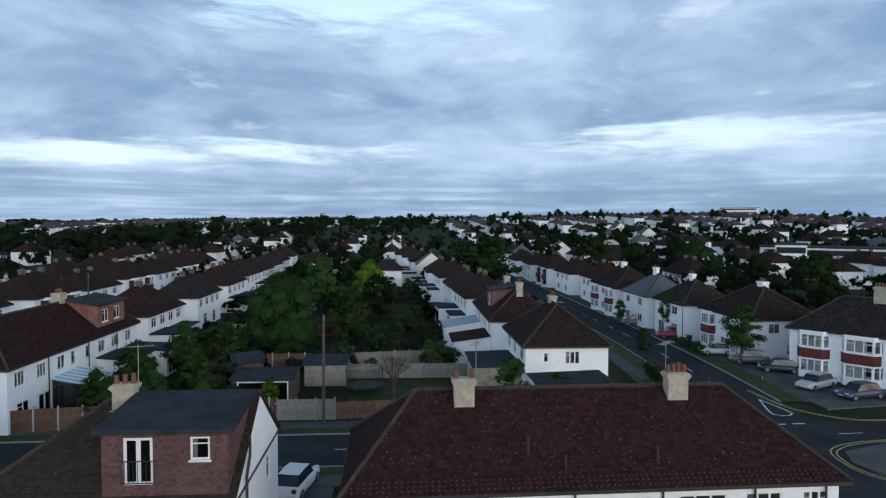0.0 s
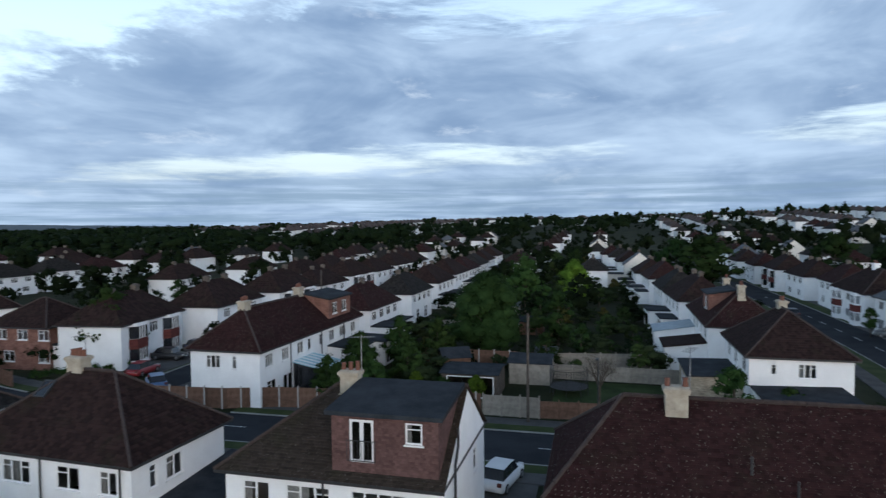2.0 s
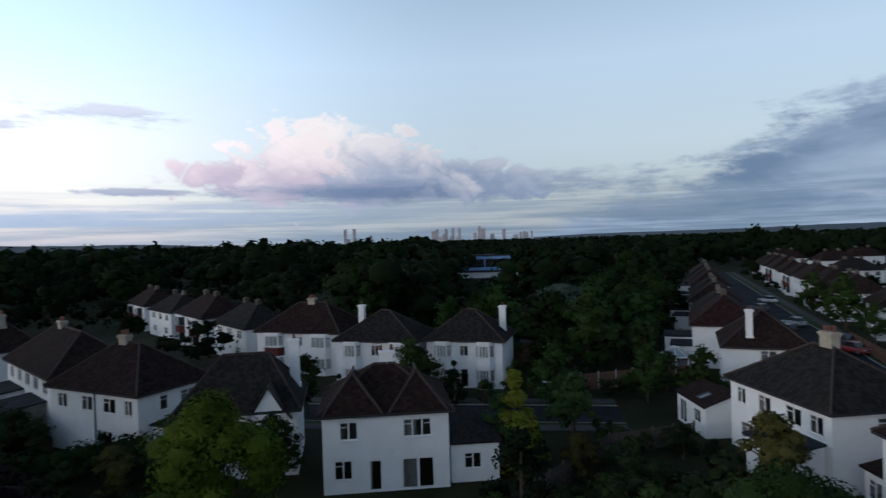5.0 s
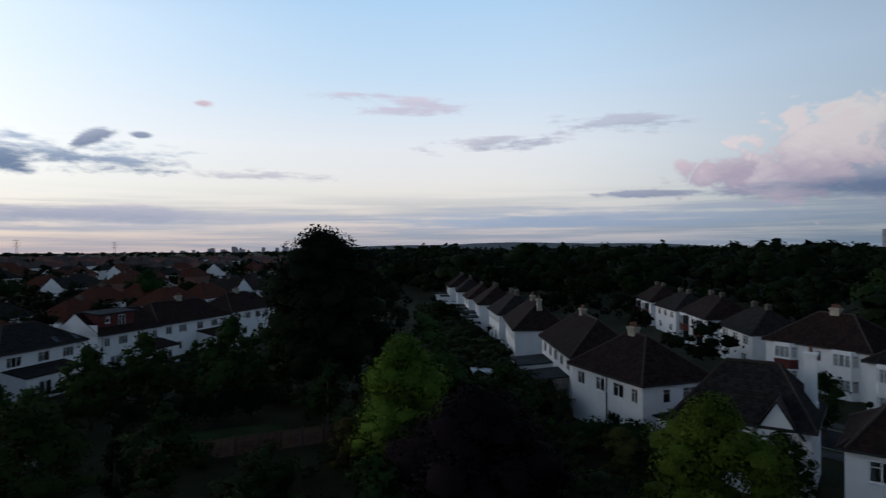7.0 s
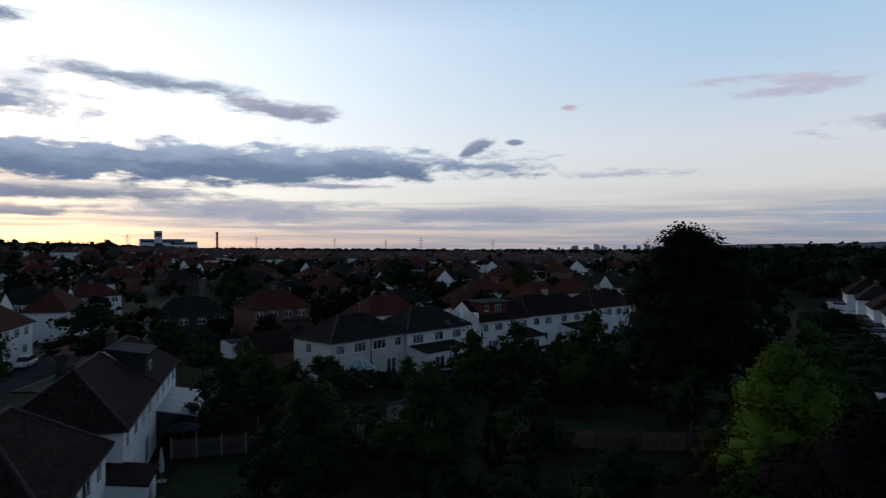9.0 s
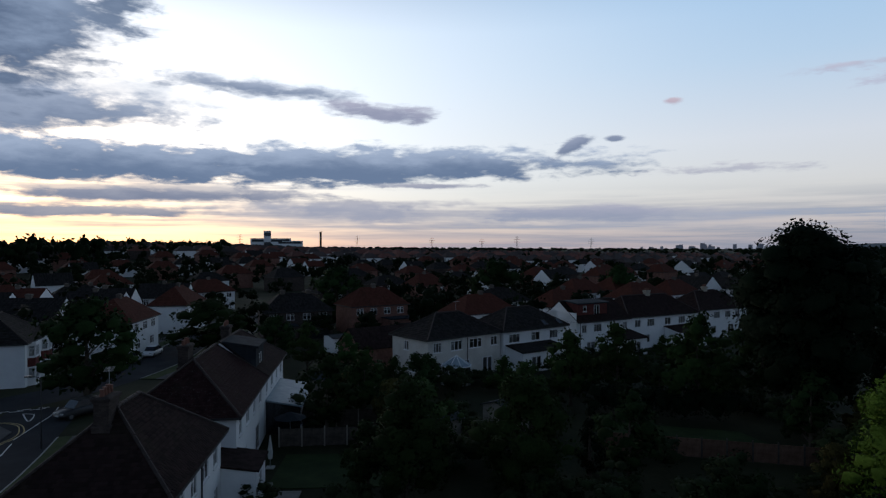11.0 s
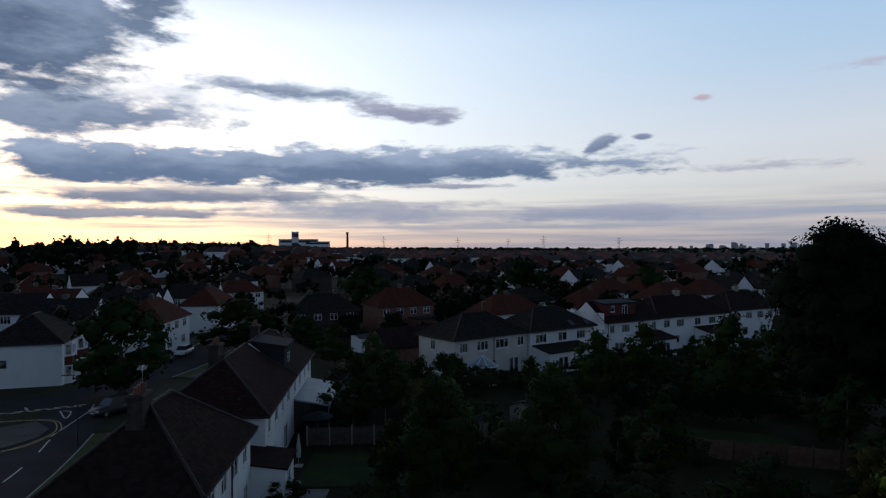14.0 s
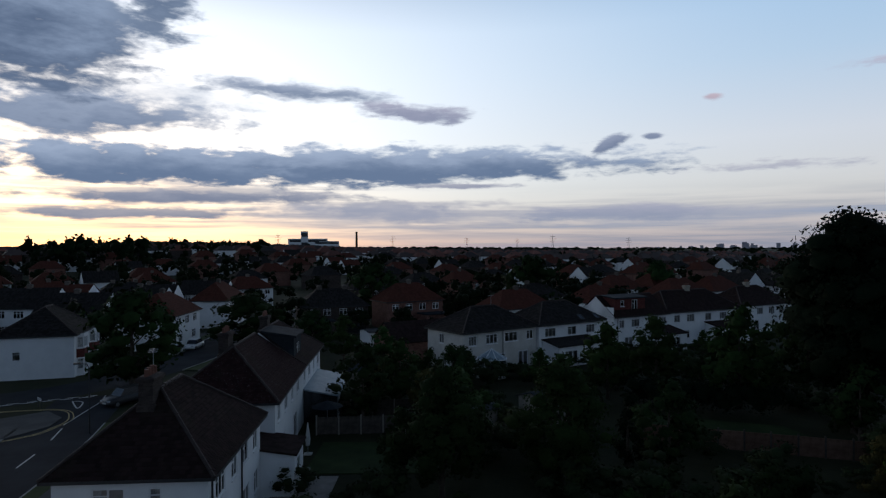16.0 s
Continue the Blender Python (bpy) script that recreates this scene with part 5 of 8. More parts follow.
def place(kind, x, y, rot, fine=True):
    """Puts a house of that kind; fine ones have windows."""
    args, a, b = KINDS[kind]
    vary = random.Random(int(x * 7 + y * 13))
    m = pose(x, y, land(x, y), 0, 0, rot + vary.uniform(-2.5, 2.5)) @ Matrix.Diagonal((vary.uniform(0.94, 1.04), vary.uniform(0.95, 1.05), vary.uniform(0.93, 1.05), 1.0))
    slot = 1 if fine else 2
    note(x, y, 8.5)
    HOMES.append((x, y, rot, not fine))
    if KINDS[kind][slot] is None:
        th = simple_house(*args, windows=fine, bay_panel="hung" if kind == "b" and fine else None)
        th.matrix_basis = m
        KINDS[kind][slot] = th
        return th
    return copy_thing(KINDS[kind][slot], m)


# the close, both sides
for i, (x, y) in enumerate([(-40.2, 82.0), (-41.6, 101.0), (-43.6, 120.0), (-46.0, 139.0), (-48.2, 158.0), (-50.4, 177.0), (-53.0, 196.0), (-55, 215)]):
    place("chab"[i % 4], x, y, 94)
for i, (x, y, r) in enumerate([(-62.8, 61.0, -76), (-62.0, 77.5, -83), (-63.4, 96.0, -86), (-65.2, 113.0, -86), (-67.0, 130.0, -86), (-69, 147, -86), (-71, 165, -86), (-73, 184, -86)]):
    place("b" if i % 2 == 0 else "a", x, y, r)
# the avenue, both sides
for i, (x, y) in enumerate([(6.4, 101.0), (4.4, 119.0), (2.2, 137.0), (-0.4, 156.0), (-3.4, 175.0), (-6.5, 194.0), (-10, 213), (-14, 232)]):
    place("ahcaf"[i % 5], x, y, -85)
for i, (x, y) in enumerate([(34.5, 133.0), (32.6, 150.0), (30.4, 167.0), (28.2, 184.0), (26, 201)]):
    place("cab"[i % 3], x, y, 94)
# the street to the west
for i in range(8):
    place("chah"[i % 4], -80.5 - 14.6 * i, 33.0 + 5.2 * i, -19.5)
for i in range(8):
    place("ab"[i % 2], -116.0 - 14.6 * i, 71.0 + 4.9 * i, 160.5)
# behind the western gardens
for i in range(4):
    place("hb"[i % 2], -91.5 - 12.0 * i, -31.5 - 11.0 * i, -138)
for i in range(5):
    place("hac"[i % 3], -86.0 - 11.5 * i, -71.0 - 14.5 * i, 48)
# gabled houses past the junction
for i, (x, y, r) in enumerate([(61, -103, 2), (58, -118, 2), (63, -132, 4), (46.2, -101, 92), (47, -128, 92), (58, -150, 4), (75, -112, 2), (78, -128, 2)]):
    place("dddg"[i % 4] if i not in (3, 4) else "e", x, y, r)
for x, y, r, k in [(-12, -112, 215, "e"), (-30, -124, 211, "e"), (-50, -136, 211, "e"), (22, -118, 200, "j"), (8, -124, 210, "k"), (-72, -122, 211, "c"), (-78, -168, 120, "d"), (-90, -173, 120, "d"), (-64, -150, 211, "e")]:
    place(k, x, y, r)

WOODS = [(20, 66, 300, 520), (2, 20, 420, 620), (66, 100, 215, 900), (74, 100, 88, 900), (100, 119, 150, 900), (117, 147, 180, 480), (100, 147, 480, 900), (40, 70, 520, 900)]


def bearing(x, y):
    a = math.degrees(math.atan2(-x, y)) % 360
    return a - 360 if a > 280 else a


def in_woods(x, y):
    r, a = math.hypot(x, y), bearing(x, y)
    return any(a0 < a < a1 and r0 < r < r1 for a0, a1, r0, r1 in WOODS)


def free(x, y, pad):
    return all((x - px) ** 2 + (y - py) ** 2 > (pr + pad) ** 2 for px, py, pr in PLACED)


def off_roads(x, y, pad=1.0):
    p = Vector((x, y))
    return all(all((p - q).length > hw + pad for q in line) for line, hw in ROADS)


rng = random.Random(11)
far_boxes = []
for theta, a0, a1, r0, r1, kinds, tree_gap in ((4, -46, 66, 150, 900, "ahcabhfa", 0.20), (38, 146, 226, 110, 900, "hejkjgkd", 0.24), (20, 66, 76, 130, 220, "ab", 0.2)):
    c, s = math.cos(radians(theta)), math.sin(radians(theta))
    for row in range(-32, 33):
        v = row * 35.0 + (10.0 if row % 2 else -3.0)
        for col in range(-62, 63):
            u = col * 14.8 + rng.uniform(-1.2, 1.2) + row * 3.1
            x, y = (v * c - u * s, v * s + u * c) if theta == 4 else (u * c - v * s, u * s + v * c)
            r, a = math.hypot(x, y), bearing(x, y)
            skip, kind, jit = rng.random() * (1.0 if math.hypot(u, v) < 450 else 0.7), rng.choice(kinds), rng.uniform(-4, 4)
            if not (a0 < a < a1 and r0 < r < r1) or in_woods(x, y) or skip < tree_gap:
                continue
            if not free(x, y, 6.5) or not off_roads(x, y, 4.0):
                continue
            rot = (theta + (90 if row % 2 else -90) if theta == 4 else theta + (180 if row % 2 else 0)) + jit
            if r < 210:
                place(kind, x, y, rot, True)
            elif r < 420:
                place(kind, x, y, rot, False)
            else:
                note(x, y, 6)
                HOMES.append((x, y, rot, True))
                far_boxes.append((x, y, rot, kind))


def far_suburb():
    """Houses too far off to tell apart: simple hipped blocks in one mesh."""
    walls, bricks, roofs, reds, stacks = (bmesh.new() for _ in range(5))
    for x, y, rot, kind in far_boxes:
        m = pose(x, y, land(x, y), 0, 0, rot)
        w, d = 6.2, 3.8
        box(bricks if kind in "jkg" else walls, -w, w, -d, d, -2, 5.2, m)
        box(stacks, -0.45, 0.45, -0.35, 0.35, 7.6, 9.1, m)
        tgt = reds if kind in "egk" else roofs
        b = [m @ Vector(p) for p in ((-w - 0.4, -d - 0.4, 5.2), (w + 0.4, -d - 0.4, 5.2), (w + 0.4, d + 0.4, 5.2), (-w - 0.4, d + 0.4, 5.2), (-w + 3.4, 0, 8.5), (w - 3.4, 0, 8.5))]
        v = [tgt.verts.new(p) for p in b]
        for f in ((0, 1, 5, 4), (1, 2, 5), (2, 3, 4, 5), (3, 0, 4), (3, 2, 1, 0)):
            tgt.faces.new([v[k] for k in f])
    th = thing("distant_houses", "rows of far white houses with dark roofs", "houses", kind="stuff")
    part("walls", walls, M["render"], th)
    part("brick_walls", bricks, M["darkbrick"], th)
    part("roofs", roofs, M["far_brown"], th)
    part("chimneys", stacks, M["sootstack"], th)
    part("red_roofs", reds, M["far_red"], th)


M["far_brown"] = surface("far_brown_roofs", ((0.035, 0.025, 0.023), (0.07, 0.048, 0.042)), 0.9, 0.06, 0.0, island=0.3)
M["far_red"] = surface("far_red_roofs", ((0.10, 0.035, 0.025), (0.18, 0.07, 0.048)), 0.9, 0.06, 0.0, island=0.3)
far_suburb()

# ---------------------------------------------------------------- trees
M["golden"] = leaves("golden_needles", (0.10, 0.13, 0.015), (0.26, 0.30, 0.045))
big_oak = tree("large dense dark green tree in a back garden", 10.4, 11.6, M["leafa"], 3, 150, 130, 0.13, 0.06, trunk_r=0.3)
big_oak.matrix_basis = pose(-19.4, 75.4, 0)
note(-19.4, 75.4, 3)
lime_a = tree("bright yellow-green leafy garden tree", 9.0, 8.2, M["leafy"], 5, 90, 200, 0.095, 0.16, trunk_r=0.2)
lime_a.matrix_basis = pose(-30.4, -12.8, 0)
lime_b = tree("tall yellow-green robinia tree", 10.6, 7.8, M["leafy"], 6, 90, 190, 0.10, 0.14, trunk_r=0.2)
lime_b.matrix_basis = pose(-27.1, -32.1, 0)
purple = tree("dark purple-leaved tree in a garden", 9.0, 11.0, M["leafp"], 7, 100, 190, 0.11, 0.14, trunk_r=0.28)
purple.matrix_basis = pose(-24.2, -22.4, 0)
pine = tree("tall dark pine with a broad layered crown", 18.3, 14.0, M["leafd"], 8, 170, 130, 0.17, 0.1, "pine", 0.4, "pine_tree")
pine.matrix_basis = pose(-34.0, -52.0, 0)
cypress = tree("small golden garden conifer by a house", 6.8, 3.8, M["golden"], 9, 50, 170, 0.09, 0.04, "cone", 0.14, "conifer")
cypress.matrix_basis = pose(-45.0, 3.4, 0) @ Matrix.Diagonal((1.6, 1.6, 1.0, 1.0))
cedar = tree("blue-grey cedar with level branches", 9.5, 14.0, M["leafc"], 10, 70, 130, 0.16, 0.08, "pine", 0.3, "cedar_tree", flat=0.3)
cedar.matrix_basis = pose(-93.9, 14.8, 0)
olive = tree("brownish green tree beside a white annexe", 5.6, 5.2, M["leafo"], 12, 40, 150, 0.11, 0.1)
olive.matrix_basis = pose(-37.7, 18.0, 0)
bushy = tree("dense green shrub-like garden tree", 6.3, 8.6, M["leafb"], 13, 80, 150, 0.095, 0.05)
bushy.matrix_basis = pose(-26.8, 13.5, 0)
mid_a = tree("dark green round garden tree", 8.2, 7.0, M["leafa"], 14, 70, 130, 0.11, 0.15)
mid_a.matrix_basis = pose(0.4, -38.5, 0)
mid_b = tree("mid green spreading garden tree", 8.0, 7.4, M["leafb"], 15, 70, 130, 0.11, 0.15)
mid_b.matrix_basis = pose(-7.2, -40.0, 0)
street = tree("slender street tree with an open crown", 8.4, 5.6, M["leafb"], 16, 44, 90, 0.11, 0.3, trunk_r=0.12)
street.matrix_basis = pose(34.8, 72.0, 0) @ Matrix.Diagonal((1.15, 1.15, 0.86, 1.0))
shrub = tree("rounded green garden shrub", 3.2, 3.8, M["leafb"], 17, 22, 70, 0.10, 0.04, name="shrub")
shrub.matrix_basis = pose(6.2, 53.8, 0)
shrub.scale = (1.3, 1.3, 1.5)
dark_shrub = tree("dark evergreen shrub in a garden", 4.4, 4.2, M["leafd"], 18, 22, 60, 0.13, 0.04, name="shrub")
dark_shrub.matrix_basis = pose(-14.0, -26.0, 0)


far_oak = tree("large dense dark green tree", 10.4, 11.6, M["leafa"], 3, 66, 32, 0.27, 0.06, trunk_r=0.3)
far_oak.matrix_basis = pose(-104.0, 31.0, 0, 0, 0, 30)
far_pine = tree("tall dark pine with a broad crown", 18.3, 14.0, M["leafd"], 8, 76, 30, 0.36, 0.1, "pine", 0.4, "pine_tree")
far_pine.matrix_basis = pose(-112.0, -30.0, 0) @ Matrix.Scale(0.7, 4)
far_mid = tree("mid green spreading tree", 8.2, 7.2, M["leafb"], 14, 48, 30, 0.21, 0.1)
far_mid.matrix_basis = pose(-93.0, 27.0, 0)


def again(ob, x, y, s=1.0, turn=0.0, sz=None):
    if math.hypot(x, y) > 56:
        ob = {big_oak: far_oak, pine: far_pine, mid_a: far_mid, mid_b: far_mid, bushy: far_mid}.get(ob, ob)
    c = copy_thing(ob, pose(x, y, land(x, y), 0, 0, turn))
    c.scale = (s, s, sz or s)
    note(x, y, 1.5)
    return c


# trees that stand out
again(big_oak, 35.0, -68.8, 1.06, 40)
again(big_oak, 32.0, -100.0, 1.2, 70, 0.8)
again(big_oak, 15.4, -129.0, 1.2, 10)
again(big_oak, -18.7, -138.7, 1.3, 190)
again(big_oak, -54.4, -161.0, 1.12, 90)
again(mid_b, 4.6, -60.0, 0.82, 100)
again(mid_a, -16.4, -64.0, 0.95, 200)
again(big_oak, 77.6, 128.4, 1.05, 30)
again(big_oak, 12.5, 170.0, 1.8, 130, 1.25)
again(big_oak, 6.0, 176.0, 1.2, 60, 1.15)
again(big_oak, 62.0, 152.0, 1.2, 200)
again(big_oak, 52.0, 168.0, 1.1, 290)
again(big_oak, 46.0, 190.0, 1.25, 20)
again(mid_a, -22.0, 113.0, 1.3, 10)
again(lime_b, -14.0, 120.0, 0.9, 80)
again(street, 24.3, 74.8, 0.48, 15)
again(street, 28.9, 101.0, 0.5, 200)
again(mid_a, -101.0, 60.5, 1.1, 70)
again(mid_a, -118.0, 65.0, 1.0, 170)
again(mid_b, -90.0, 58.0, 0.7, 20)
again(street, 33.8, 92.0, 0.75, 60)
again(street, 33.2, 108.0, 0.6, 120)
again(mid_b, -62.0, 58.0, 1.15, 50)
again(mid_a, -58.5, 22.0, 0.7, 50)
again(mid_a, -41.0, -13.0, 0.62, 20)
again(bushy, -24.0, 5.0, 0.8, 80)
again(dark_shrub, -36.0, 3.0, 1.2, 10)
again(shrub, -20.0, 12.0, 1.0, 90)

for x, y, k, s in ((-78, 4, mid_a, 1.3), (-84, 17, mid_b, 1.2), (-72, 14, bushy, 1.2), (-90, 3, big_oak, 0.9), (-100, 22, big_oak, 1.0), (-88, 24, mid_a, 1.0), (-80, -2, mid_a, 1.1),
                   (-86, 12, big_oak, 0.85), (-92, -14, big_oak, 1.0), (-110, 26, big_oak, 1.05), (-58, 8, mid_b, 0.8), (-61, 17.5, mid_a, 0.7),
                   (-10, -68, mid_b, 0.55), (-19, -74, mid_a, 0.62), (-26, -81, mid_b, 0.42), (-36, -88, mid_b, 0.45), (-42, -92, mid_a, 0.45), (2, -66, mid_a, 0.6), (8, -78, mid_b, 0.7), (14, -84, mid_b, 0.8), (20, -92, big_oak, 0.62), (-46, -60, pine, 0.75), (-42, -46, mid_a, 1.2), (-28, -60, mid_a, 1.2), (-38, -66, big_oak, 0.9), (-22, -66, mid_b, 1.0)):
    again(k, x, y, s, (x * 37) % 360)

again(shrub, 10.5, 55.0, 1.0, 40)
for x, y, k, sc in ((-27.5, 55.5, mid_b, 0.6), (-23.0, 57.0, bushy, 0.6), (-29.5, 58.5, mid_b, 0.62), (-25.5, 62.5, mid_a, 0.6), (-31.0, 63.0, bushy, 0.55), (-21.0, 54.2, lime_b, 0.26), (-15.6, 55.6, lime_a, 0.26), (-18.6, 54.6, shrub, 0.7), (-28.0, 67.0, mid_b, 0.7), (-23.5, 67.5, bushy, 0.7)):
    again(k, x, y, sc, (x * 53) % 360)
# a belt of big trees where the woods begin
rng = random.Random(4)
for _ in range(46):
    a_deg, r = rng.uniform(72, 101), rng.uniform(94, 165)
    x, y = at(a_deg, r)
    sc, turn, src = rng.uniform(0.75, 1.35), rng.uniform(0, 360), rng.choice((big_oak, big_oak, mid_a, pine))
    if free(x, y, 4.0) and off_roads(x, y, 2.0) and not 81 < a_deg < 95.5:
        again(src, x, y, sc * (0.62 if src is pine else 1.25 if src is mid_a else 1.0), turn, None)

lite_a = tree("dark green garden tree among the plots", 7.2, 6.2, M["leafa"], 41, 32, 34, 0.19, 0.12)
lite_a.matrix_basis = pose(-12.0, 84.0, 0)
lite_b = tree("mid green garden tree among the plots", 6.4, 6.4, M["leafg"], 42, 32, 34, 0.19, 0.1)
lite_b.matrix_basis = pose(-24.0, 95.0, 0)
lite_c = tree("low spreading garden shrub among the plots", 3.4, 4.4, M["leafg"], 43, 20, 36, 0.14, 0.03, name="shrub")
lite_c.matrix_basis = pose(-6.0, 92.0, 0)
lite_d = tree("dark bushy evergreen among the plots", 5.2, 4.4, M["leafd"], 44, 26, 34, 0.16, 0.03, "cone", name="evergreen")
lite_d.matrix_basis = pose(-20.0, 102.0, 0)

# gardens full of smaller trees and shrubs, block by block
rng = random.Random(21)
SORTS = [lite_a, lite_a, lite_b, lite_b, lite_c, lite_c, lite_d, olive]
for x0, x1, y0, y1, n in ((-31, 0, 68, 150, 80), (-31, -18, 52, 72, 14), (-40, -4, 150, 230, 40), (-56, -26, -4, 18, 26), (-48, 8, -72, -20, 80), (-100, -62, -6, 28, 36), (-100, -66, 84, 150, 12), (44, 90, 80, 180, 36), (-64, -40, -130, -50, 40), (20, 34, -110, -76, 5), (-20, 12, -72, -56, 10)):
    for _ in range(n):
        x, y, s = rng.uniform(x0, x1), rng.uniform(y0, y1), rng.uniform(0.45, 0.95)
        src, turn = rng.choice(SORTS), rng.uniform(0, 360)
        if math.hypot(x, y) < 24 or not free(x, y, 2.0) or not off_roads(x, y, 1.0):
            continue
        b, r = bearing(x, y), math.hypot(x, y)
        if -32 < x < -16 and -62 < y < -44 or 65.5 < b < 72.5 and r < 60 or 84 < b < 99 and r < 43:
            continue
        if 128 < b < 202:
            s = min(s, (15.6 - 0.165 * r) / 7.6)
        again(src, x, y, s * (0.72 if -31 <= x <= 0 and 66 < y < 150 else 1.15 if src in (lite_a, lite_b) else 1.0), turn)


# low planting in the nearest gardens
for x0, x1, y0, y1, n in ((-50, -24, 1, 17, 46), (-31, -18.5, 47.5, 53.5, 16), (-22, 10, -36, -14, 40), (-46, -24, -40, -22, 30), (-8, 4, 67, 90, 14)):
    for _ in range(n):
        x, y, s = rng.uniform(x0, x1), rng.uniform(y0, y1), rng.uniform(0.35, 0.75)
        if free(x, y, 0.3) and off_roads(x, y, 1.5):
            again((lite_c, shrub, lite_c, dark_shrub)[int(s * 97) % 4], x, y, s, s * 900)
for x, y, s in ((-27.0, 49.8, 0.5), (-23.8, 51.0, 0.52), (-29.6, 52.6, 0.5), (-25.4, 53.6, 0.55), (-21.6, 49.6, 0.42)):
    again(bushy, x, y, s, x * 40)

# hedgerow trees before the houses of the western street
for i in range(11):
    x, y = at(82 + 3.2 * i + rng.uniform(-0.8, 0.8), rng.uniform(60.5, 64.5))
    again((lite_d, lite_a, lite_c)[i % 3], x, y, rng.uniform(0.6, 0.85), i * 50.0)


GRADES = ((75, 16, 44, 0.027), (200, 13, 14, 0.046), (330, 9, 8, 0.062), (520, 6, 5, 0.08), (900, 5, 3, 0.10), (9000, 3, 0, 0.1))


def crown_kinds():
    """Crowns of unit size, several for each distance: further off they have fewer clumps and leaves."""
    out = []
    rs = np.random.RandomState(5)
    for _, lumps, per, size in GRADES:
        kinds = []
        for _ in range(6):
            d = unit(rs.normal(0, 1, (lumps, 3)) + (0, 0, 0.25))
            rad = rs.uniform(0.8, 1.25, lumps) * 0.46 / lumps ** 0.42
            c = d * (0.5 - rad * 0.6)[:, None] * rs.uniform(0.55, 1.0, (lumps, 1)) * (1.0, 1.0, 0.84) + (0, 0, 0.55)
            kinds.append(leafage(rs, c, rad, per, size, 0.85, 0.74, (0, 0, 0.42)))
        out.append(kinds)
    return out


CROWNS = crown_kinds()


def woods(label, spots, mat, name):
    """Many far trees in one mesh: each an uneven heap of leafy clumps, turned and scaled."""
    rs = np.random.RandomState(9)
    vs, ns, ts, qs, k = [], [], [], [], 0
    for x, y, h, w in spots:
        r = math.hypot(x, y)
        g = next(i for i, row in enumerate(GRADES) if r < row[0])
        v, n, t, q = CROWNS[g][rs.randint(6)]
        a = rs.uniform(0, math.tau)
        turn = np.array(((math.cos(a), math.sin(a), 0), (-math.sin(a), math.cos(a), 0), (0, 0, 1)))
        vs.append(v @ turn * (w, w, h) + (x, y, land(x, y)))
        ns.append(n @ turn)
        ts.append(t + k)
        qs.append(q + k)
        k += len(v)
    me = leafy_mesh(name, np.concatenate(vs), np.concatenate(ns), np.concatenate(ts), np.concatenate(qs), mat)
    return tagged(new(name, me), label, "trees", kind="stuff")


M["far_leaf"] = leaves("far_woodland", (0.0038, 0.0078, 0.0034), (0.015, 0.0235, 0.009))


def clear_of_sheds(x, y, h):
    """Keeps the trees low where the blue sheds are seen over them."""
    r, a = math.hypot(x, y), bearing(x, y)
    return min(h, max(1.5, 15.5 - 15.5 * r / 262)) if 84.6 < a < 91.4 and r < 262 else h


spots_w, spots_g = [], []
rng = random.Random(31)
for a0, a1, r0, r1 in WOODS:
    area = math.radians(a1 - a0) * (r1 ** 2 - r0 ** 2) / 2
    for _ in range(int(area / 150)):
        r = math.sqrt(rng.uniform(r0 ** 2, r1 ** 2))
        x, y = at(rng.uniform(a0, a1), r)
        h = 6.0 + 10.0 * rng.random() ** 1.4
        keep = rng.random()
        if (r > 450 and keep > 0.5) or not free(x, y, 1.5) or not off_roads(x, y):
            continue
        if rng.random() < 0.14 and bearing(x, y) > 93:
            h = rng.uniform(15, 20)
        h = clear_of_sheds(x, y, h)
        spots_w.append((x, y, h, h * rng.uniform(1.0, 1.4)))
for i in range(4600):
    r = math.sqrt(rng.uniform(100 ** 2, 900 ** 2)) if i < 3600 else math.sqrt(rng.uniform(100 ** 2, 380 ** 2))
    x, y = at(rng.uniform(-46, 226), r)
    h = rng.uniform(2.6, 5.6) if rng.random() < 0.88 else rng.uniform(7, 11.5)
    if not in_woods(x, y) and free(x, y, 1.0) and off_roads(x, y):
        spots_g.append((x, y, h, h * rng.uniform(0.8, 1.15)))
for a0, a1, n, h0, h1 in ((-30, 30, 260, 3.5, 7.5), (-46, -4, 240, 6, 12), (146, 226, 520, 5, 9.5), (8, 62, 230, 5, 9.5)):
    for _ in range(n):
        r = math.sqrt(rng.uniform(105 ** 2, 430 ** 2))
        x, y = at(rng.uniform(a0, a1), r)
        h = rng.uniform(h0, h1)
        if free(x, y, 0.5) and off_roads(x, y):
            spots_g.append((x, y, h, h * rng.uniform(0.8, 1.1)))
for _ in range(3000):
    r = math.sqrt(rng.uniform(900 ** 2, 2600 ** 2))
    x, y = at(rng.uniform(-46, 226), r)
    h = rng.uniform(7, 15)
    spots_w.append((x, y, h, h * 2.0))
for a0, a1, r0, r1, n, h0, h1 in ((206, 214, 330, 420, 30, 13, 18), (-36, 8, 480, 640, 70, 9, 15), (196, 206, 420, 560, 40, 9, 13), (60, 66, 420, 440, 4, 16, 22), (118, 146, 230, 420, 60, 13, 18)):
    for _ in range(n):
        x, y = at(rng.uniform(a0, a1), rng.uniform(r0, r1))
        h = rng.uniform(h0, h1)
        spots_w.append((x, y, h, h * rng.uniform(0.7, 1.0)))
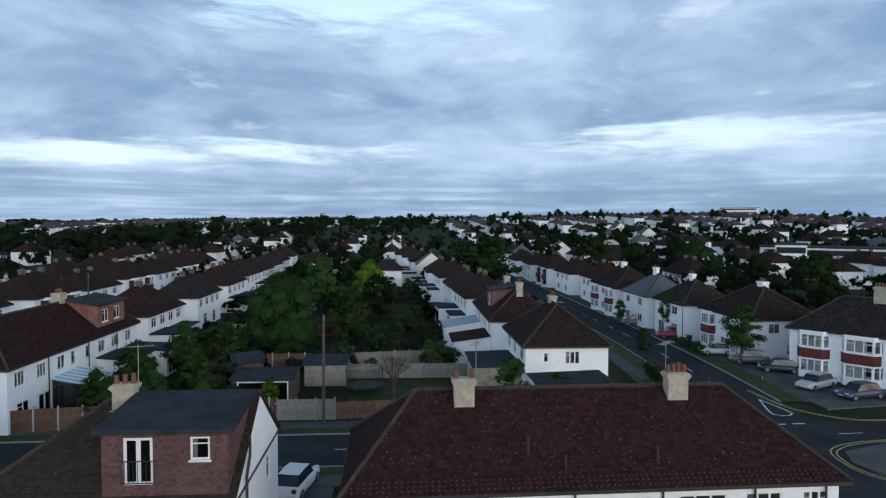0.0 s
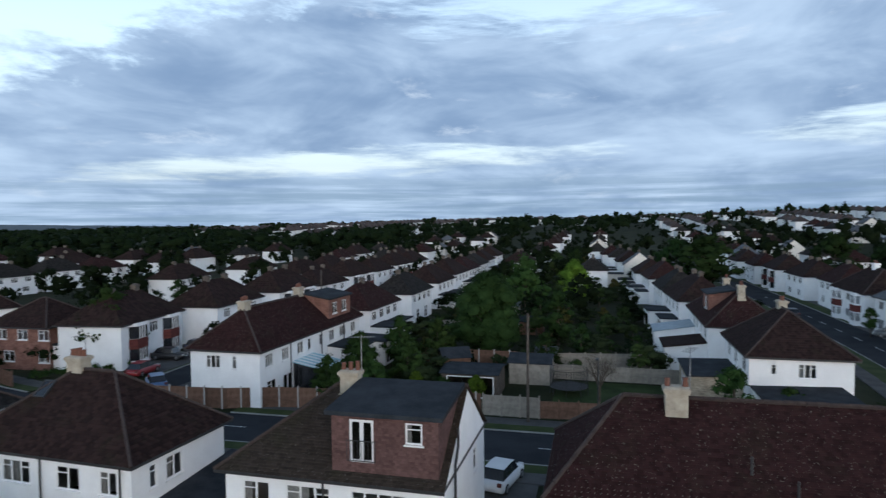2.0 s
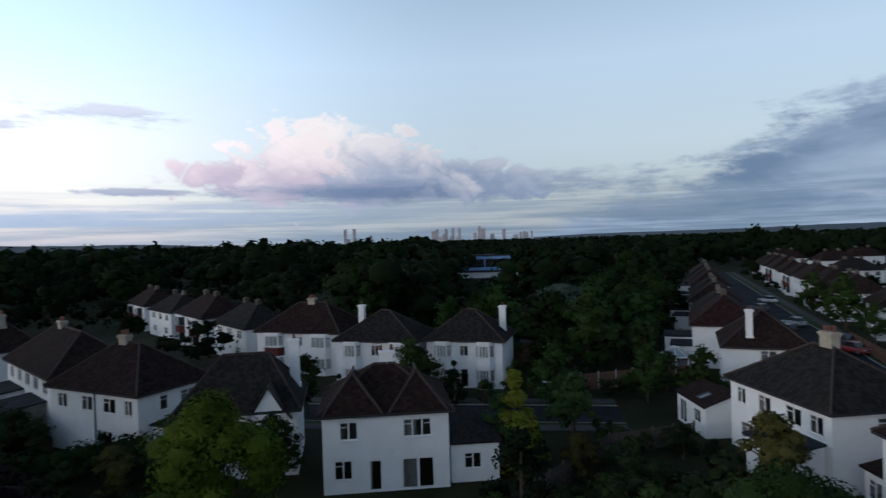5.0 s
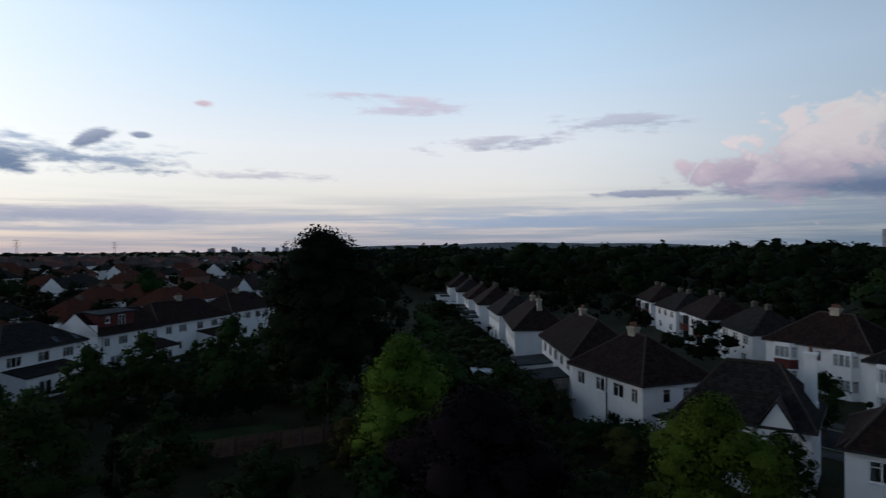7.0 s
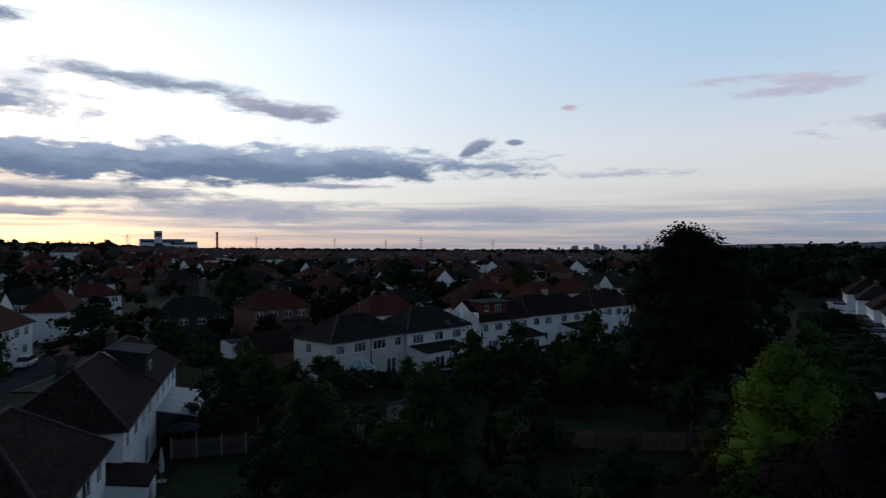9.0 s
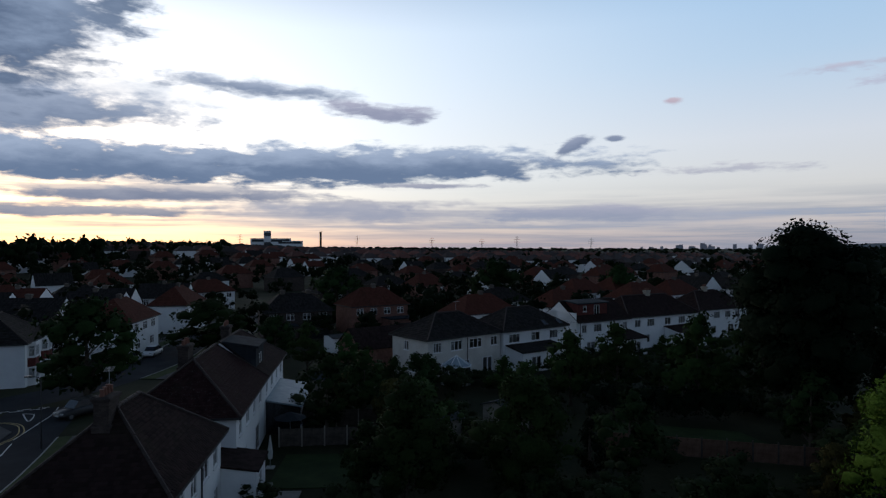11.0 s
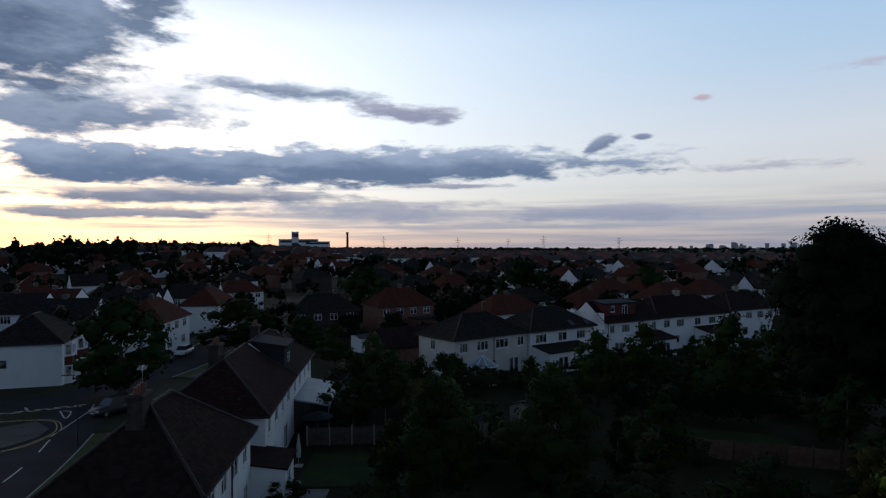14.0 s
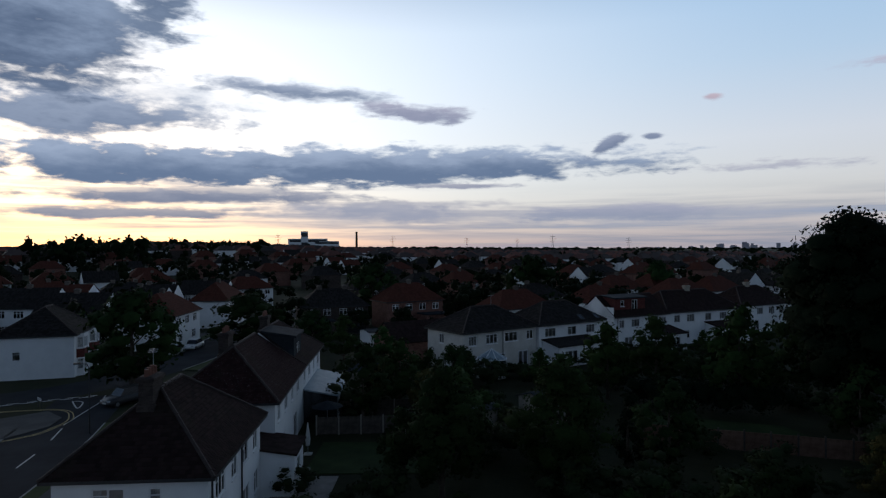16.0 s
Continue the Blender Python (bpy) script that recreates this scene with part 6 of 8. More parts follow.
for x, y, rot, far in HOMES:
    c, sn = math.cos(radians(rot)), math.sin(radians(rot))
    for _ in range(2 if far else 4):
        u, v = rng.uniform(-8.5, 8.5), rng.choice((-1, 1)) * rng.uniform(6.0, 12.0)
        h = rng.uniform(2.2, 4.4) if rng.random() < 0.85 else rng.uniform(5.0, 7.5)
        px, py = x + u * c - v * sn, y + u * sn + v * c
        if off_roads(px, py, 0.5) and free(px, py, -3.5):
            spots_g.append((px, py, h, h * rng.uniform(0.9, 1.5)))
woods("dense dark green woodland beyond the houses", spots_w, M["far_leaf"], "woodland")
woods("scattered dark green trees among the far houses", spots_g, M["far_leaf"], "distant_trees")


# hedges, beds and overgrown corners of the gardens
rng = random.Random(63)
beds = []
for x0, x1, y0, y1, n in ((-32, 2, 67, 150, 200), (-33, -19, 47, 66, 40), (-36, -8, 150, 230, 60), (-58, -26, 0, 18, 70), (-48, 10, -74, -20, 220), (-100, -60, -8, 28, 60), (-58, 2, -98, -74, 90), (-12, 30, -110, -70, 40), (42, 90, 70, 180, 90)):
    for _ in range(n):
        x, y = rng.uniform(x0, x1), rng.uniform(y0, y1)
        h = rng.uniform(0.8, 2.2) if rng.random() < 0.8 else rng.uniform(2.2, 3.8)
        b, r = bearing(x, y), math.hypot(x, y)
        if -31 < x < -15 and -60 < y < -46 or 84 < b < 99 and r < 43 or r < 22:
            continue
        if free(x, y, -0.5) and off_roads(x, y, 0.6):
            beds.append((x, y, h, h * rng.uniform(1.1, 2.0)))
for i in range(110):
    # the overgrown ends of the gardens behind the western houses
    t, o = i / 110, rng.uniform(-0.5, 8.0)
    x, y = -47.5 - 62.0 * t + 0.743 * o, -34.0 - 77.0 * t - 0.669 * o
    h = rng.uniform(2.2, 3.8)
    beds.append((x, y, h, h * rng.uniform(1.2, 1.8)))
woods("mixed green shrubs and beds filling the back gardens", beds, M["bed"], "garden_shrubs")


# ---------------------------------------------------------------- additions to the houses
def dormer(parent, x0, x1, y0, y1, zb, zt, zr, wallmat, roofmat, wins=(), over=0.25, rail=None):
    """A flat-roofed dormer on the rear slope: its face at y0, running back to y1; the roof rises from zt to zr."""
    bm = bmesh.new()
    facade(bm, (x0, y0), (x1, y0), zb, zt, [(c - w / 2, c + w / 2, s, h) for c, w, s, h, _ in wins])
    for x, f in ((x0, 1), (x1, -1)):
        pts = [(x, y0, zb), (x, y0, zt), (x, y1, zr), (x, y1, zb)]
        bm.faces.new([bm.verts.new(p) for p in (pts if f > 0 else pts[::-1])])
    ob = part("dormer", bm, M[wallmat], parent)
    for c, w, s, h, l in wins:
        window(parent, (x0, y0), (x1, y0), (c - w / 2, c + w / 2, s, h), l, curtain=0.2 if h - s < 1.8 else None, door=h - s > 1.8)
    bm = bmesh.new()
    pts = [(x0 - over, y0 - over, zt), (x1 + over, y0 - over, zt), (x1 + over, y1, zr), (x0 - over, y1, zr)]
    lo, hi = [bm.verts.new((a, b, c + 0.01)) for a, b, c in pts], [bm.verts.new((a, b, c + 0.2)) for a, b, c in pts]
    bm.faces.new(hi)
    bm.faces.new(lo[::-1])
    for i in range(4):
        bm.faces.new((lo[i], lo[(i + 1) % 4], hi[(i + 1) % 4], hi[i]))
    part("dormer_roof", bm, M[roofmat], ob)
    if rail:
        m = side((x0, y0), (x1, y0))
        a, b, z0, z1 = rail
        for z in (z0, z1):
            part("rail", boxes((a, b, 0.06, 0.09, z, z + 0.035), m=m), M["dark"], ob)
        for i in range(9):
            u = a + (b - a) * i / 8
            part("baluster", boxes((u - 0.01, u + 0.01, 0.065, 0.085, z0 + 0.036, z1 - 0.001), m=m), M["dark"], ob)
    return ob


dormer(n0, 0.1, 5.05, -4.42, -0.2, 5.26, 8.08, 8.5, "dormer", "felt", [(1.42, 1.15, 5.98, 7.9, 2), (3.85, 0.78, 6.95, 7.9, 1)], rail=(0.75, 2.1, 6.05, 6.95))
dormer(l1, 3.6, 9.6, -3.2, -0.2, 5.4, 8.0, 8.6, "brick", "felt", [(1.6, 1.3, 6.3, 7.6, 2), (4.2, 1.3, 6.3, 7.6, 2)])
dormer(g2, -4.6, 1.6, -2.9, -0.1, 5.6, 7.75, 8.05, "hung", "felt", [(1.5, 0.75, 6.6, 7.5, 1), (4.0, 1.2, 5.75, 7.55, 2)])
dormer(f2, -5.8, -2.0, -3.0, -0.2, 5.4, 7.7, 8.2, "felt", "felt", [(2.2, 1.6, 5.7, 7.0, 2)])
dormer(house_rb, -1.5, 3.0, -3.0, -0.2, 5.5, 8.0, 8.5, "brick", "felt", [(2.2, 1.6, 6.2, 7.6, 2)])


def pipe(parent, x, y, z0, z1, r=0.05):
    bm = bmesh.new()
    tube(bm, [(x, y, z0), (x, y, z1 - 0.3), (x, y + 0.0, z1)], [r, r, r], 6)
    part("drainpipe", bm, M["dark"], parent)


for th, spots in ((n1, ((-9.6, -4.08), (-1.2, -4.08), (2.7, -4.08), (6.9, -4.08), (10.2, -4.08))), (n0, ((-0.3, -4.6),)), (w1, ((0.0, -3.6), (5.0, -3.6))), (f0, ((0.4, -3.6), (-4.9, -3.6))), (l1, ((-6.0, -3.7), (0.8, -3.7), (6.6, -3.7))), (e1, ((0.4, -3.6),)), (g0, ((0.2, -3.8),)), (g2, ((-5.0, -3.9),))):
    for x, y in spots:
        pipe(th, x, y, 0.1, 5.15)
# the dark boiler flue and pipe run on the dormered house's gable
bm = bmesh.new()
tube(bm, [(5.42, -2.9, 0.3), (5.42, -2.9, 5.6), (5.42, -2.3, 6.3), (5.42, -2.3, 7.1)], [0.07] * 4, 6)
tube(bm, [(5.42, -2.9, 4.2), (5.42, -3.5, 3.7)], [0.06] * 2, 6)
part("drainpipe", bm, M["dark"], n0)
# vent stubs and a spare tile on the terrace roof
for x, y, z in ((-3.0, -2.9, 6.3), (2.75, -3.35, 5.9), (-1.5, -3.6, 5.7)):
    bm = bmesh.new()
    tube(bm, [(x, y, z - 0.3), (x, y, z + 0.75)], [0.06, 0.055], 8)
    part("vent_pipe", bm, M["dark"], n1)
# aerials
def aerial(parent, x, y, z, h=1.6, turn=0.3):
    bm = bmesh.new()
    tube(bm, [(x, y, z), (x, y, z + h)], [0.022, 0.02], 5)
    c, s = math.cos(turn), math.sin(turn)
    tube(bm, [(x - c * 0.7, y - s * 0.7, z + h - 0.1), (x + c * 0.7, y + s * 0.7, z + h - 0.1)], [0.014, 0.014], 4)
    for k in range(-4, 5):
        px, py = x + c * 0.16 * k, y + s * 0.16 * k
        tube(bm, [(px + s * 0.22, py - c * 0.22, z + h - 0.1), (px - s * 0.22, py + c * 0.22, z + h - 0.1)], [0.008, 0.008], 4)
    part("aerial", bm, M["steel"], parent)


aerial(n0, -0.05, -0.4, 8.6, 2.3)
aerial(n1, -5.0, -0.4, 9.0, 1.9, 1.2)
aerial(n1, 4.4, -0.4, 9.4, 1.4, 0.8)
aerial(w1, -0.9, 0.2, 9.0, 1.5)
aerial(f0, -1.4, 0.4, 8.9, 1.6)
aerial(g0, 1.5, 0.0, 7.7, 1.6)

# roof window of the pair beside it
def rooflight(parent, x, s, d, eave, ridge, w=0.8, h=1.1, over=0.38):
    """A roof window on the rear slope, s of the way up."""
    y = -(d / 2 + over) * (1 - s)
    z = eave + (ridge - eave) * s
    a = math.atan2(ridge - eave, d / 2 + over)
    m = Matrix.Translation((x, y, z)) @ Matrix.Rotation(a, 4, "X")
    bm = bmesh.new()
    for b in ((-w / 2, w / 2, -h / 2, -h / 2 + 0.08), (-w / 2, w / 2, h / 2 - 0.08, h / 2), (-w / 2, -w / 2 + 0.08, -h / 2 + 0.08, h / 2 - 0.08), (w / 2 - 0.08, w / 2, -h / 2 + 0.08, h / 2 - 0.08)):
        box(bm, *b, 0.02, 0.12, m)
    ob = part("roof_window", bm, M["dark"], parent)
    bm = bmesh.new()
    box(bm, -w / 2 + 0.08, w / 2 - 0.08, -h / 2 + 0.08, h / 2 - 0.08, 0.02, 0.085, m)
    part("pane", bm, M["carglass"], ob)


rooflight(w1, -2.4, 0.72, 7.0, 5.2, 8.6)
for x in (2.0, 5.0):
    rooflight(g1, x, 0.2, 7.4, 5.2, 7.9)

# single-storey additions
lean_to(w1, "side_garage", 5.75, 8.6, -3.0, 4.2, 3.1, 2.6, "render", "felt", [(1.4, 1.5, 0.1, 2.1, 2)])
lean_to(w1, "rear_addition", -7.6, -5.75, -3.2, 0.5, 3.4, 2.5, "render", "roofa", [(0.9, 1.2, 0.9, 2.1, 2)])
sun_room = lean_to(l1, "lean_to_conservatory", -5.4, -1.2, -7.2, -3.62, 2.9, 2.2, "carglass", "polyblue", [(1.9, 3.2, 0.5, 2.1, 4)])
for i in range(6):
    x = -5.55 + i * 0.9
    part("glazing_bar", boxes((x - 0.04, x + 0.04, -7.4, -3.62, -0.02, 0.06), m=Matrix(((1, 0, 0, 0), (0, 1, 0, 0), (0, 0.196, 1, 3.77), (0, 0, 0, 1)))), M["upvc"], sun_room)
lean_to(l1, "rear_addition", 2.4, 6.6, -7.2, -3.62, 3.0, 2.75, "render", "felt", [(1.5, 1.8, 0.1, 2.1, 2)])
lean_to(l1, "rear_addition", 7.2, 11.2, -8.6, -3.62, 2.9, 2.75, "render", "felt", [(1.5, 1.8, 0.1, 2.1, 2)])
lean_to(house_ra, "side_garage", 5.4, 10.2, -3.6, 3.0, 2.8, 2.6, "render", "felt", [(1.4, 1.0, 0.1, 2.1, 1)])
lean_to(house_ra, "rear_addition", -3.6, 3.4, -8.4, -3.92, 2.9, 2.8, "brickpale", "felt", [(3.2, 2.8, 0.1, 2.2, 3)])
lean_to(house_rb, "rear_addition", -7.6, -2.4, -8.6, -3.82, 3.4, 2.6, "render", "polyglass", [(2.6, 4.2, 0.7, 2.3, 6)])
lean_to(house_rb, "rear_addition", 2.4, 7.8, -8.2, -3.82, 3.2, 2.6, "render", "roofa", [(2.6, 2.2, 0.1, 2.2, 3)])
lean_to(e1, "side_garage", 5.4, 8.0, -2.4, 3.4, 2.9, 2.6, "render", "felt", [(1.2, 0.9, 0.2, 2.1, 1)])
lean_to(e2, "rear_addition", -7.0, -1.5, -7.6, -3.72, 2.9, 2.6, "render", "felt", [(2.5, 1.8, 0.2, 2.1, 2)])
lean_to(e2, "rear_addition", 1.5, 6.5, -7.2, -3.72, 2.9, 2.6, "greywood", "felt", [(2.5, 1.8, 0.2, 2.1, 2)])
lean_to(g1, "rear_addition", -5.6, 2.6, -6.9, -3.72, 3.2, 2.6, "render", "roofc", [(2.5, 1.8, 0.2, 2.1, 2), (6.5, 2.2, 0.2, 2.1, 3)])
lean_to(g2, "rear_addition", 0.8, 5.6, -7.4, -3.82, 3.3, 2.5, "render", "roofa", [(2.5, 1.8, 0.2, 2.1, 2)])
lean_to(g3, "rear_addition", 0.0, 6.6, -7.0, -3.82, 3.2, 2.5, "render", "roofa", [(2.5, 1.8, 0.2, 2.1, 2)])
lean_to(f0, "rear_addition", 5.2, 8.6, -5.6, 0.2, 3.5, 2.6, "render", "roofa", [(1.6, 1.2, 0.9, 2.1, 2)])
for x0, x1 in ((-5.2, -1.0), (-0.6, 3.8)):
    lean_to(f2, "lean_to_conservatory", x0, x1, -6.7, -3.72, 2.9, 2.3, "carglass", "polyglass", [(1.9, 3.2, 0.5, 2.1, 4)])
lean_to(s1, "side_garage", 4.3, 7.6, -3.0, 3.4, 3.0, 2.6, "render", "roofc", [(1.5, 1.2, 0.9, 2.0, 2)])
lean_to(w2, "rear_addition", 0.4, 4.6, -6.2, -3.72, 3.0, 2.6, "render", "felt", [(2.0, 1.8, 0.2, 2.1, 2)])

# twin rear hips of the white house: two small hipped slopes standing on the rear roof
for x in (-2.15, 2.15):
    bm = bmesh.new()
    uvl = bm.loops.layers.uv.new("UVMap")
    z0, z1 = 5.22, 7.55
    A, B, R, E0, E1 = (x - 1.95, -4.02, z0), (x + 1.95, -4.02, z0), (x, -2.1, z1), (x, 0.0, z1), (x, 0.0, z1)
    slope(bm, uvl, A, B, R, R, 0.24)
    slope(bm, uvl, B, (x + 1.95, 0.0, z0), R, E0, 0.24)
    slope(bm, uvl, (x - 1.95, 0.0, z0), A, E1, R, 0.24)
    hip = part("rear_hip_roof", bm, M["roofa"], s1)
    bm = bmesh.new()
    for p, q in ((A, R), (B, R), (R, E0)):
        tube(bm, [Vector(p) + Vector((0, 0, 0.06)), Vector(q) + Vector((0, 0, 0.06))], [0.1, 0.1], 6)
    part("ridge_tiles", bm, M["ridge"], hip)
# small front-facing gable of the catslide house
bm = bmesh.new()
bm.faces.new([bm.verts.new(p) for p in ((0.9, -3.95, 4.2), (3.5, -3.95, 4.2), (2.2, -3.95, 6.3))])
part("gable", bm, M["render"], s3)
bm = bmesh.new()
for a, b in (((0.6, 4.1), (2.2, 6.5)), ((2.2, 6.5), (3.8, 4.1))):
    quad(bm, (a[0], -4.2, a[1]), (b[0], -4.2, b[1]), (b[0], -0.6, b[1]), (a[0], -0.6, a[1]))
part("gable_roof", bm, M["ridge"], s3)


def conservatory(label, x, y, rot, r=2.0, glass="polyglass", h=2.2, peak=3.3):
    """A white-framed octagon-ended garden room with a glazed roof."""
    th = thing("conservatory", label, "conservatory", pose(x, y, 0, 0, 0, rot))
    pts = [(math.cos(k * math.tau / 8 + math.tau / 16) * r, math.sin(k * math.tau / 8 + math.tau / 16) * r) for k in range(8)]
    bm = bmesh.new()
    prism(bm, pts, 0, 0.6)
    part("base_wall", bm, M["render"], th)
    bm, bg = bmesh.new(), bmesh.new()
    for p, q in zip(pts, pts[1:] + pts[:1]):
        tube(bm, [(*p, 0.6), (*p, h)], [0.06, 0.06], 5)
        tube(bm, [(*p, h), (*q, h)], [0.07, 0.07], 5)
        tube(bm, [(*p, h), (0, 0, peak)], [0.05, 0.05], 5)
        quad(bg, (*p, 0.6), (*q, 0.6), (*q, h), (*p, h))
    part("frame", bm, M["upvc"], th)
    part("glazing", bg, M["glass"], th)
    bm = bmesh.new()
    for p, q in zip(pts, pts[1:] + pts[:1]):
        bm.faces.new([bm.verts.new(v) for v in ((*p, h + 0.02), (*q, h + 0.02), (0, 0, peak))])
    part("roof_panes", bm, M[glass], th)
    note(x, y, r)
    return th


conservatory("white conservatory with a ribbed glazed roof on a house rear", -5.3, -75.2, 37, 1.9, peak=3.4)
conservatory("glass conservatory beside a white house", -73.2, 24.2, 10, 1.9)


def box_building(name, label, category, x, y, rot, w, d, h, wall, rf, pitch=0.9, wins=(), door=None):
    """A small building with a double-pitch roof, ridge along x."""
    th = thing(name, label, category, pose(x, y, 0, 0, 0, rot))
    W, D2 = w / 2, d / 2
    bm = bmesh.new()
    facade(bm, (-W, -D2), (W, -D2), -0.1, h, [(c - q / 2, c + q / 2, s, t) for c, q, s, t, _ in wins])
    facade(bm, (W, -D2), (W, D2), -0.1, h)
    facade(bm, (W, D2), (-W, D2), -0.1, h)
    facade(bm, (-W, D2), (-W, -D2), -0.1, h)
    for s in (-1, 1):
        bm.faces.new([bm.verts.new(p) for p in ((s * W, -D2 * s, h), (s * W, D2 * s, h), (s * W, 0, h + pitch))])
    part("wall", bm, M[wall], th)
    for c, q, s, t, l in wins:
        window(th, (-W, -D2), (W, -D2), (c - q / 2, c + q / 2, s, t), l, door=s < 0.3)
    bm = bmesh.new()
    o = 0.2
    zl = h - o * pitch / D2
    for s in (-1, 1):
        pts = [(-W - o, s * (D2 + o), zl), (W + o, s * (D2 + o), zl), (W + o, 0, h + pitch), (-W - o, 0, h + pitch)]
        lo, hi = [bm.verts.new(p) for p in pts], [bm.verts.new((p[0], p[1], p[2] + 0.08)) for p in pts]
        bm.faces.new(hi)
        bm.faces.new(lo)
        for i in range(4):
            bm.faces.new((lo[i], lo[(i + 1) % 4], hi[(i + 1) % 4], hi[i]))
    uvl = bm.loops.layers.uv.new("UVMap")
    for f in bm.faces:
        for lp in f.loops:
            lp[uvl].uv = (lp.vert.co.x + 20, lp.vert.co.y / 0.3 + 40)
    part("roof", bm, M[rf], th)
    note(x, y, max(w, d) * 0.6)
    return th


annexe = box_building("annexe", "white rendered garden annexe with a brown roof and skylight", "annexe", -52.8, 21.0, 3, 5.6, 4.6, 2.5, "render", "roofa", 0.9, [(1.2, 1.4, 0.1, 2.1, 2), (4.0, 1.2, 0.9, 2.0, 2)])
rooflight(annexe, 0.8, 0.42, 4.6, 2.5, 3.4, 0.9, 1.1, 0.2)
box_building("garage", "open-fronted garage with a dark ribbed roof", "garage", -16.6, 58.4, 4, 5.4, 4.6, 2.3, "oldwood", "felt", 0.3, [(2.8, 4.6, 0.0, 2.1, 1)])
box_building("shed", "wooden shed with a blue-grey felt roof", "shed", -12.0, 64.6, 4, 4.2, 4.0, 2.2, "greywood", "felt", 0.6)
box_building("shed", "small pale shed with a brown door", "shed", -11.4, 70.6, 4, 2.2, 2.0, 1.9, "greywood", "roofe", 0.5, [(1.1, 0.9, 0.05, 1.8, 1)])
box_building("shed", "dark pitched-roof garden shed", "shed", -20.8, 65.4, 30, 3.0, 2.6, 2.0, "wood", "felt", 0.8)
box_building("shed", "small wooden shed in the back garden", "shed", -17.0, 92.0, 4, 3.4, 2.6, 2.0, "wood", "felt", 0.6)
box_building("shed", "grey wooden garden store", "shed", -24.0, 108.0, 4, 3.6, 2.8, 2.0, "greywood", "roofe", 0.6)
box_building("shed", "pale roofed garage behind the gardens", "shed", -53.6, -48.6, 48, 5.2, 3.0, 2.3, "render", "pale", 0.25)
box_building("shed", "dark felted shed by the garden wall", "shed", 9.2, -70.5, 2, 3.6, 3.0, 2.0, "greywood", "felt", 0.5)
box_building("shed", "grey-roofed garden building among trees", "shed", -9.5, -57.0, 40, 5.4, 3.2, 2.2, "greywood", "felt", 0.5)
box_building("shed", "grey-roofed garden building under trees", "shed", -1.5, -52.5, 35, 4.4, 3.0, 2.1, "greywood", "roofe", 0.5)
box_building("shed", "blue-roofed summer house in the gardens", "shed", -84.0, 8.0, 10, 3.6, 2.6, 2.2, "wood", "roofe", 0.5)

box_building("bungalow", "low dark-roofed brick bungalow among trees", "bungalow", 4.5, -90.0, 30, 10.0, 7.5, 2.7, "brick", "roofa", 2.4, [(2.5, 1.6, 0.9, 2.1, 3), (7.0, 1.6, 0.9, 2.1, 3)])
box_building("outbuilding", "pale flat outbuilding behind the cars", "outbuilding", 10.5, -100.0, 30, 6.0, 4.0, 2.4, "render", "felt", 0.3)

# ---------------------------------------------------------------- fences, walls, hedges
def fence(name, label, pts, h=1.8, mat="wood", postmat="post", pitch=1.83, cap=True):
    """Panels between posts along a line; every panel and post is a part."""
    th = thing(name, label, "fence")
    pm = qm = None
    for a, b in zip(pts, pts[1:]):
        a, b = Vector(a), Vector(b)
        n = max(1, round((b - a).length / pitch))
        t = (b - a).normalized()
        step = (b - a).length / n
        ang = math.atan2(t.y, t.x)
        if pm is None:
            bm = boxes((-0.06, 0.06, -0.06, 0.06, 0, h + 0.12), (-0.045, 0.045, -0.045, 0.045, h + 0.12, h + 0.17))
            pm = part("post", bm, M[postmat], th)
            k, line = 18, []
            bm = bmesh.new()
            for i in range(k + 1):
                o = 0.012 * (i % 2)
                line += [(0.065 + (step - 0.13) * i / k - 0.004, -0.02 + o), (0.065 + (step - 0.13) * i / k + 0.004, -0.008 - o)]
            prism(bm, line + [(step - 0.061, 0.03), (0.061, 0.03)], 0.05, h)
            qm = part("panel", bm, M[mat], th)
            first = True
        for i in range(n + 1):
            p = a + t * step * i
            m = pose(p.x, p.y, land(p.x, p.y), 0, 0, math.degrees(ang))
            if first:
                pm.matrix_basis = m
            else:
                o = new("post", pm.data)
                o.parent, o.matrix_basis = th, m
            if i < n:
                if first:
                    qm.matrix_basis = m
                else:
                    o = new("panel", qm.data)
                    o.parent, o.matrix_basis = th, m
            first = False
    return th


fence("fence", "brown panel fence with concrete posts along the pavement", [(-46.5, 44.9), (-42.0, 45.7), (-36.8, 46.4), (-32.0, 48.2), (-14.4, 51.3)], 1.9)
fence("fence", "pale weathered gate boards across a drive", [(-13.8, 51.4), (-9.0, 51.7)], 1.8, "greywood", "greywood", 1.6)
fence("fence", "dark brown garden fence with posts", [(-9.0, 51.8), (-4.2, 52.5), (3.5, 53.4)], 1.5, "wood", "wood")
fence("fence", "weathered garden fence panels", [(-9.8, 65.6), (1.8, 66.2), (6.2, 66.0)], 1.6, "greywood", "greywood")
fence("fence", "weathered garden fence across the gardens", [(-10.6, 71.2), (2.8, 74.2)], 1.6, "greywood", "greywood")
fence("fence", "brown fence between back gardens", [(-32, 69.5), (-12, 70.5)], 1.7)
fence("fence", "brown fence between back gardens", [(-12.5, 70.5), (-13.8, 110)], 1.7, "wood", "wood", 2.4)
fence("fence", "weathered grey fence at a garden end", [(-33, 90.5), (-16, 92.5)], 1.7, "greywood", "greywood", 2.4)
fence("fence", "brown boundary fence beside the western gardens", [(-66.0, 12.0), (-67.9, 18.0), (-69.4, 24.6)], 1.8)
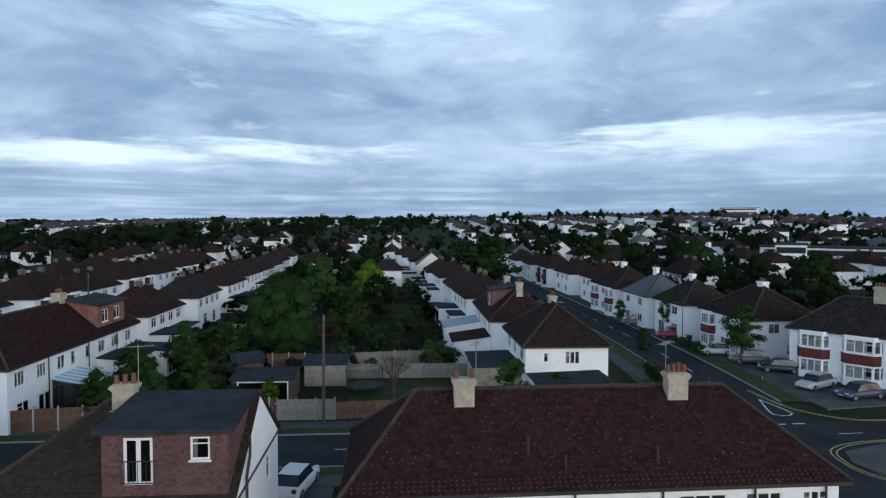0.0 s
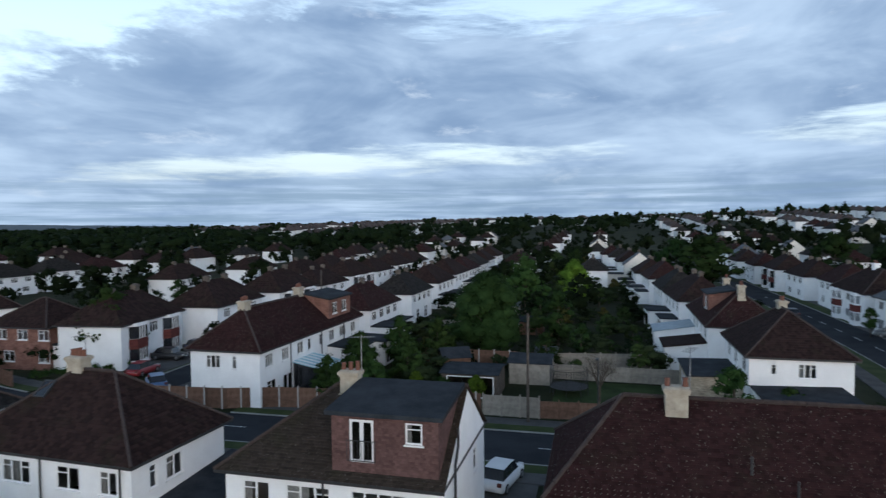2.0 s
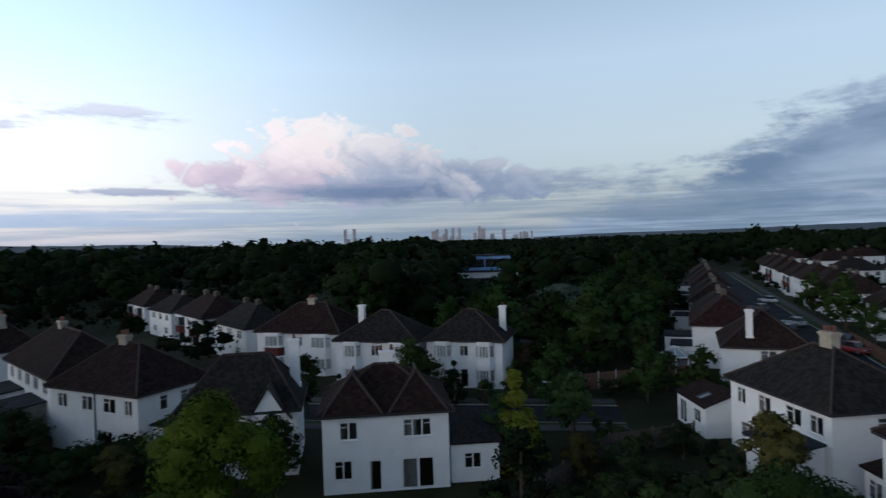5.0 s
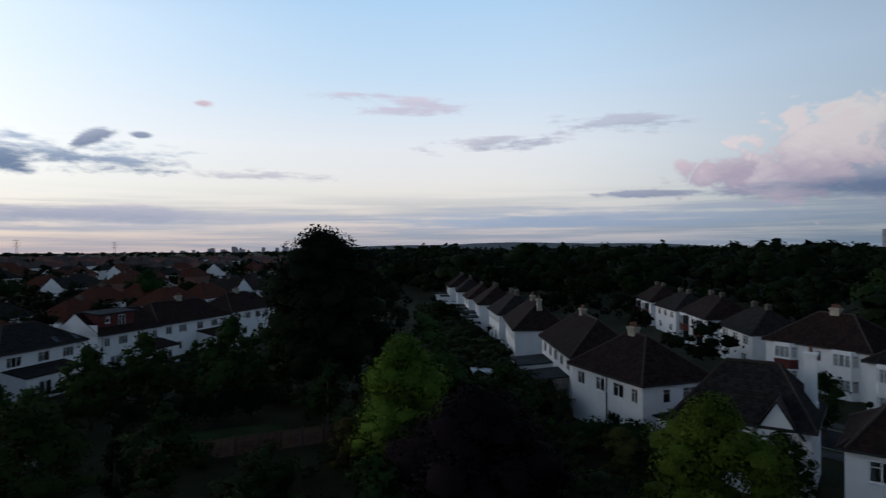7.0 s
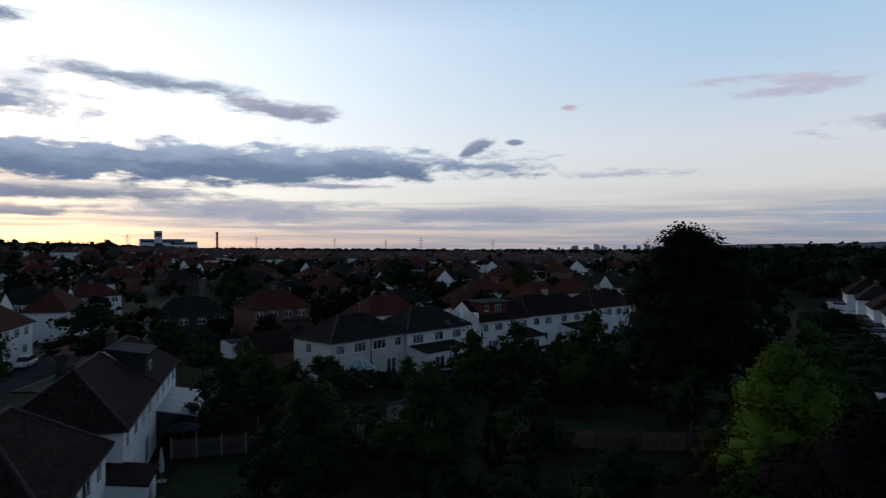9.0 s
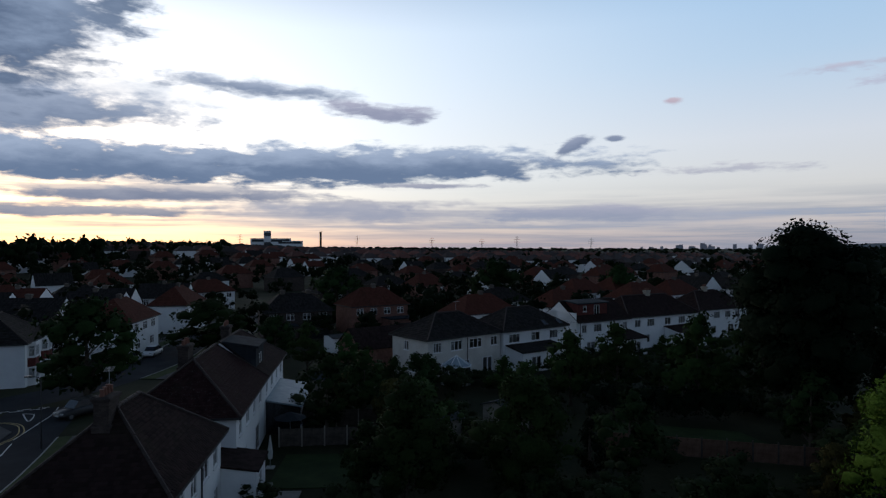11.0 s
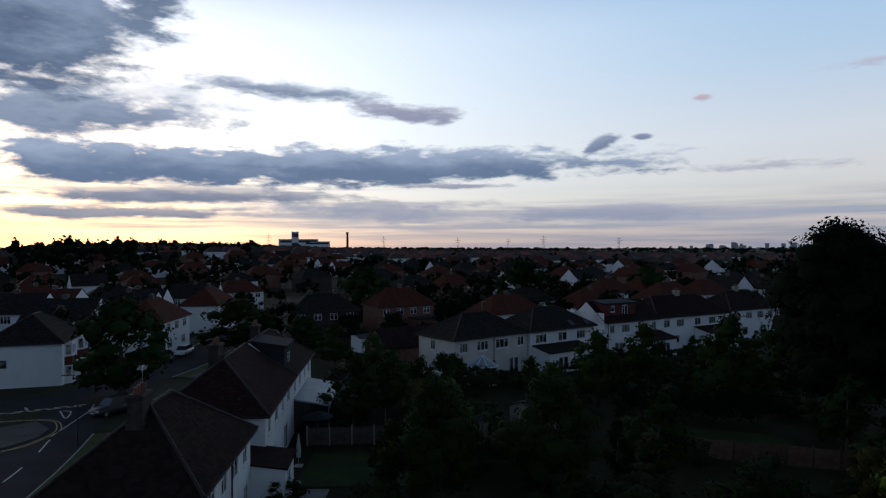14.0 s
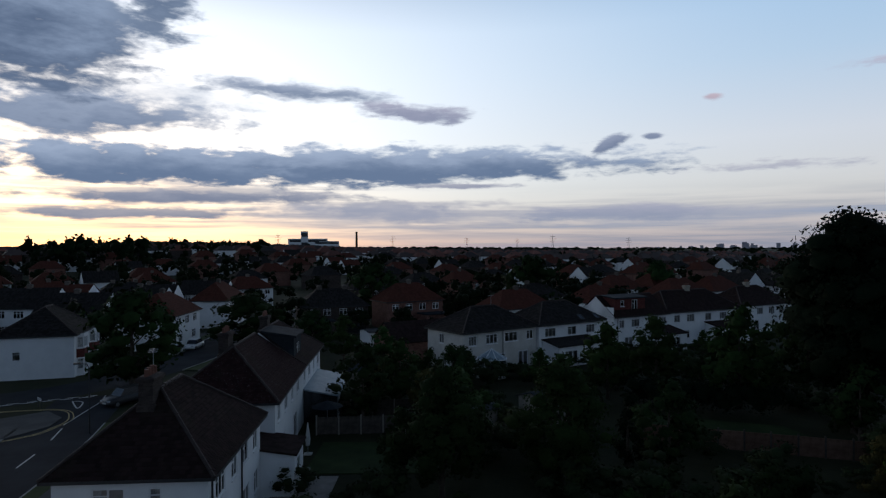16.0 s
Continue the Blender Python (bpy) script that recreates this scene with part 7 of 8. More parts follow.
fence("fence", "dark weathered board fence of a back garden", [(-38.0, 4.0), (-46.6, 10.5), (-49.0, 17.6)], 1.6, "oldwood", "oldwood")
fence("fence", "brown boundary wall fence along the street", [(-90.0, 54.4), (-74.0, 49.4), (-62.6, 46.2)], 1.7, "wood", "wood")
fence("fence", "dark red-brown fence beside a lawn", [(-15.6, -49.8), (-26.0, -46.4), (-36.0, -43.0)], 1.5, "wood", "oldwood")
fence("fence", "dark garden fence with pale posts", [(11.0, -52.0), (3.6, -52.4)], 1.5, "oldwood", "greywood")
fence("fence", "dark garden fence with pale posts", [(11.0, -57.4), (1.0, -58.4)], 1.5, "oldwood", "greywood")
fence("fence", "low wooden fence between front gardens", [(-18.6, 33.5), (-19.4, 39.0)], 1.2)
fence("fence", "brown fence beside a driveway", [(-21.2, 14.0), (-21.2, 30.0)], 1.7)


def hedge(label, pts, h, w, mat="leafb", seed=1, leaf=0.11, per=55):
    rng2 = random.Random(seed)
    centres = []
    for a, b in zip(pts, pts[1:]):
        a, b = Vector(a), Vector(b)
        n = max(1, int((b - a).length / 0.5))
        for i in range(n):
            p = a.lerp(b, (i + rng2.random()) / n)
            for _ in range(2):
                centres.append((p.x + rng2.uniform(-0.3, 0.3) * w, p.y + rng2.uniform(-0.3, 0.3) * w, land(p.x, p.y) + h * rng2.uniform(0.25, 0.72)))
    c = np.array(centres)
    return tagged(new("hedge", leafy_mesh("hedge", *leafage(np.random.RandomState(seed), c, np.full(len(c), h * 0.33), per, leaf * 0.8, 0.9, mid=c.mean(axis=0) - (0, 0, 9.0)), M[mat])), label, "hedge")


hedge("clipped green hedge round a brick house garden", [(-64.8, 49.6), (-60.5, 51.5), (-58.0, 57.0)], 1.3, 1.0, seed=2)
hedge("dense green hedge behind the driveways", [(16.5, 56.6), (19.5, 57.2), (22.5, 58.5), (22.0, 66.0)], 2.3, 1.8, seed=3)
hedge("low front garden hedge by the avenue", [(33.0, 78.0), (32.4, 86.0)], 1.5, 1.2, seed=4)
hedge("tall dark hedge at the end of a lawn", [(-18, -61.5), (-31, -57.0)], 3.2, 2.2, "leafd", 5, 0.16, 80)
hedge("overgrown hedge between the gardens", [(-22, -2), (-33, 4.5)], 2.4, 2.0, "leafb", 6, 0.14, 70)
hedge("overgrown dark hedge in the gardens", [(-8, -30), (-22, -38)], 2.6, 2.2, "leafa", 7, 0.14, 70)
hedge("trimmed hedge behind the sheds", [(0.5, 76.0), (6.0, 77.5)], 1.6, 1.3, "leafb", 8)
hedge("dark hedge along the back gardens", [(-48, -20), (-40, -36), (-46, -46)], 2.6, 2.0, "leafa", 9, 0.15, 70)


def patch(name, label, category, pts, mat, z=0.05):
    bm = bmesh.new()
    prism(bm, pts, -0.1, z)
    return tagged(part(name, bm, M[mat]), label, category, kind="structure")


patch("lawn", "dark green mown lawn inside a fence", "lawn", [(-16.5, -58.5), (-29, -54.0), (-30, -48.5), (-18, -50.6)][::-1], "lawn")
patch("lawn", "rough grass behind a garden fence", "lawn", [(-8.5, 53.0), (3.4, 54.2), (3.0, 65.6), (-9.2, 65.0)], "lawn")
patch("lawn", "green strip of back garden lawn", "lawn", [(-30, 72), (-26, 72), (-27.5, 88), (-31.5, 88)], "lawn")
patch("lawn", "small shaded lawn behind a house", "lawn", [(-36.0, 6), (-24, 8), (-24, 20), (-36, 20)], "lawn")
patch("lawn", "narrow dark lawn behind the row", "lawn", [(2, -50), (10, -50), (10, -43), (2, -43)], "lawn")
patch("patio", "paved patio behind the white row", "patio", [(7.5, -42.5), (11.2, -42.5), (11.2, -30), (7.5, -30)], "deck")
patch("driveway", "grey paved driveway with a parked car", "driveway", [(-11.6, 33.5), (-6.4, 34.0), (-7.0, 41.8), (-12.2, 41.4)], "paving")
patch("driveway", "paved front yards with parked cars", "driveway", [(34.4, 55.0), (41.5, 56.5), (37.0, 76.0), (33.4, 84.0)], "paving", 0.13)
patch("driveway", "paved forecourts along the avenue", "driveway", [(33.2, 84.2), (33.0, 112.0), (29.4, 112.0), (31.8, 84.2)], "paving", 0.125)
patch("driveway", "asphalt forecourts on the close", "driveway", [(-58.5, 56.0), (-53.4, 56.0), (-53.6, 90.0), (-58.0, 90.0)], "paving", 0.125)
patch("driveway", "asphalt forecourts of the terrace", "driveway", [(-46.2, 48.0), (-42.2, 48.0), (-42.6, 92.0), (-47.2, 92.0)], "paving", 0.125)
patch("pavement", "paved corner with a worn grass middle", "pavement", [(29.0, 40.6), (33.0, 38.0), (48, 42), (48, 47.6), (33.6, 46.4), (29.2, 44.6), (28.5, 42.6)], "paving", 0.12)
patch("verge", "worn grass on the paved corner", "verge", [(32.0, 41.5), (44, 43.2), (44, 45.6), (33.5, 44.8)], "grass", 0.14)
patch("pavement", "paved corner of the junction", "pavement", [(35.6, -57.2), (35.0, -54.5), (36.4, -51.0), (46.0, -44.0), (52, -53), (41.0, -57.0), (38.4, -59.6)], "paving", 0.12)

# ---------------------------------------------------------------- cars
def car(label, colour, x, y, rot, length=4.3, width=1.78, height=1.48, name="car", suv=False):
    th = thing(name, label, "car", pose(x, y, land(x, y) + (0.13 if abs(x) > 33 and y > 50 else 0.035), 0, 0, rot))
    body = paint(label.split()[0] + "_car_paint", colour) if colour not in CARPAINT else CARPAINT[colour]
    CARPAINT[colour] = body
    L2, W2 = length / 2, width / 2
    z_belt = height * 0.60
    prof = [(-L2, 0.35, 0.62, 0.86), (-L2 + 0.15, 0.24, z_belt - 0.02, 0.96), (-L2 + 0.8, 0.2, z_belt, 1.0), (0.2, 0.2, z_belt, 1.0), (L2 - 1.25, 0.2, z_belt - 0.03, 1.0), (L2 - 0.35, 0.22, z_belt - 0.16, 0.95), (L2, 0.34, 0.58, 0.82)]
    bm = bmesh.new()
    rings = []
    for px, z0, z1, wf in prof:
        w = W2 * wf
        rings.append([bm.verts.new(p) for p in ((px, -w * 0.94, z0), (px, -w, z0 + 0.2), (px, -w * 0.97, z1 - 0.06), (px, -w * 0.86, z1), (px, w * 0.86, z1), (px, w * 0.97, z1 - 0.06), (px, w, z0 + 0.2), (px, w * 0.94, z0))])
    for r0, r1 in zip(rings, rings[1:]):
        for k in range(8):
            bm.faces.new((r0[k], r1[k], r1[(k + 1) % 8], r0[(k + 1) % 8]))
    bm.faces.new(rings[0])
    bm.faces.new(rings[-1][::-1])
    part("body", bm, body, th, smooth=True)
    rear_x = -L2 + (0.25 if suv else 0.45)
    cab = [(rear_x, z_belt - 0.02, 0.86), (rear_x + 0.38, height - 0.05, 0.72), (-0.2, height, 0.74), (0.55, height - 0.06, 0.72), (L2 - 1.2, z_belt - 0.02, 0.84)]
    bm, bmr = bmesh.new(), bmesh.new()
    pts = [[Vector((px, s * W2 * wf, z)) for s in (-1, 1)] for px, z, wf in cab]
    base = [[Vector((min(max(px, cab[0][0]), cab[-1][0]), s * W2 * 0.86, z_belt - 0.03)) for s in (-1, 1)] for px, z, wf in cab]
    for i in range(len(pts) - 1):
        tgt = bm if i in (0, 3) else bmr
        quad(tgt, pts[i][0], pts[i + 1][0], pts[i + 1][1], pts[i][1])
        for s in (0, 1):
            quad(bm, base[i][s], base[i + 1][s], pts[i + 1][s], pts[i][s])
    part("glass", bm, M["carglass"], th)
    for v in bmr.verts:
        v.co.z += 0.012
    bmesh.ops.remove_doubles(bmr, verts=bmr.verts[:], dist=0.001)
    part("roof_panel", bmr, body, th)
    for wx in (-L2 + 0.78, L2 - 0.85):
        for s in (-1, 1):
            bm = bmesh.new()
            tube(bm, [(wx, s * (W2 - 0.2), 0.31), (wx, s * (W2 - 0.17), 0.31), (wx, s * (W2 + 0.0), 0.31), (wx, s * (W2 + 0.015), 0.31)], [0.29, 0.315, 0.315, 0.28], 14)
            wh = part("wheel", bm, M["rubber"], th)
            bm = bmesh.new()
            tube(bm, [(wx, s * (W2 + 0.012), 0.31), (wx, s * (W2 + 0.026), 0.31)], [0.2, 0.185], 10)
            part("rim", bm, M["alloy"], wh)
    for s in (-1, 1):
        part("headlight", boxes((L2 - 0.2, L2 - 0.06, s * W2 * 0.62 - 0.17, s * W2 * 0.62 + 0.17, 0.6, 0.74)), M["lamp"], th)
        part("tail_light", boxes((-L2 - 0.0, -L2 + 0.14, s * W2 * 0.72 - 0.13, s * W2 * 0.72 + 0.13, 0.66, 0.86)), M["hung"], th)
    part("number_plate", boxes((L2 - 0.03, L2 + 0.012, -0.26, 0.26, 0.42, 0.53)), M["line"], th)
    return th


CARPAINT = {}
WHITE, SILVER, BLACK, NAVY, RED, GREY, BLUE = (0.72, 0.72, 0.72), (0.42, 0.44, 0.47), (0.014, 0.014, 0.016), (0.02, 0.028, 0.075), (0.26, 0.02, 0.022), (0.10, 0.105, 0.11), (0.09, 0.16, 0.30)
for label, colour, x, y, rot, kw in (
        ("white hatchback parked on a driveway", WHITE, -9.0, 38.0, 82, {}),
        ("silver saloon parked in a front yard", SILVER, 37.6, 62.2, 208, {"length": 4.6}),
        ("navy blue saloon parked in a front yard", NAVY, 39.6, 58.6, 196, {"length": 4.6}),
        ("black hatchback parked in a front yard", BLACK, 37.6, 69.0, 160, {}),
        ("dark grey car parked on a forecourt", GREY, 36.4, 73.4, 165, {"suv": True, "height": 1.6}),
        ("white small car parked on a forecourt", WHITE, 34.6, 78.4, 170, {"length": 4.0}),
        ("dark red car parked on a forecourt", RED, 33.2, 89.8, 175, {"suv": True, "height": 1.6}),
        ("grey van-like car parked by a porch", GREY, 31.8, 101.6, 172, {"suv": True, "height": 1.75, "length": 4.8}),
        ("black car parked on the avenue", BLACK, 22.6, 120.0, 97, {}),
        ("red hatchback parked near the corner", RED, -53.8, 54.6, 100, {}),
        ("pale blue car parked near the corner", BLUE, -48.0, 50.4, 140, {}),
        ("black car parked on the close", BLACK, -56.6, 61.8, 12, {}),
        ("white estate car parked on the close", WHITE, -56.2, 72.6, 8, {"length": 4.6}),
        ("dark blue car parked on the close", NAVY, -55.8, 66.6, 10, {"suv": True, "height": 1.65}),
        ("red car driving on the street", RED, -82.4, 50.4, 17, {}),
        ("grey car on the western street", SILVER, -107.0, 55.6, 197, {}),
        ("dark car parked on the western street", BLACK, -100.0, 50.4, 197, {}),
        ("dark car parked on the western street", GREY, -128.0, 59.6, 197, {}),
        ("white car parked on the western street", WHITE, -142.0, 68.0, 197, {}),
        ("black car on the western street", BLACK, -88.0, 52.6, 17, {"suv": True, "height": 1.6}),
        ("white car parked beside the western houses", WHITE, -64.6, 9.2, 120, {}),
        ("dark car parked at the junction", BLACK, 32.6, -62.8, 62, {"suv": True, "height": 1.68, "length": 4.6}),
        ("white car parked along the road", WHITE, 39.6, -97.0, 92, {"length": 4.6}),
        ("silver car parked along the road", SILVER, 40.3, -91.6, 94, {}),
        ("white car parked in the distance", WHITE, 19.0, -126.0, 12, {}),
        ("white car parked in the distance", WHITE, 20.5, -119.0, 12, {}),
        ("silver car parked in the distance", SILVER, 24.0, -133.0, 12, {})):
    car(label, colour, x, y, rot, **kw)

# ---------------------------------------------------------------- road paint
def paint_line(label, pts, width, mat, dash=None, z=0.045, name="road_marking"):
    line = resample(pts, 0.5)
    bm = bmesh.new()
    if dash is None:
        strip(bm, line, -width / 2, width / 2, z)
    else:
        run, on, cur = 0.0, True, [line[0]]
        for a, b in zip(line, line[1:]):
            run += (b - a).length
            if on:
                cur.append(b)
            if run > (dash[0] if on else dash[1]):
                if on and len(cur) > 1:
                    strip(bm, cur, -width / 2, width / 2, z)
                on, run, cur = not on, 0.0, [b]
    return tagged(part(name, bm, M[mat]), label, "road marking", kind="structure")


paint_line("white dashed centre line on the avenue", [(28, 62), (28, 77), (27.4, 92), (25.8, 115), (23.2, 150)], 0.12, "line", (2.5, 4.0))
for o in (0.0, 0.28):
    paint_line("double yellow line round the junction corner", [(30.6 - o, 61.5), (30.9 - o, 58), (31.9 - o, 54.9 - o), (34.3, 52.6 - o), (37.9, 52.3 - o), (46, 53.6 - o)], 0.10, "yellow")
    paint_line("double yellow line round a paved corner", [(46, 48.4 + o), (33.6, 46.9 + o), (29.2 - o, 45.2 + o), (28.1 - o, 42.8), (28.8 - o, 40.2 - o), (32.5, 37.6 - o)], 0.10, "yellow")
    paint_line("double yellow line round the give way corner", [(46, -43.2 + o), (36.2 - o, -50.6), (34.6 - o, -54.5), (35.2 - o, -57.6 - o), (38.2, -60.2 - o), (46, -58.5 - o)], 0.10, "yellow")
paint_line("broken white give way line", [(24.8, 50.6), (30.8, 51.2)], 0.2, "line", (0.6, 0.3))
paint_line("white triangle painted at the junction", [(29.9, 58.2), (28.8, 53.6), (30.6, 53.9), (29.9, 58.2)], 0.14, "line")
paint_line("broken white give way line", [(46.0, -61.6), (41.0, -64.4), (36.8, -66.6)], 0.2, "line", (1.0, 0.5))
paint_line("broken white give way line", [(46.2, -61.0), (41.3, -63.7), (37.2, -65.8)], 0.2, "line", (1.0, 0.5))
paint_line("white triangle painted at the give way line", [(38.5, -63.6), (37.3, -63.4), (36.3, -60.8), (38.5, -63.6)], 0.14, "line")
paint_line("white line at the road edge by the junction", [(34.1, -55.0), (35.0, -60.5), (35.5, -63.4), (36.5, -66.2)], 0.12, "line")
paint_line("white dashed centre line", [(33.6, -54.0), (31.0, -45), (28, -25), (26.5, -5)], 0.12, "line", (3.0, 3.0))
paint_line("white dashed centre line on the cross street", [(40, 49.7), (10, 46), (-10, 44.6), (-35, 42.3)], 0.10, "line", (2.0, 4.0))

# ---------------------------------------------------------------- posts, bins, garden things
def pole(label, x, y, h, r=0.13, mat="oldwood", name="utility_pole", category="pole"):
    th = thing(name, label, category, pose(x, y, 0))
    bm = bmesh.new()
    tube(bm, [(0, 0, -0.2), (0, 0, h * 0.5), (0.03, 0, h)], [r, r * 0.85, r * 0.68], 10)
    part("shaft", bm, M[mat], th)
    part("steps", boxes(*[(-0.18 if k % 2 else 0.06, -0.06 if k % 2 else 0.18, -0.015, 0.015, h - 0.8 - 0.35 * k, h - 0.77 - 0.35 * k) for k in range(5)]), M["dark"], th)
    part("junction_box", boxes((-0.1, 0.1, 0.1, 0.22, h - 0.55, h - 0.25)), M["dark"], th)
    return th


pole("tall wooden utility pole beside a fence", -9.7, 50.4, 9.1)
pole("wooden utility pole on the close", -52.5, 92.0, 9.0)


def street_lamp(label, x, y, rot, h=6.0):
    th = thing("street_lamp", label, "street lamp", pose(x, y, 0, 0, 0, rot))
    bm = bmesh.new()
    tube(bm, [(0, 0, 0), (0, 0, 1.3), (0, 0, 1.31), (0, 0, h - 0.4), (0.15, 0, h - 0.1), (0.7, 0, h)], [0.085, 0.08, 0.055, 0.045, 0.04, 0.035], 8)
    part("column", bm, M["dark"], th)
    part("lamp_head", boxes((0.6, 1.15, -0.12, 0.12, h - 0.06, h + 0.06)), M["dark"], th)
    return th


street_lamp("grey steel street lamp on the pavement", 30.4, -52.6, 20)
street_lamp("grey steel street lamp on the pavement", 32.5, 84.0, 180)
street_lamp("grey steel street lamp by the terrace", -4.0, 49.6, -90)
street_lamp("grey steel street lamp on the street", -74, 50.5, -70)
street_lamp("grey steel street lamp on the road", 42.0, -75.0, 150)


def sign(label, x, y, rot, w=1.1, h=0.25, z=0.75):
    th = thing("street_sign", label, "sign", pose(x, y, 0.1, 0, 0, rot))
    for s in (-1, 1):
        part("post", boxes((s * w * 0.4 - 0.03, s * w * 0.4 + 0.03, -0.03, 0.03, 0, z + h)), M["dark"], th)
    pl = part("plate", boxes((-w / 2, w / 2, -0.05, -0.032, z, z + h)), M["line"], th)
    part("lettering", boxes(*[(-w * 0.38 + k * w * 0.2, -w * 0.38 + k * w * 0.2 + w * 0.13, -0.056, -0.051, z + h * 0.36, z + h * 0.64) for k in range(4)]), M["dark"], pl)
    return th


sign("low white street name plate on a verge", 32.4, 62.6, 60)
sign("low white street name plate at the junction", 40.0, -60.8, 140)


def wheelie_bin(label, x, y, rot, mat):
    th = thing("wheelie_bin", label, "bin", pose(x, y, 0.05, 0, 0, rot))
    bm = bmesh.new()
    lo = [(-0.22, -0.25), (0.22, -0.25), (0.22, 0.25), (-0.22, 0.25)]
    a, b = [bm.verts.new((x1, y1, 0.05)) for x1, y1 in lo], [bm.verts.new((x1 * 1.3, y1 * 1.4, 1.0)) for x1, y1 in lo]
    bm.faces.new(a[::-1])
    bm.faces.new(b)
    for i in range(4):
        bm.faces.new((a[i], a[(i + 1) % 4], b[(i + 1) % 4], b[i]))
    part("body", bm, M[mat], th)
    part("lid", boxes((-0.31, 0.31, -0.38, 0.38, 1.005, 1.06)), M[mat], th)
    for s in (-1, 1):
        bm = bmesh.new()
        tube(bm, [(s * 0.22, 0.28, 0.1), (s * 0.28, 0.28, 0.1)], [0.1, 0.1], 10)
        part("wheel", bm, M["rubber"], th)
    return th


M["bingreen"] = surface("green_bin_plastic", ((0.015, 0.05, 0.03), (0.025, 0.075, 0.045)), 0.5, 3.0, 0.0)
for x, y, r, mt in ((9.4, -40.9, 10, "bingreen"), (-31.2, 55.6, 0, "bingreen"), (-29.8, 54.6, 0, "dark"), (34.4, 86.4, 0, "dark"), (-21.6, 36.6, 0, "bingreen")):
    wheelie_bin("green wheelie bin beside a house wall" if mt == "bingreen" else "dark wheelie bin beside a house wall", x, y, r, mt)


def trampoline(x, y):
    th = thing("trampoline", "round black trampoline with a safety net", "trampoline", pose(x, y, 0))
    ring = [(math.cos(k * math.tau / 16) * 1.8, math.sin(k * math.tau / 16) * 1.8) for k in range(17)]
    bm = bmesh.new()
    tube(bm, [(*p, 0.8) for p in ring], [0.05] * 17, 6, cap=False)
    tube(bm, [(*p, 2.5) for p in ring], [0.025] * 17, 5, cap=False)
    for k in range(0, 16, 2):
        tube(bm, [(*ring[k], 0), (*ring[k], 2.5)], [0.03, 0.03], 5)
    part("frame", bm, M["dark"], th)
    bm = bmesh.new()
    prism(bm, [(a * 0.95, b * 0.95) for a, b in ring[:16]], 0.77, 0.8)
    part("mat", bm, M["rubber"], th)
    bm = bmesh.new()
    for k in range(48):
        a = k * math.tau / 48
        p = (math.cos(a) * 1.8, math.sin(a) * 1.8)
        tube(bm, [(*p, 0.82), (*p, 2.5)], [0.012, 0.012], 3, cap=False)
    for z in (1.15, 1.5, 1.85, 2.2):
        tube(bm, [(*p, z) for p in ring], [0.01] * 17, 3, cap=False)
    part("net", bm, M["dark"], th)


trampoline(-7.6, 60.2)


def parasol(label, x, y, shut=False):
    th = thing("parasol", label, "parasol", pose(x, y, 0.05))
    bm = bmesh.new()
    tube(bm, [(0, 0, 0), (0, 0, 2.4)], [0.03, 0.025], 6)
    part("pole", bm, M["steel"], th)
    part("base", boxes((-0.3, 0.3, -0.3, 0.3, 0, 0.08)), M["post"], th)
    bm = bmesh.new()
    if shut:
        tube(bm, [(0, 0, 0.7), (0, 0, 1.2), (0, 0, 2.45)], [0.16, 0.2, 0.03], 8)
    else:
        top = bm.verts.new((0, 0, 2.45))
        ring = [bm.verts.new((math.cos(k * math.tau / 8) * 1.4, math.sin(k * math.tau / 8) * 1.4, 1.95)) for k in range(8)]
        for k in range(8):
            bm.faces.new((ring[k], ring[(k + 1) % 8], top))
    part("canopy", bm, M["blind"] if shut else M["felt"], th)


parasol("grey open garden parasol", 10.4, -53.6)
parasol("closed pale garden parasol", 10.6, -47.0, True)

def bare_tree(x, y, h, seed):
    """A leafless, much-branched small tree."""
    rg = random.Random(seed)
    th = thing("bare_tree", "leafless brown tree with a fine twiggy crown", "tree", pose(x, y, 0))
    bm, tw = bmesh.new(), bmesh.new()
    tube(bm, [(0, 0, -0.2), (0.05, 0, h * 0.3)], [0.16, 0.12], 8)
    for i in range(9):
        a, t = rg.random() * math.tau, rg.uniform(0.55, 1.0)
        tip = Vector((math.cos(a) * h * 0.5 * t, math.sin(a) * h * 0.5 * t, h * rg.uniform(0.6, 0.95)))
        mid = Vector((tip.x * 0.4, tip.y * 0.4, h * 0.52))
        tube(bm, [(0.05, 0, h * 0.28), mid, tip], [0.07, 0.045, 0.012], 5)
        for _ in range(26):
            s = mid.lerp(tip, rg.random())
            e = s + Vector((rg.gauss(0, 0.4), rg.gauss(0, 0.4), rg.gauss(0.25, 0.3)))
            tube(tw, [s, e], [0.012, 0.004], 3, cap=False)
            for _ in range(3):
                s2 = s.lerp(e, rg.random())
                tube(tw, [s2, s2 + Vector((rg.gauss(0, 0.2), rg.gauss(0, 0.2), rg.gauss(0.1, 0.18)))], [0.007, 0.003], 3, cap=False)
    part("trunk", bm, M["bark"], th)
    part("twigs", tw, M["bark"], th)


bare_tree(-4.6, 58.0, 4.6, 3)

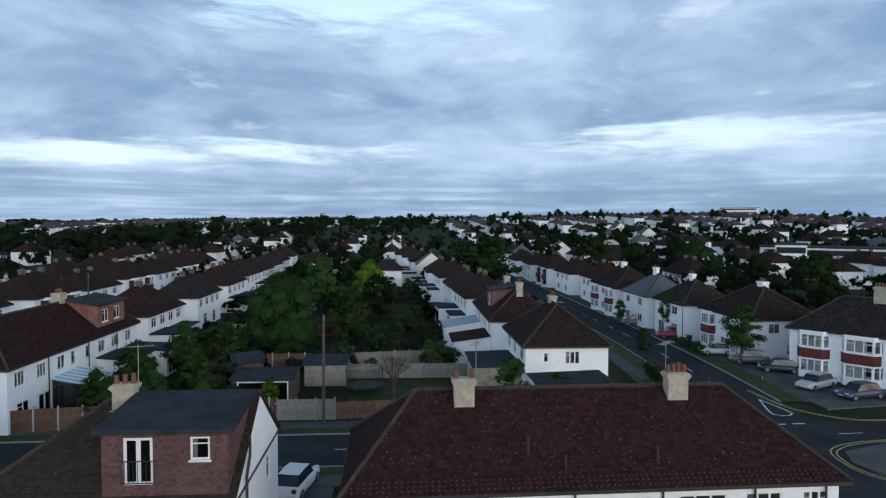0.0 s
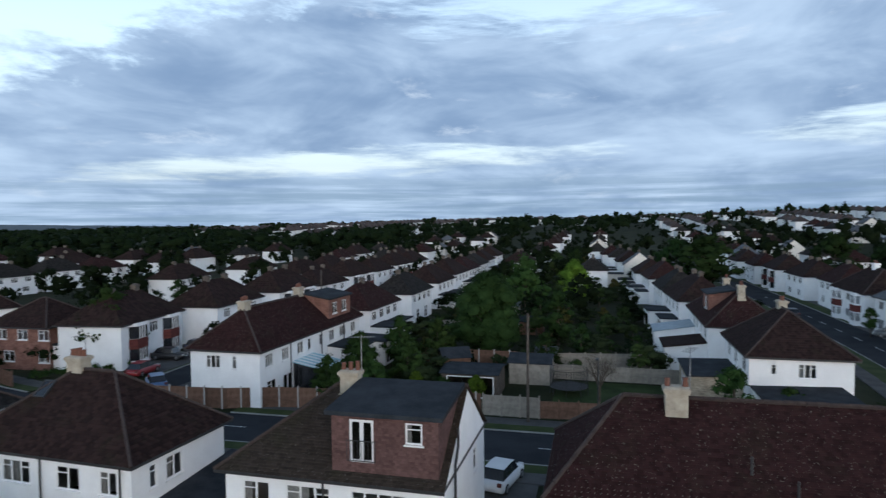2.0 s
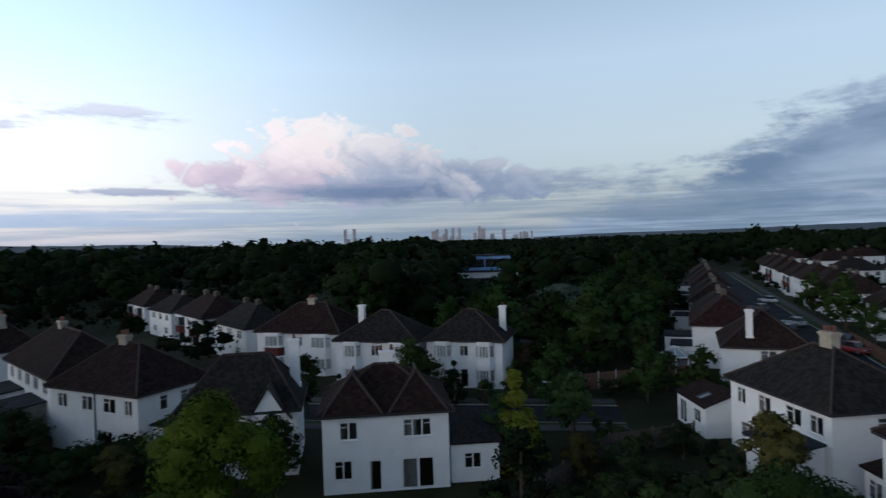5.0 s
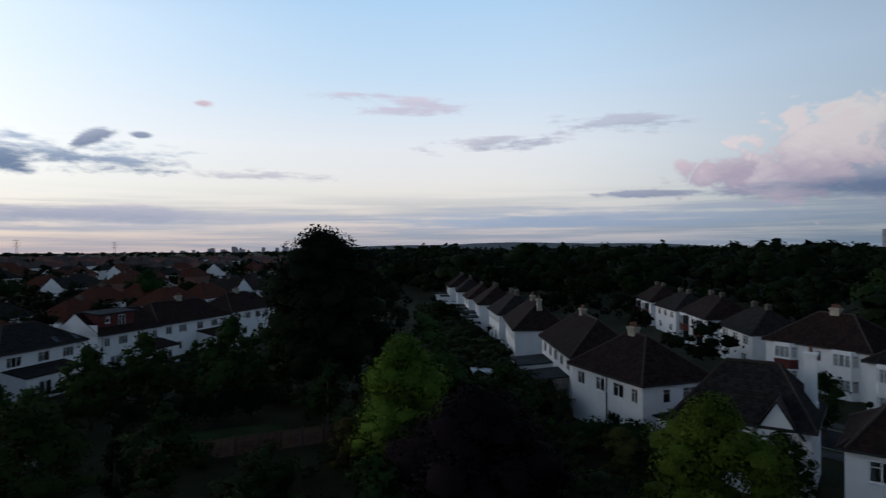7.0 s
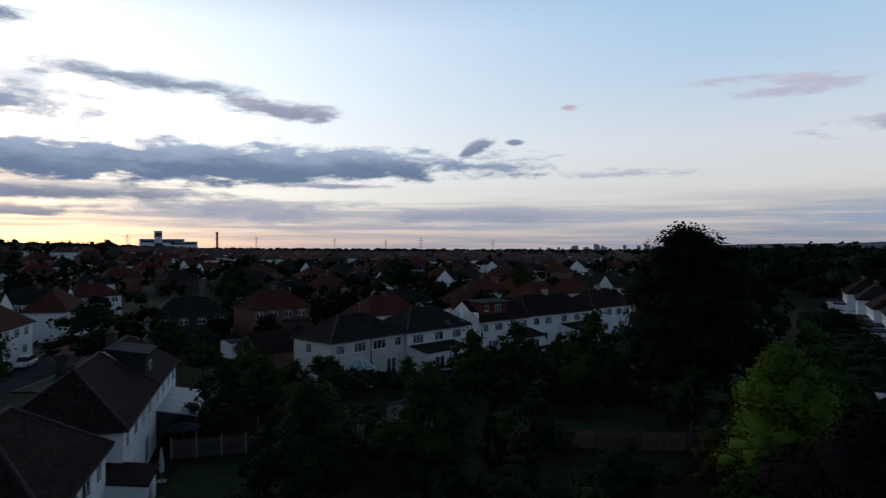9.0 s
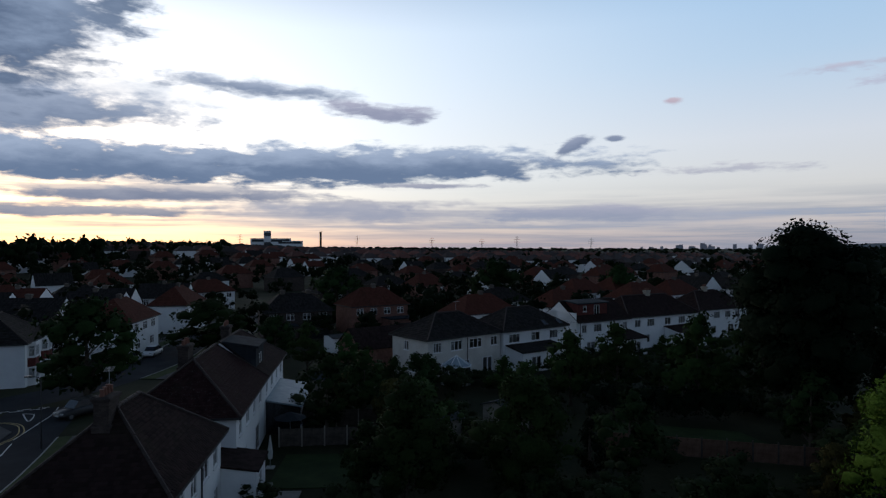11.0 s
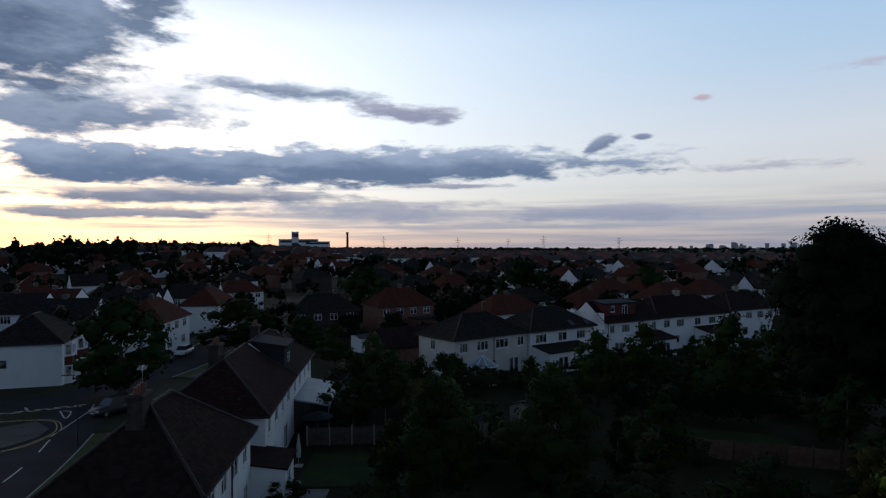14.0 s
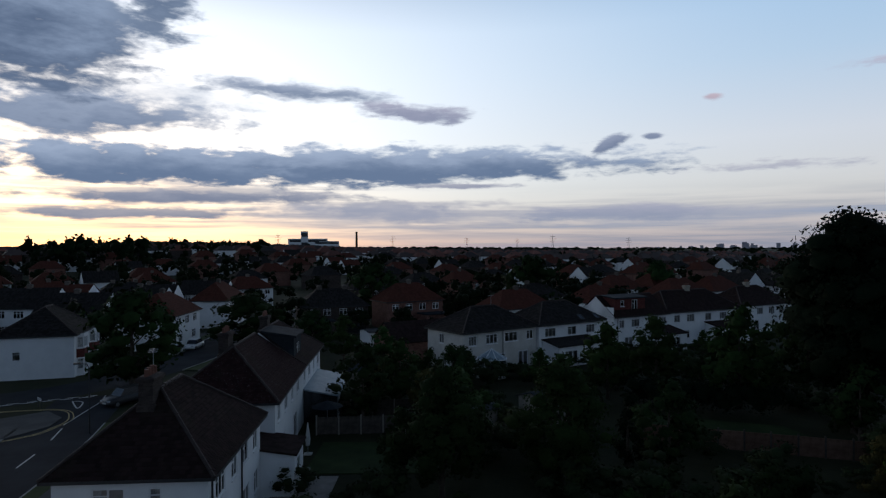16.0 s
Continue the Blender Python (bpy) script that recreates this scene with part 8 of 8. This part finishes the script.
# ---------------------------------------------------------------- skyline
def block(name, label, az_deg, dist, w, d, h, mat, bands=0, base=None):
    """A large far building, facing the camera's side, with window bands."""
    x, y = at(az_deg, dist)
    th = thing(name, label, "building", pose(x, y, land(x, y) if base is None else base, 0, 0, az_deg))
    part("wall", boxes((-w / 2, w / 2, -d / 2, d / 2, -8, h)), M[mat], th)
    for k in range(bands):
        z = h * (k + 0.45) / bands
        part("window_band", boxes((-w * 0.46, w * 0.46, -d / 2 - 0.12, -d / 2 - 0.02, z, z + h / bands * 0.4)), M["carglass"], th)
    part("roof", boxes((-w / 2 - 0.4, w / 2 + 0.4, -d / 2 - 0.4, d / 2 + 0.4, h + 0.01, h + 0.5)), M["felt"], th)
    return th


block("office_building", "pale block on the wooded ridge", -25.4, 620, 30, 18, 12, "pale", 4)
block("office_building", "low pale building on the ridge", -18.0, 680, 40, 14, 7, "pale", 2)
block("school_building", "white and grey flat-roofed building with dark windows", -32.6, 240, 46, 14, 8.5, "pale", 2)
block("school_building", "white flat-roofed block beside the trees", -29.2, 236, 9, 12, 9.5, "render", 2)
block("warehouse", "blue clad warehouse among trees", 89.35, 275, 12.5, 16, 8.6, "blue", 1)
block("warehouse", "blue clad warehouse among trees", 86.9, 277, 11.0, 16, 8.6, "blue", 1)
block("warehouse", "pale roofed low warehouse", 88.0, 258, 26, 6, 2.4, "pale", 0)
block("stadium_roof", "long low pale-roofed hall beyond the trees", 132.6, 520, 44, 24, 11.5, "pale", 1)
block("hospital", "large pale hospital block on the horizon", 192.6, 1500, 90, 30, 27, "render", 2)
block("hospital", "taller pale hospital block on the horizon", 192.9, 1490, 16, 20, 44, "render", 2)
block("hospital", "low pale hospital wing on the horizon", 191.0, 1500, 60, 30, 22, "render", 2)
for azd, dist, h, w in ((188.27, 1500, 44, 6),):
    x, y = at(azd, dist)
    th = thing("factory_chimney", "tall dark brick factory chimney on the horizon", "chimney", pose(x, y, land(x, y)))
    bm = bmesh.new()
    tube(bm, [(0, 0, -5), (0, 0, h)], [w / 2, w / 2.6], 12)
    part("shaft", bm, M["bark"], th)
    part("rim", boxes((-w / 2, w / 2, -w / 2, w / 2, h, h + 1.5)), M["bark"], th)
rng = random.Random(77)
# skyline towers, their haze painted in by the pale material
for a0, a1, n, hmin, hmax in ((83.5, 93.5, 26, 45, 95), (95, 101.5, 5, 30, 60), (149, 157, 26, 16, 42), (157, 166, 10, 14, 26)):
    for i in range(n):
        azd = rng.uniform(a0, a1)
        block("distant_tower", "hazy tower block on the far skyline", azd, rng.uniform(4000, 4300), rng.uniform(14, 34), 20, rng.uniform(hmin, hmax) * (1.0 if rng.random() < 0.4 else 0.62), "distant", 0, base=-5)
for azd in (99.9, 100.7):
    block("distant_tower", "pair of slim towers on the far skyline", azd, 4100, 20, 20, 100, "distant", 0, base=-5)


def pylon(azd, dist, h):
    x, y = at(azd, dist)
    th = thing("electricity_pylon", "lattice electricity pylon on the horizon", "pylon", pose(x, y, land(x, y), 0, 0, azd))
    bm = bmesh.new()
    for sx in (-1, 1):
        for sy in (-1, 1):
            tube(bm, [(sx * 3.2, sy * 3.2, -3), (sx * 1.2, sy * 1.2, h * 0.55), (sx * 0.3, sy * 0.3, h)], [0.35, 0.3, 0.2], 4)
        for k in range(7):
            z0, z1 = h * k / 8, h * (k + 1) / 8
            w0, w1 = 3.2 - 2.8 * k / 8, 3.2 - 2.8 * (k + 1) / 8
            tube(bm, [(-w0 * sx, -w0, z0), (w1 * sx, -w1, z1)], [0.18, 0.18], 4)
    part("tower", bm, M["dark"], th)
    for z, w in ((h * 0.62, 6.5), (h * 0.76, 8.0), (h * 0.9, 5.5)):
        part("cross_arm", boxes((-w, w, -0.3, 0.3, z, z + 0.6)), M["dark"], th)


for azd, dist, h in ((195.2, 1600, 40), (185.0, 1700, 42), (178.2, 1800, 40), (170.4, 1500, 40), (163.8, 1700, 38), (173.6, 1900, 38)):
    pylon(azd, dist, h)


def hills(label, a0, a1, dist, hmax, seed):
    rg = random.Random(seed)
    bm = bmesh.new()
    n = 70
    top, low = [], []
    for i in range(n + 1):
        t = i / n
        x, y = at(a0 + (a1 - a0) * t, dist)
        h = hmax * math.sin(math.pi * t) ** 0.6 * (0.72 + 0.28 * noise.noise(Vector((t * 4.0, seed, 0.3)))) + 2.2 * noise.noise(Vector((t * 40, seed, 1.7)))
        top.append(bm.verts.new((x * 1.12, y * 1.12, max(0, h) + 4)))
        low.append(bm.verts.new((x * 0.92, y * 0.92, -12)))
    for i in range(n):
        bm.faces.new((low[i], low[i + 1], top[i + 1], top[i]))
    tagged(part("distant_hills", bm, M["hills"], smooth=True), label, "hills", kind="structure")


# the haze on these ridges is only the blue of their material
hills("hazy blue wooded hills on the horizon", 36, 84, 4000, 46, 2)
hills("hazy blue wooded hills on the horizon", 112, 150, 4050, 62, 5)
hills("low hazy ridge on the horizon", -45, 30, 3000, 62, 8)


# ---------------------------------------------------------------- single roof tiles on the nearest slopes
def loose_tiles(th, mat, w, d, eave, ridge, hl, hr, gauge, over, first, rows, wide=0.26):
    """Separate tiles laid on some courses of the rear slope, every one a part."""
    Dp = d / 2 + over
    k = max(3, int(round(math.hypot(Dp, ridge - eave) / gauge)))
    x0, x1 = -w / 2 - (over if hl else 0.12), w / 2 + (over if hr else 0.12)
    r0, r1 = (-w / 2 + hl if hl else x0), (w / 2 - hr if hr else x1)
    pitch_angle = math.atan2(ridge - eave, Dp)
    g_len = math.hypot(Dp, ridge - eave) / k
    bm = bmesh.new()
    box(bm, 0.006, wide - 0.006, -0.03, g_len + 0.01, 0.004, 0.028)
    for v in bm.verts:
        if v.co.z > 0.02 and v.co.y > 0.1:
            v.co.z -= 0.02
        if v.co.z > 0.02:
            v.co.z += 0.006 * math.sin(v.co.x * 40)
    uvl = bm.loops.layers.uv.new("UVMap")
    for f in bm.faces:
        for lp in f.loops:
            lp[uvl].uv = (0.13 + 0.2 * (lp.vert.co.x / wide), 0.5)
    me = bpy.data.meshes.new("roof_tile")
    bm.to_mesh(me)
    bm.free()
    me.materials.append(mat)
    rg = random.Random(int(w * 10))
    for i in range(first, first + rows):
        a = i / k
        lo, hi = x0 + (r0 - x0) * (i + 1) / k, x1 + (r1 - x1) * (i + 1) / k
        n = int((hi - lo) / wide)
        for j in range(n):
            x = lo + 0.13 * (i % 2) + j * wide
            if x + wide > hi:
                continue
            y, z = -Dp * (1 - a), eave + (ridge - eave) * a
            o = new("roof_tile", me)
            o.parent = th
            o.matrix_basis = Matrix.Translation((x, y, z + 0.034)) @ Matrix.Rotation(pitch_angle + rg.uniform(-0.015, 0.02), 4, "X") @ Matrix.Rotation(rg.uniform(-0.02, 0.02), 4, "Z")


loose_tiles(n1, M["roofb"], 21.7, 8.0, 5.2, 8.5, 3.0, 3.4, 0.21, 0.38, 1, 3)
loose_tiles(f0, M["roofa"], 10.3, 7.0, 5.2, 8.5, 3.6, 3.6, 0.22, 0.38, 1, 6)
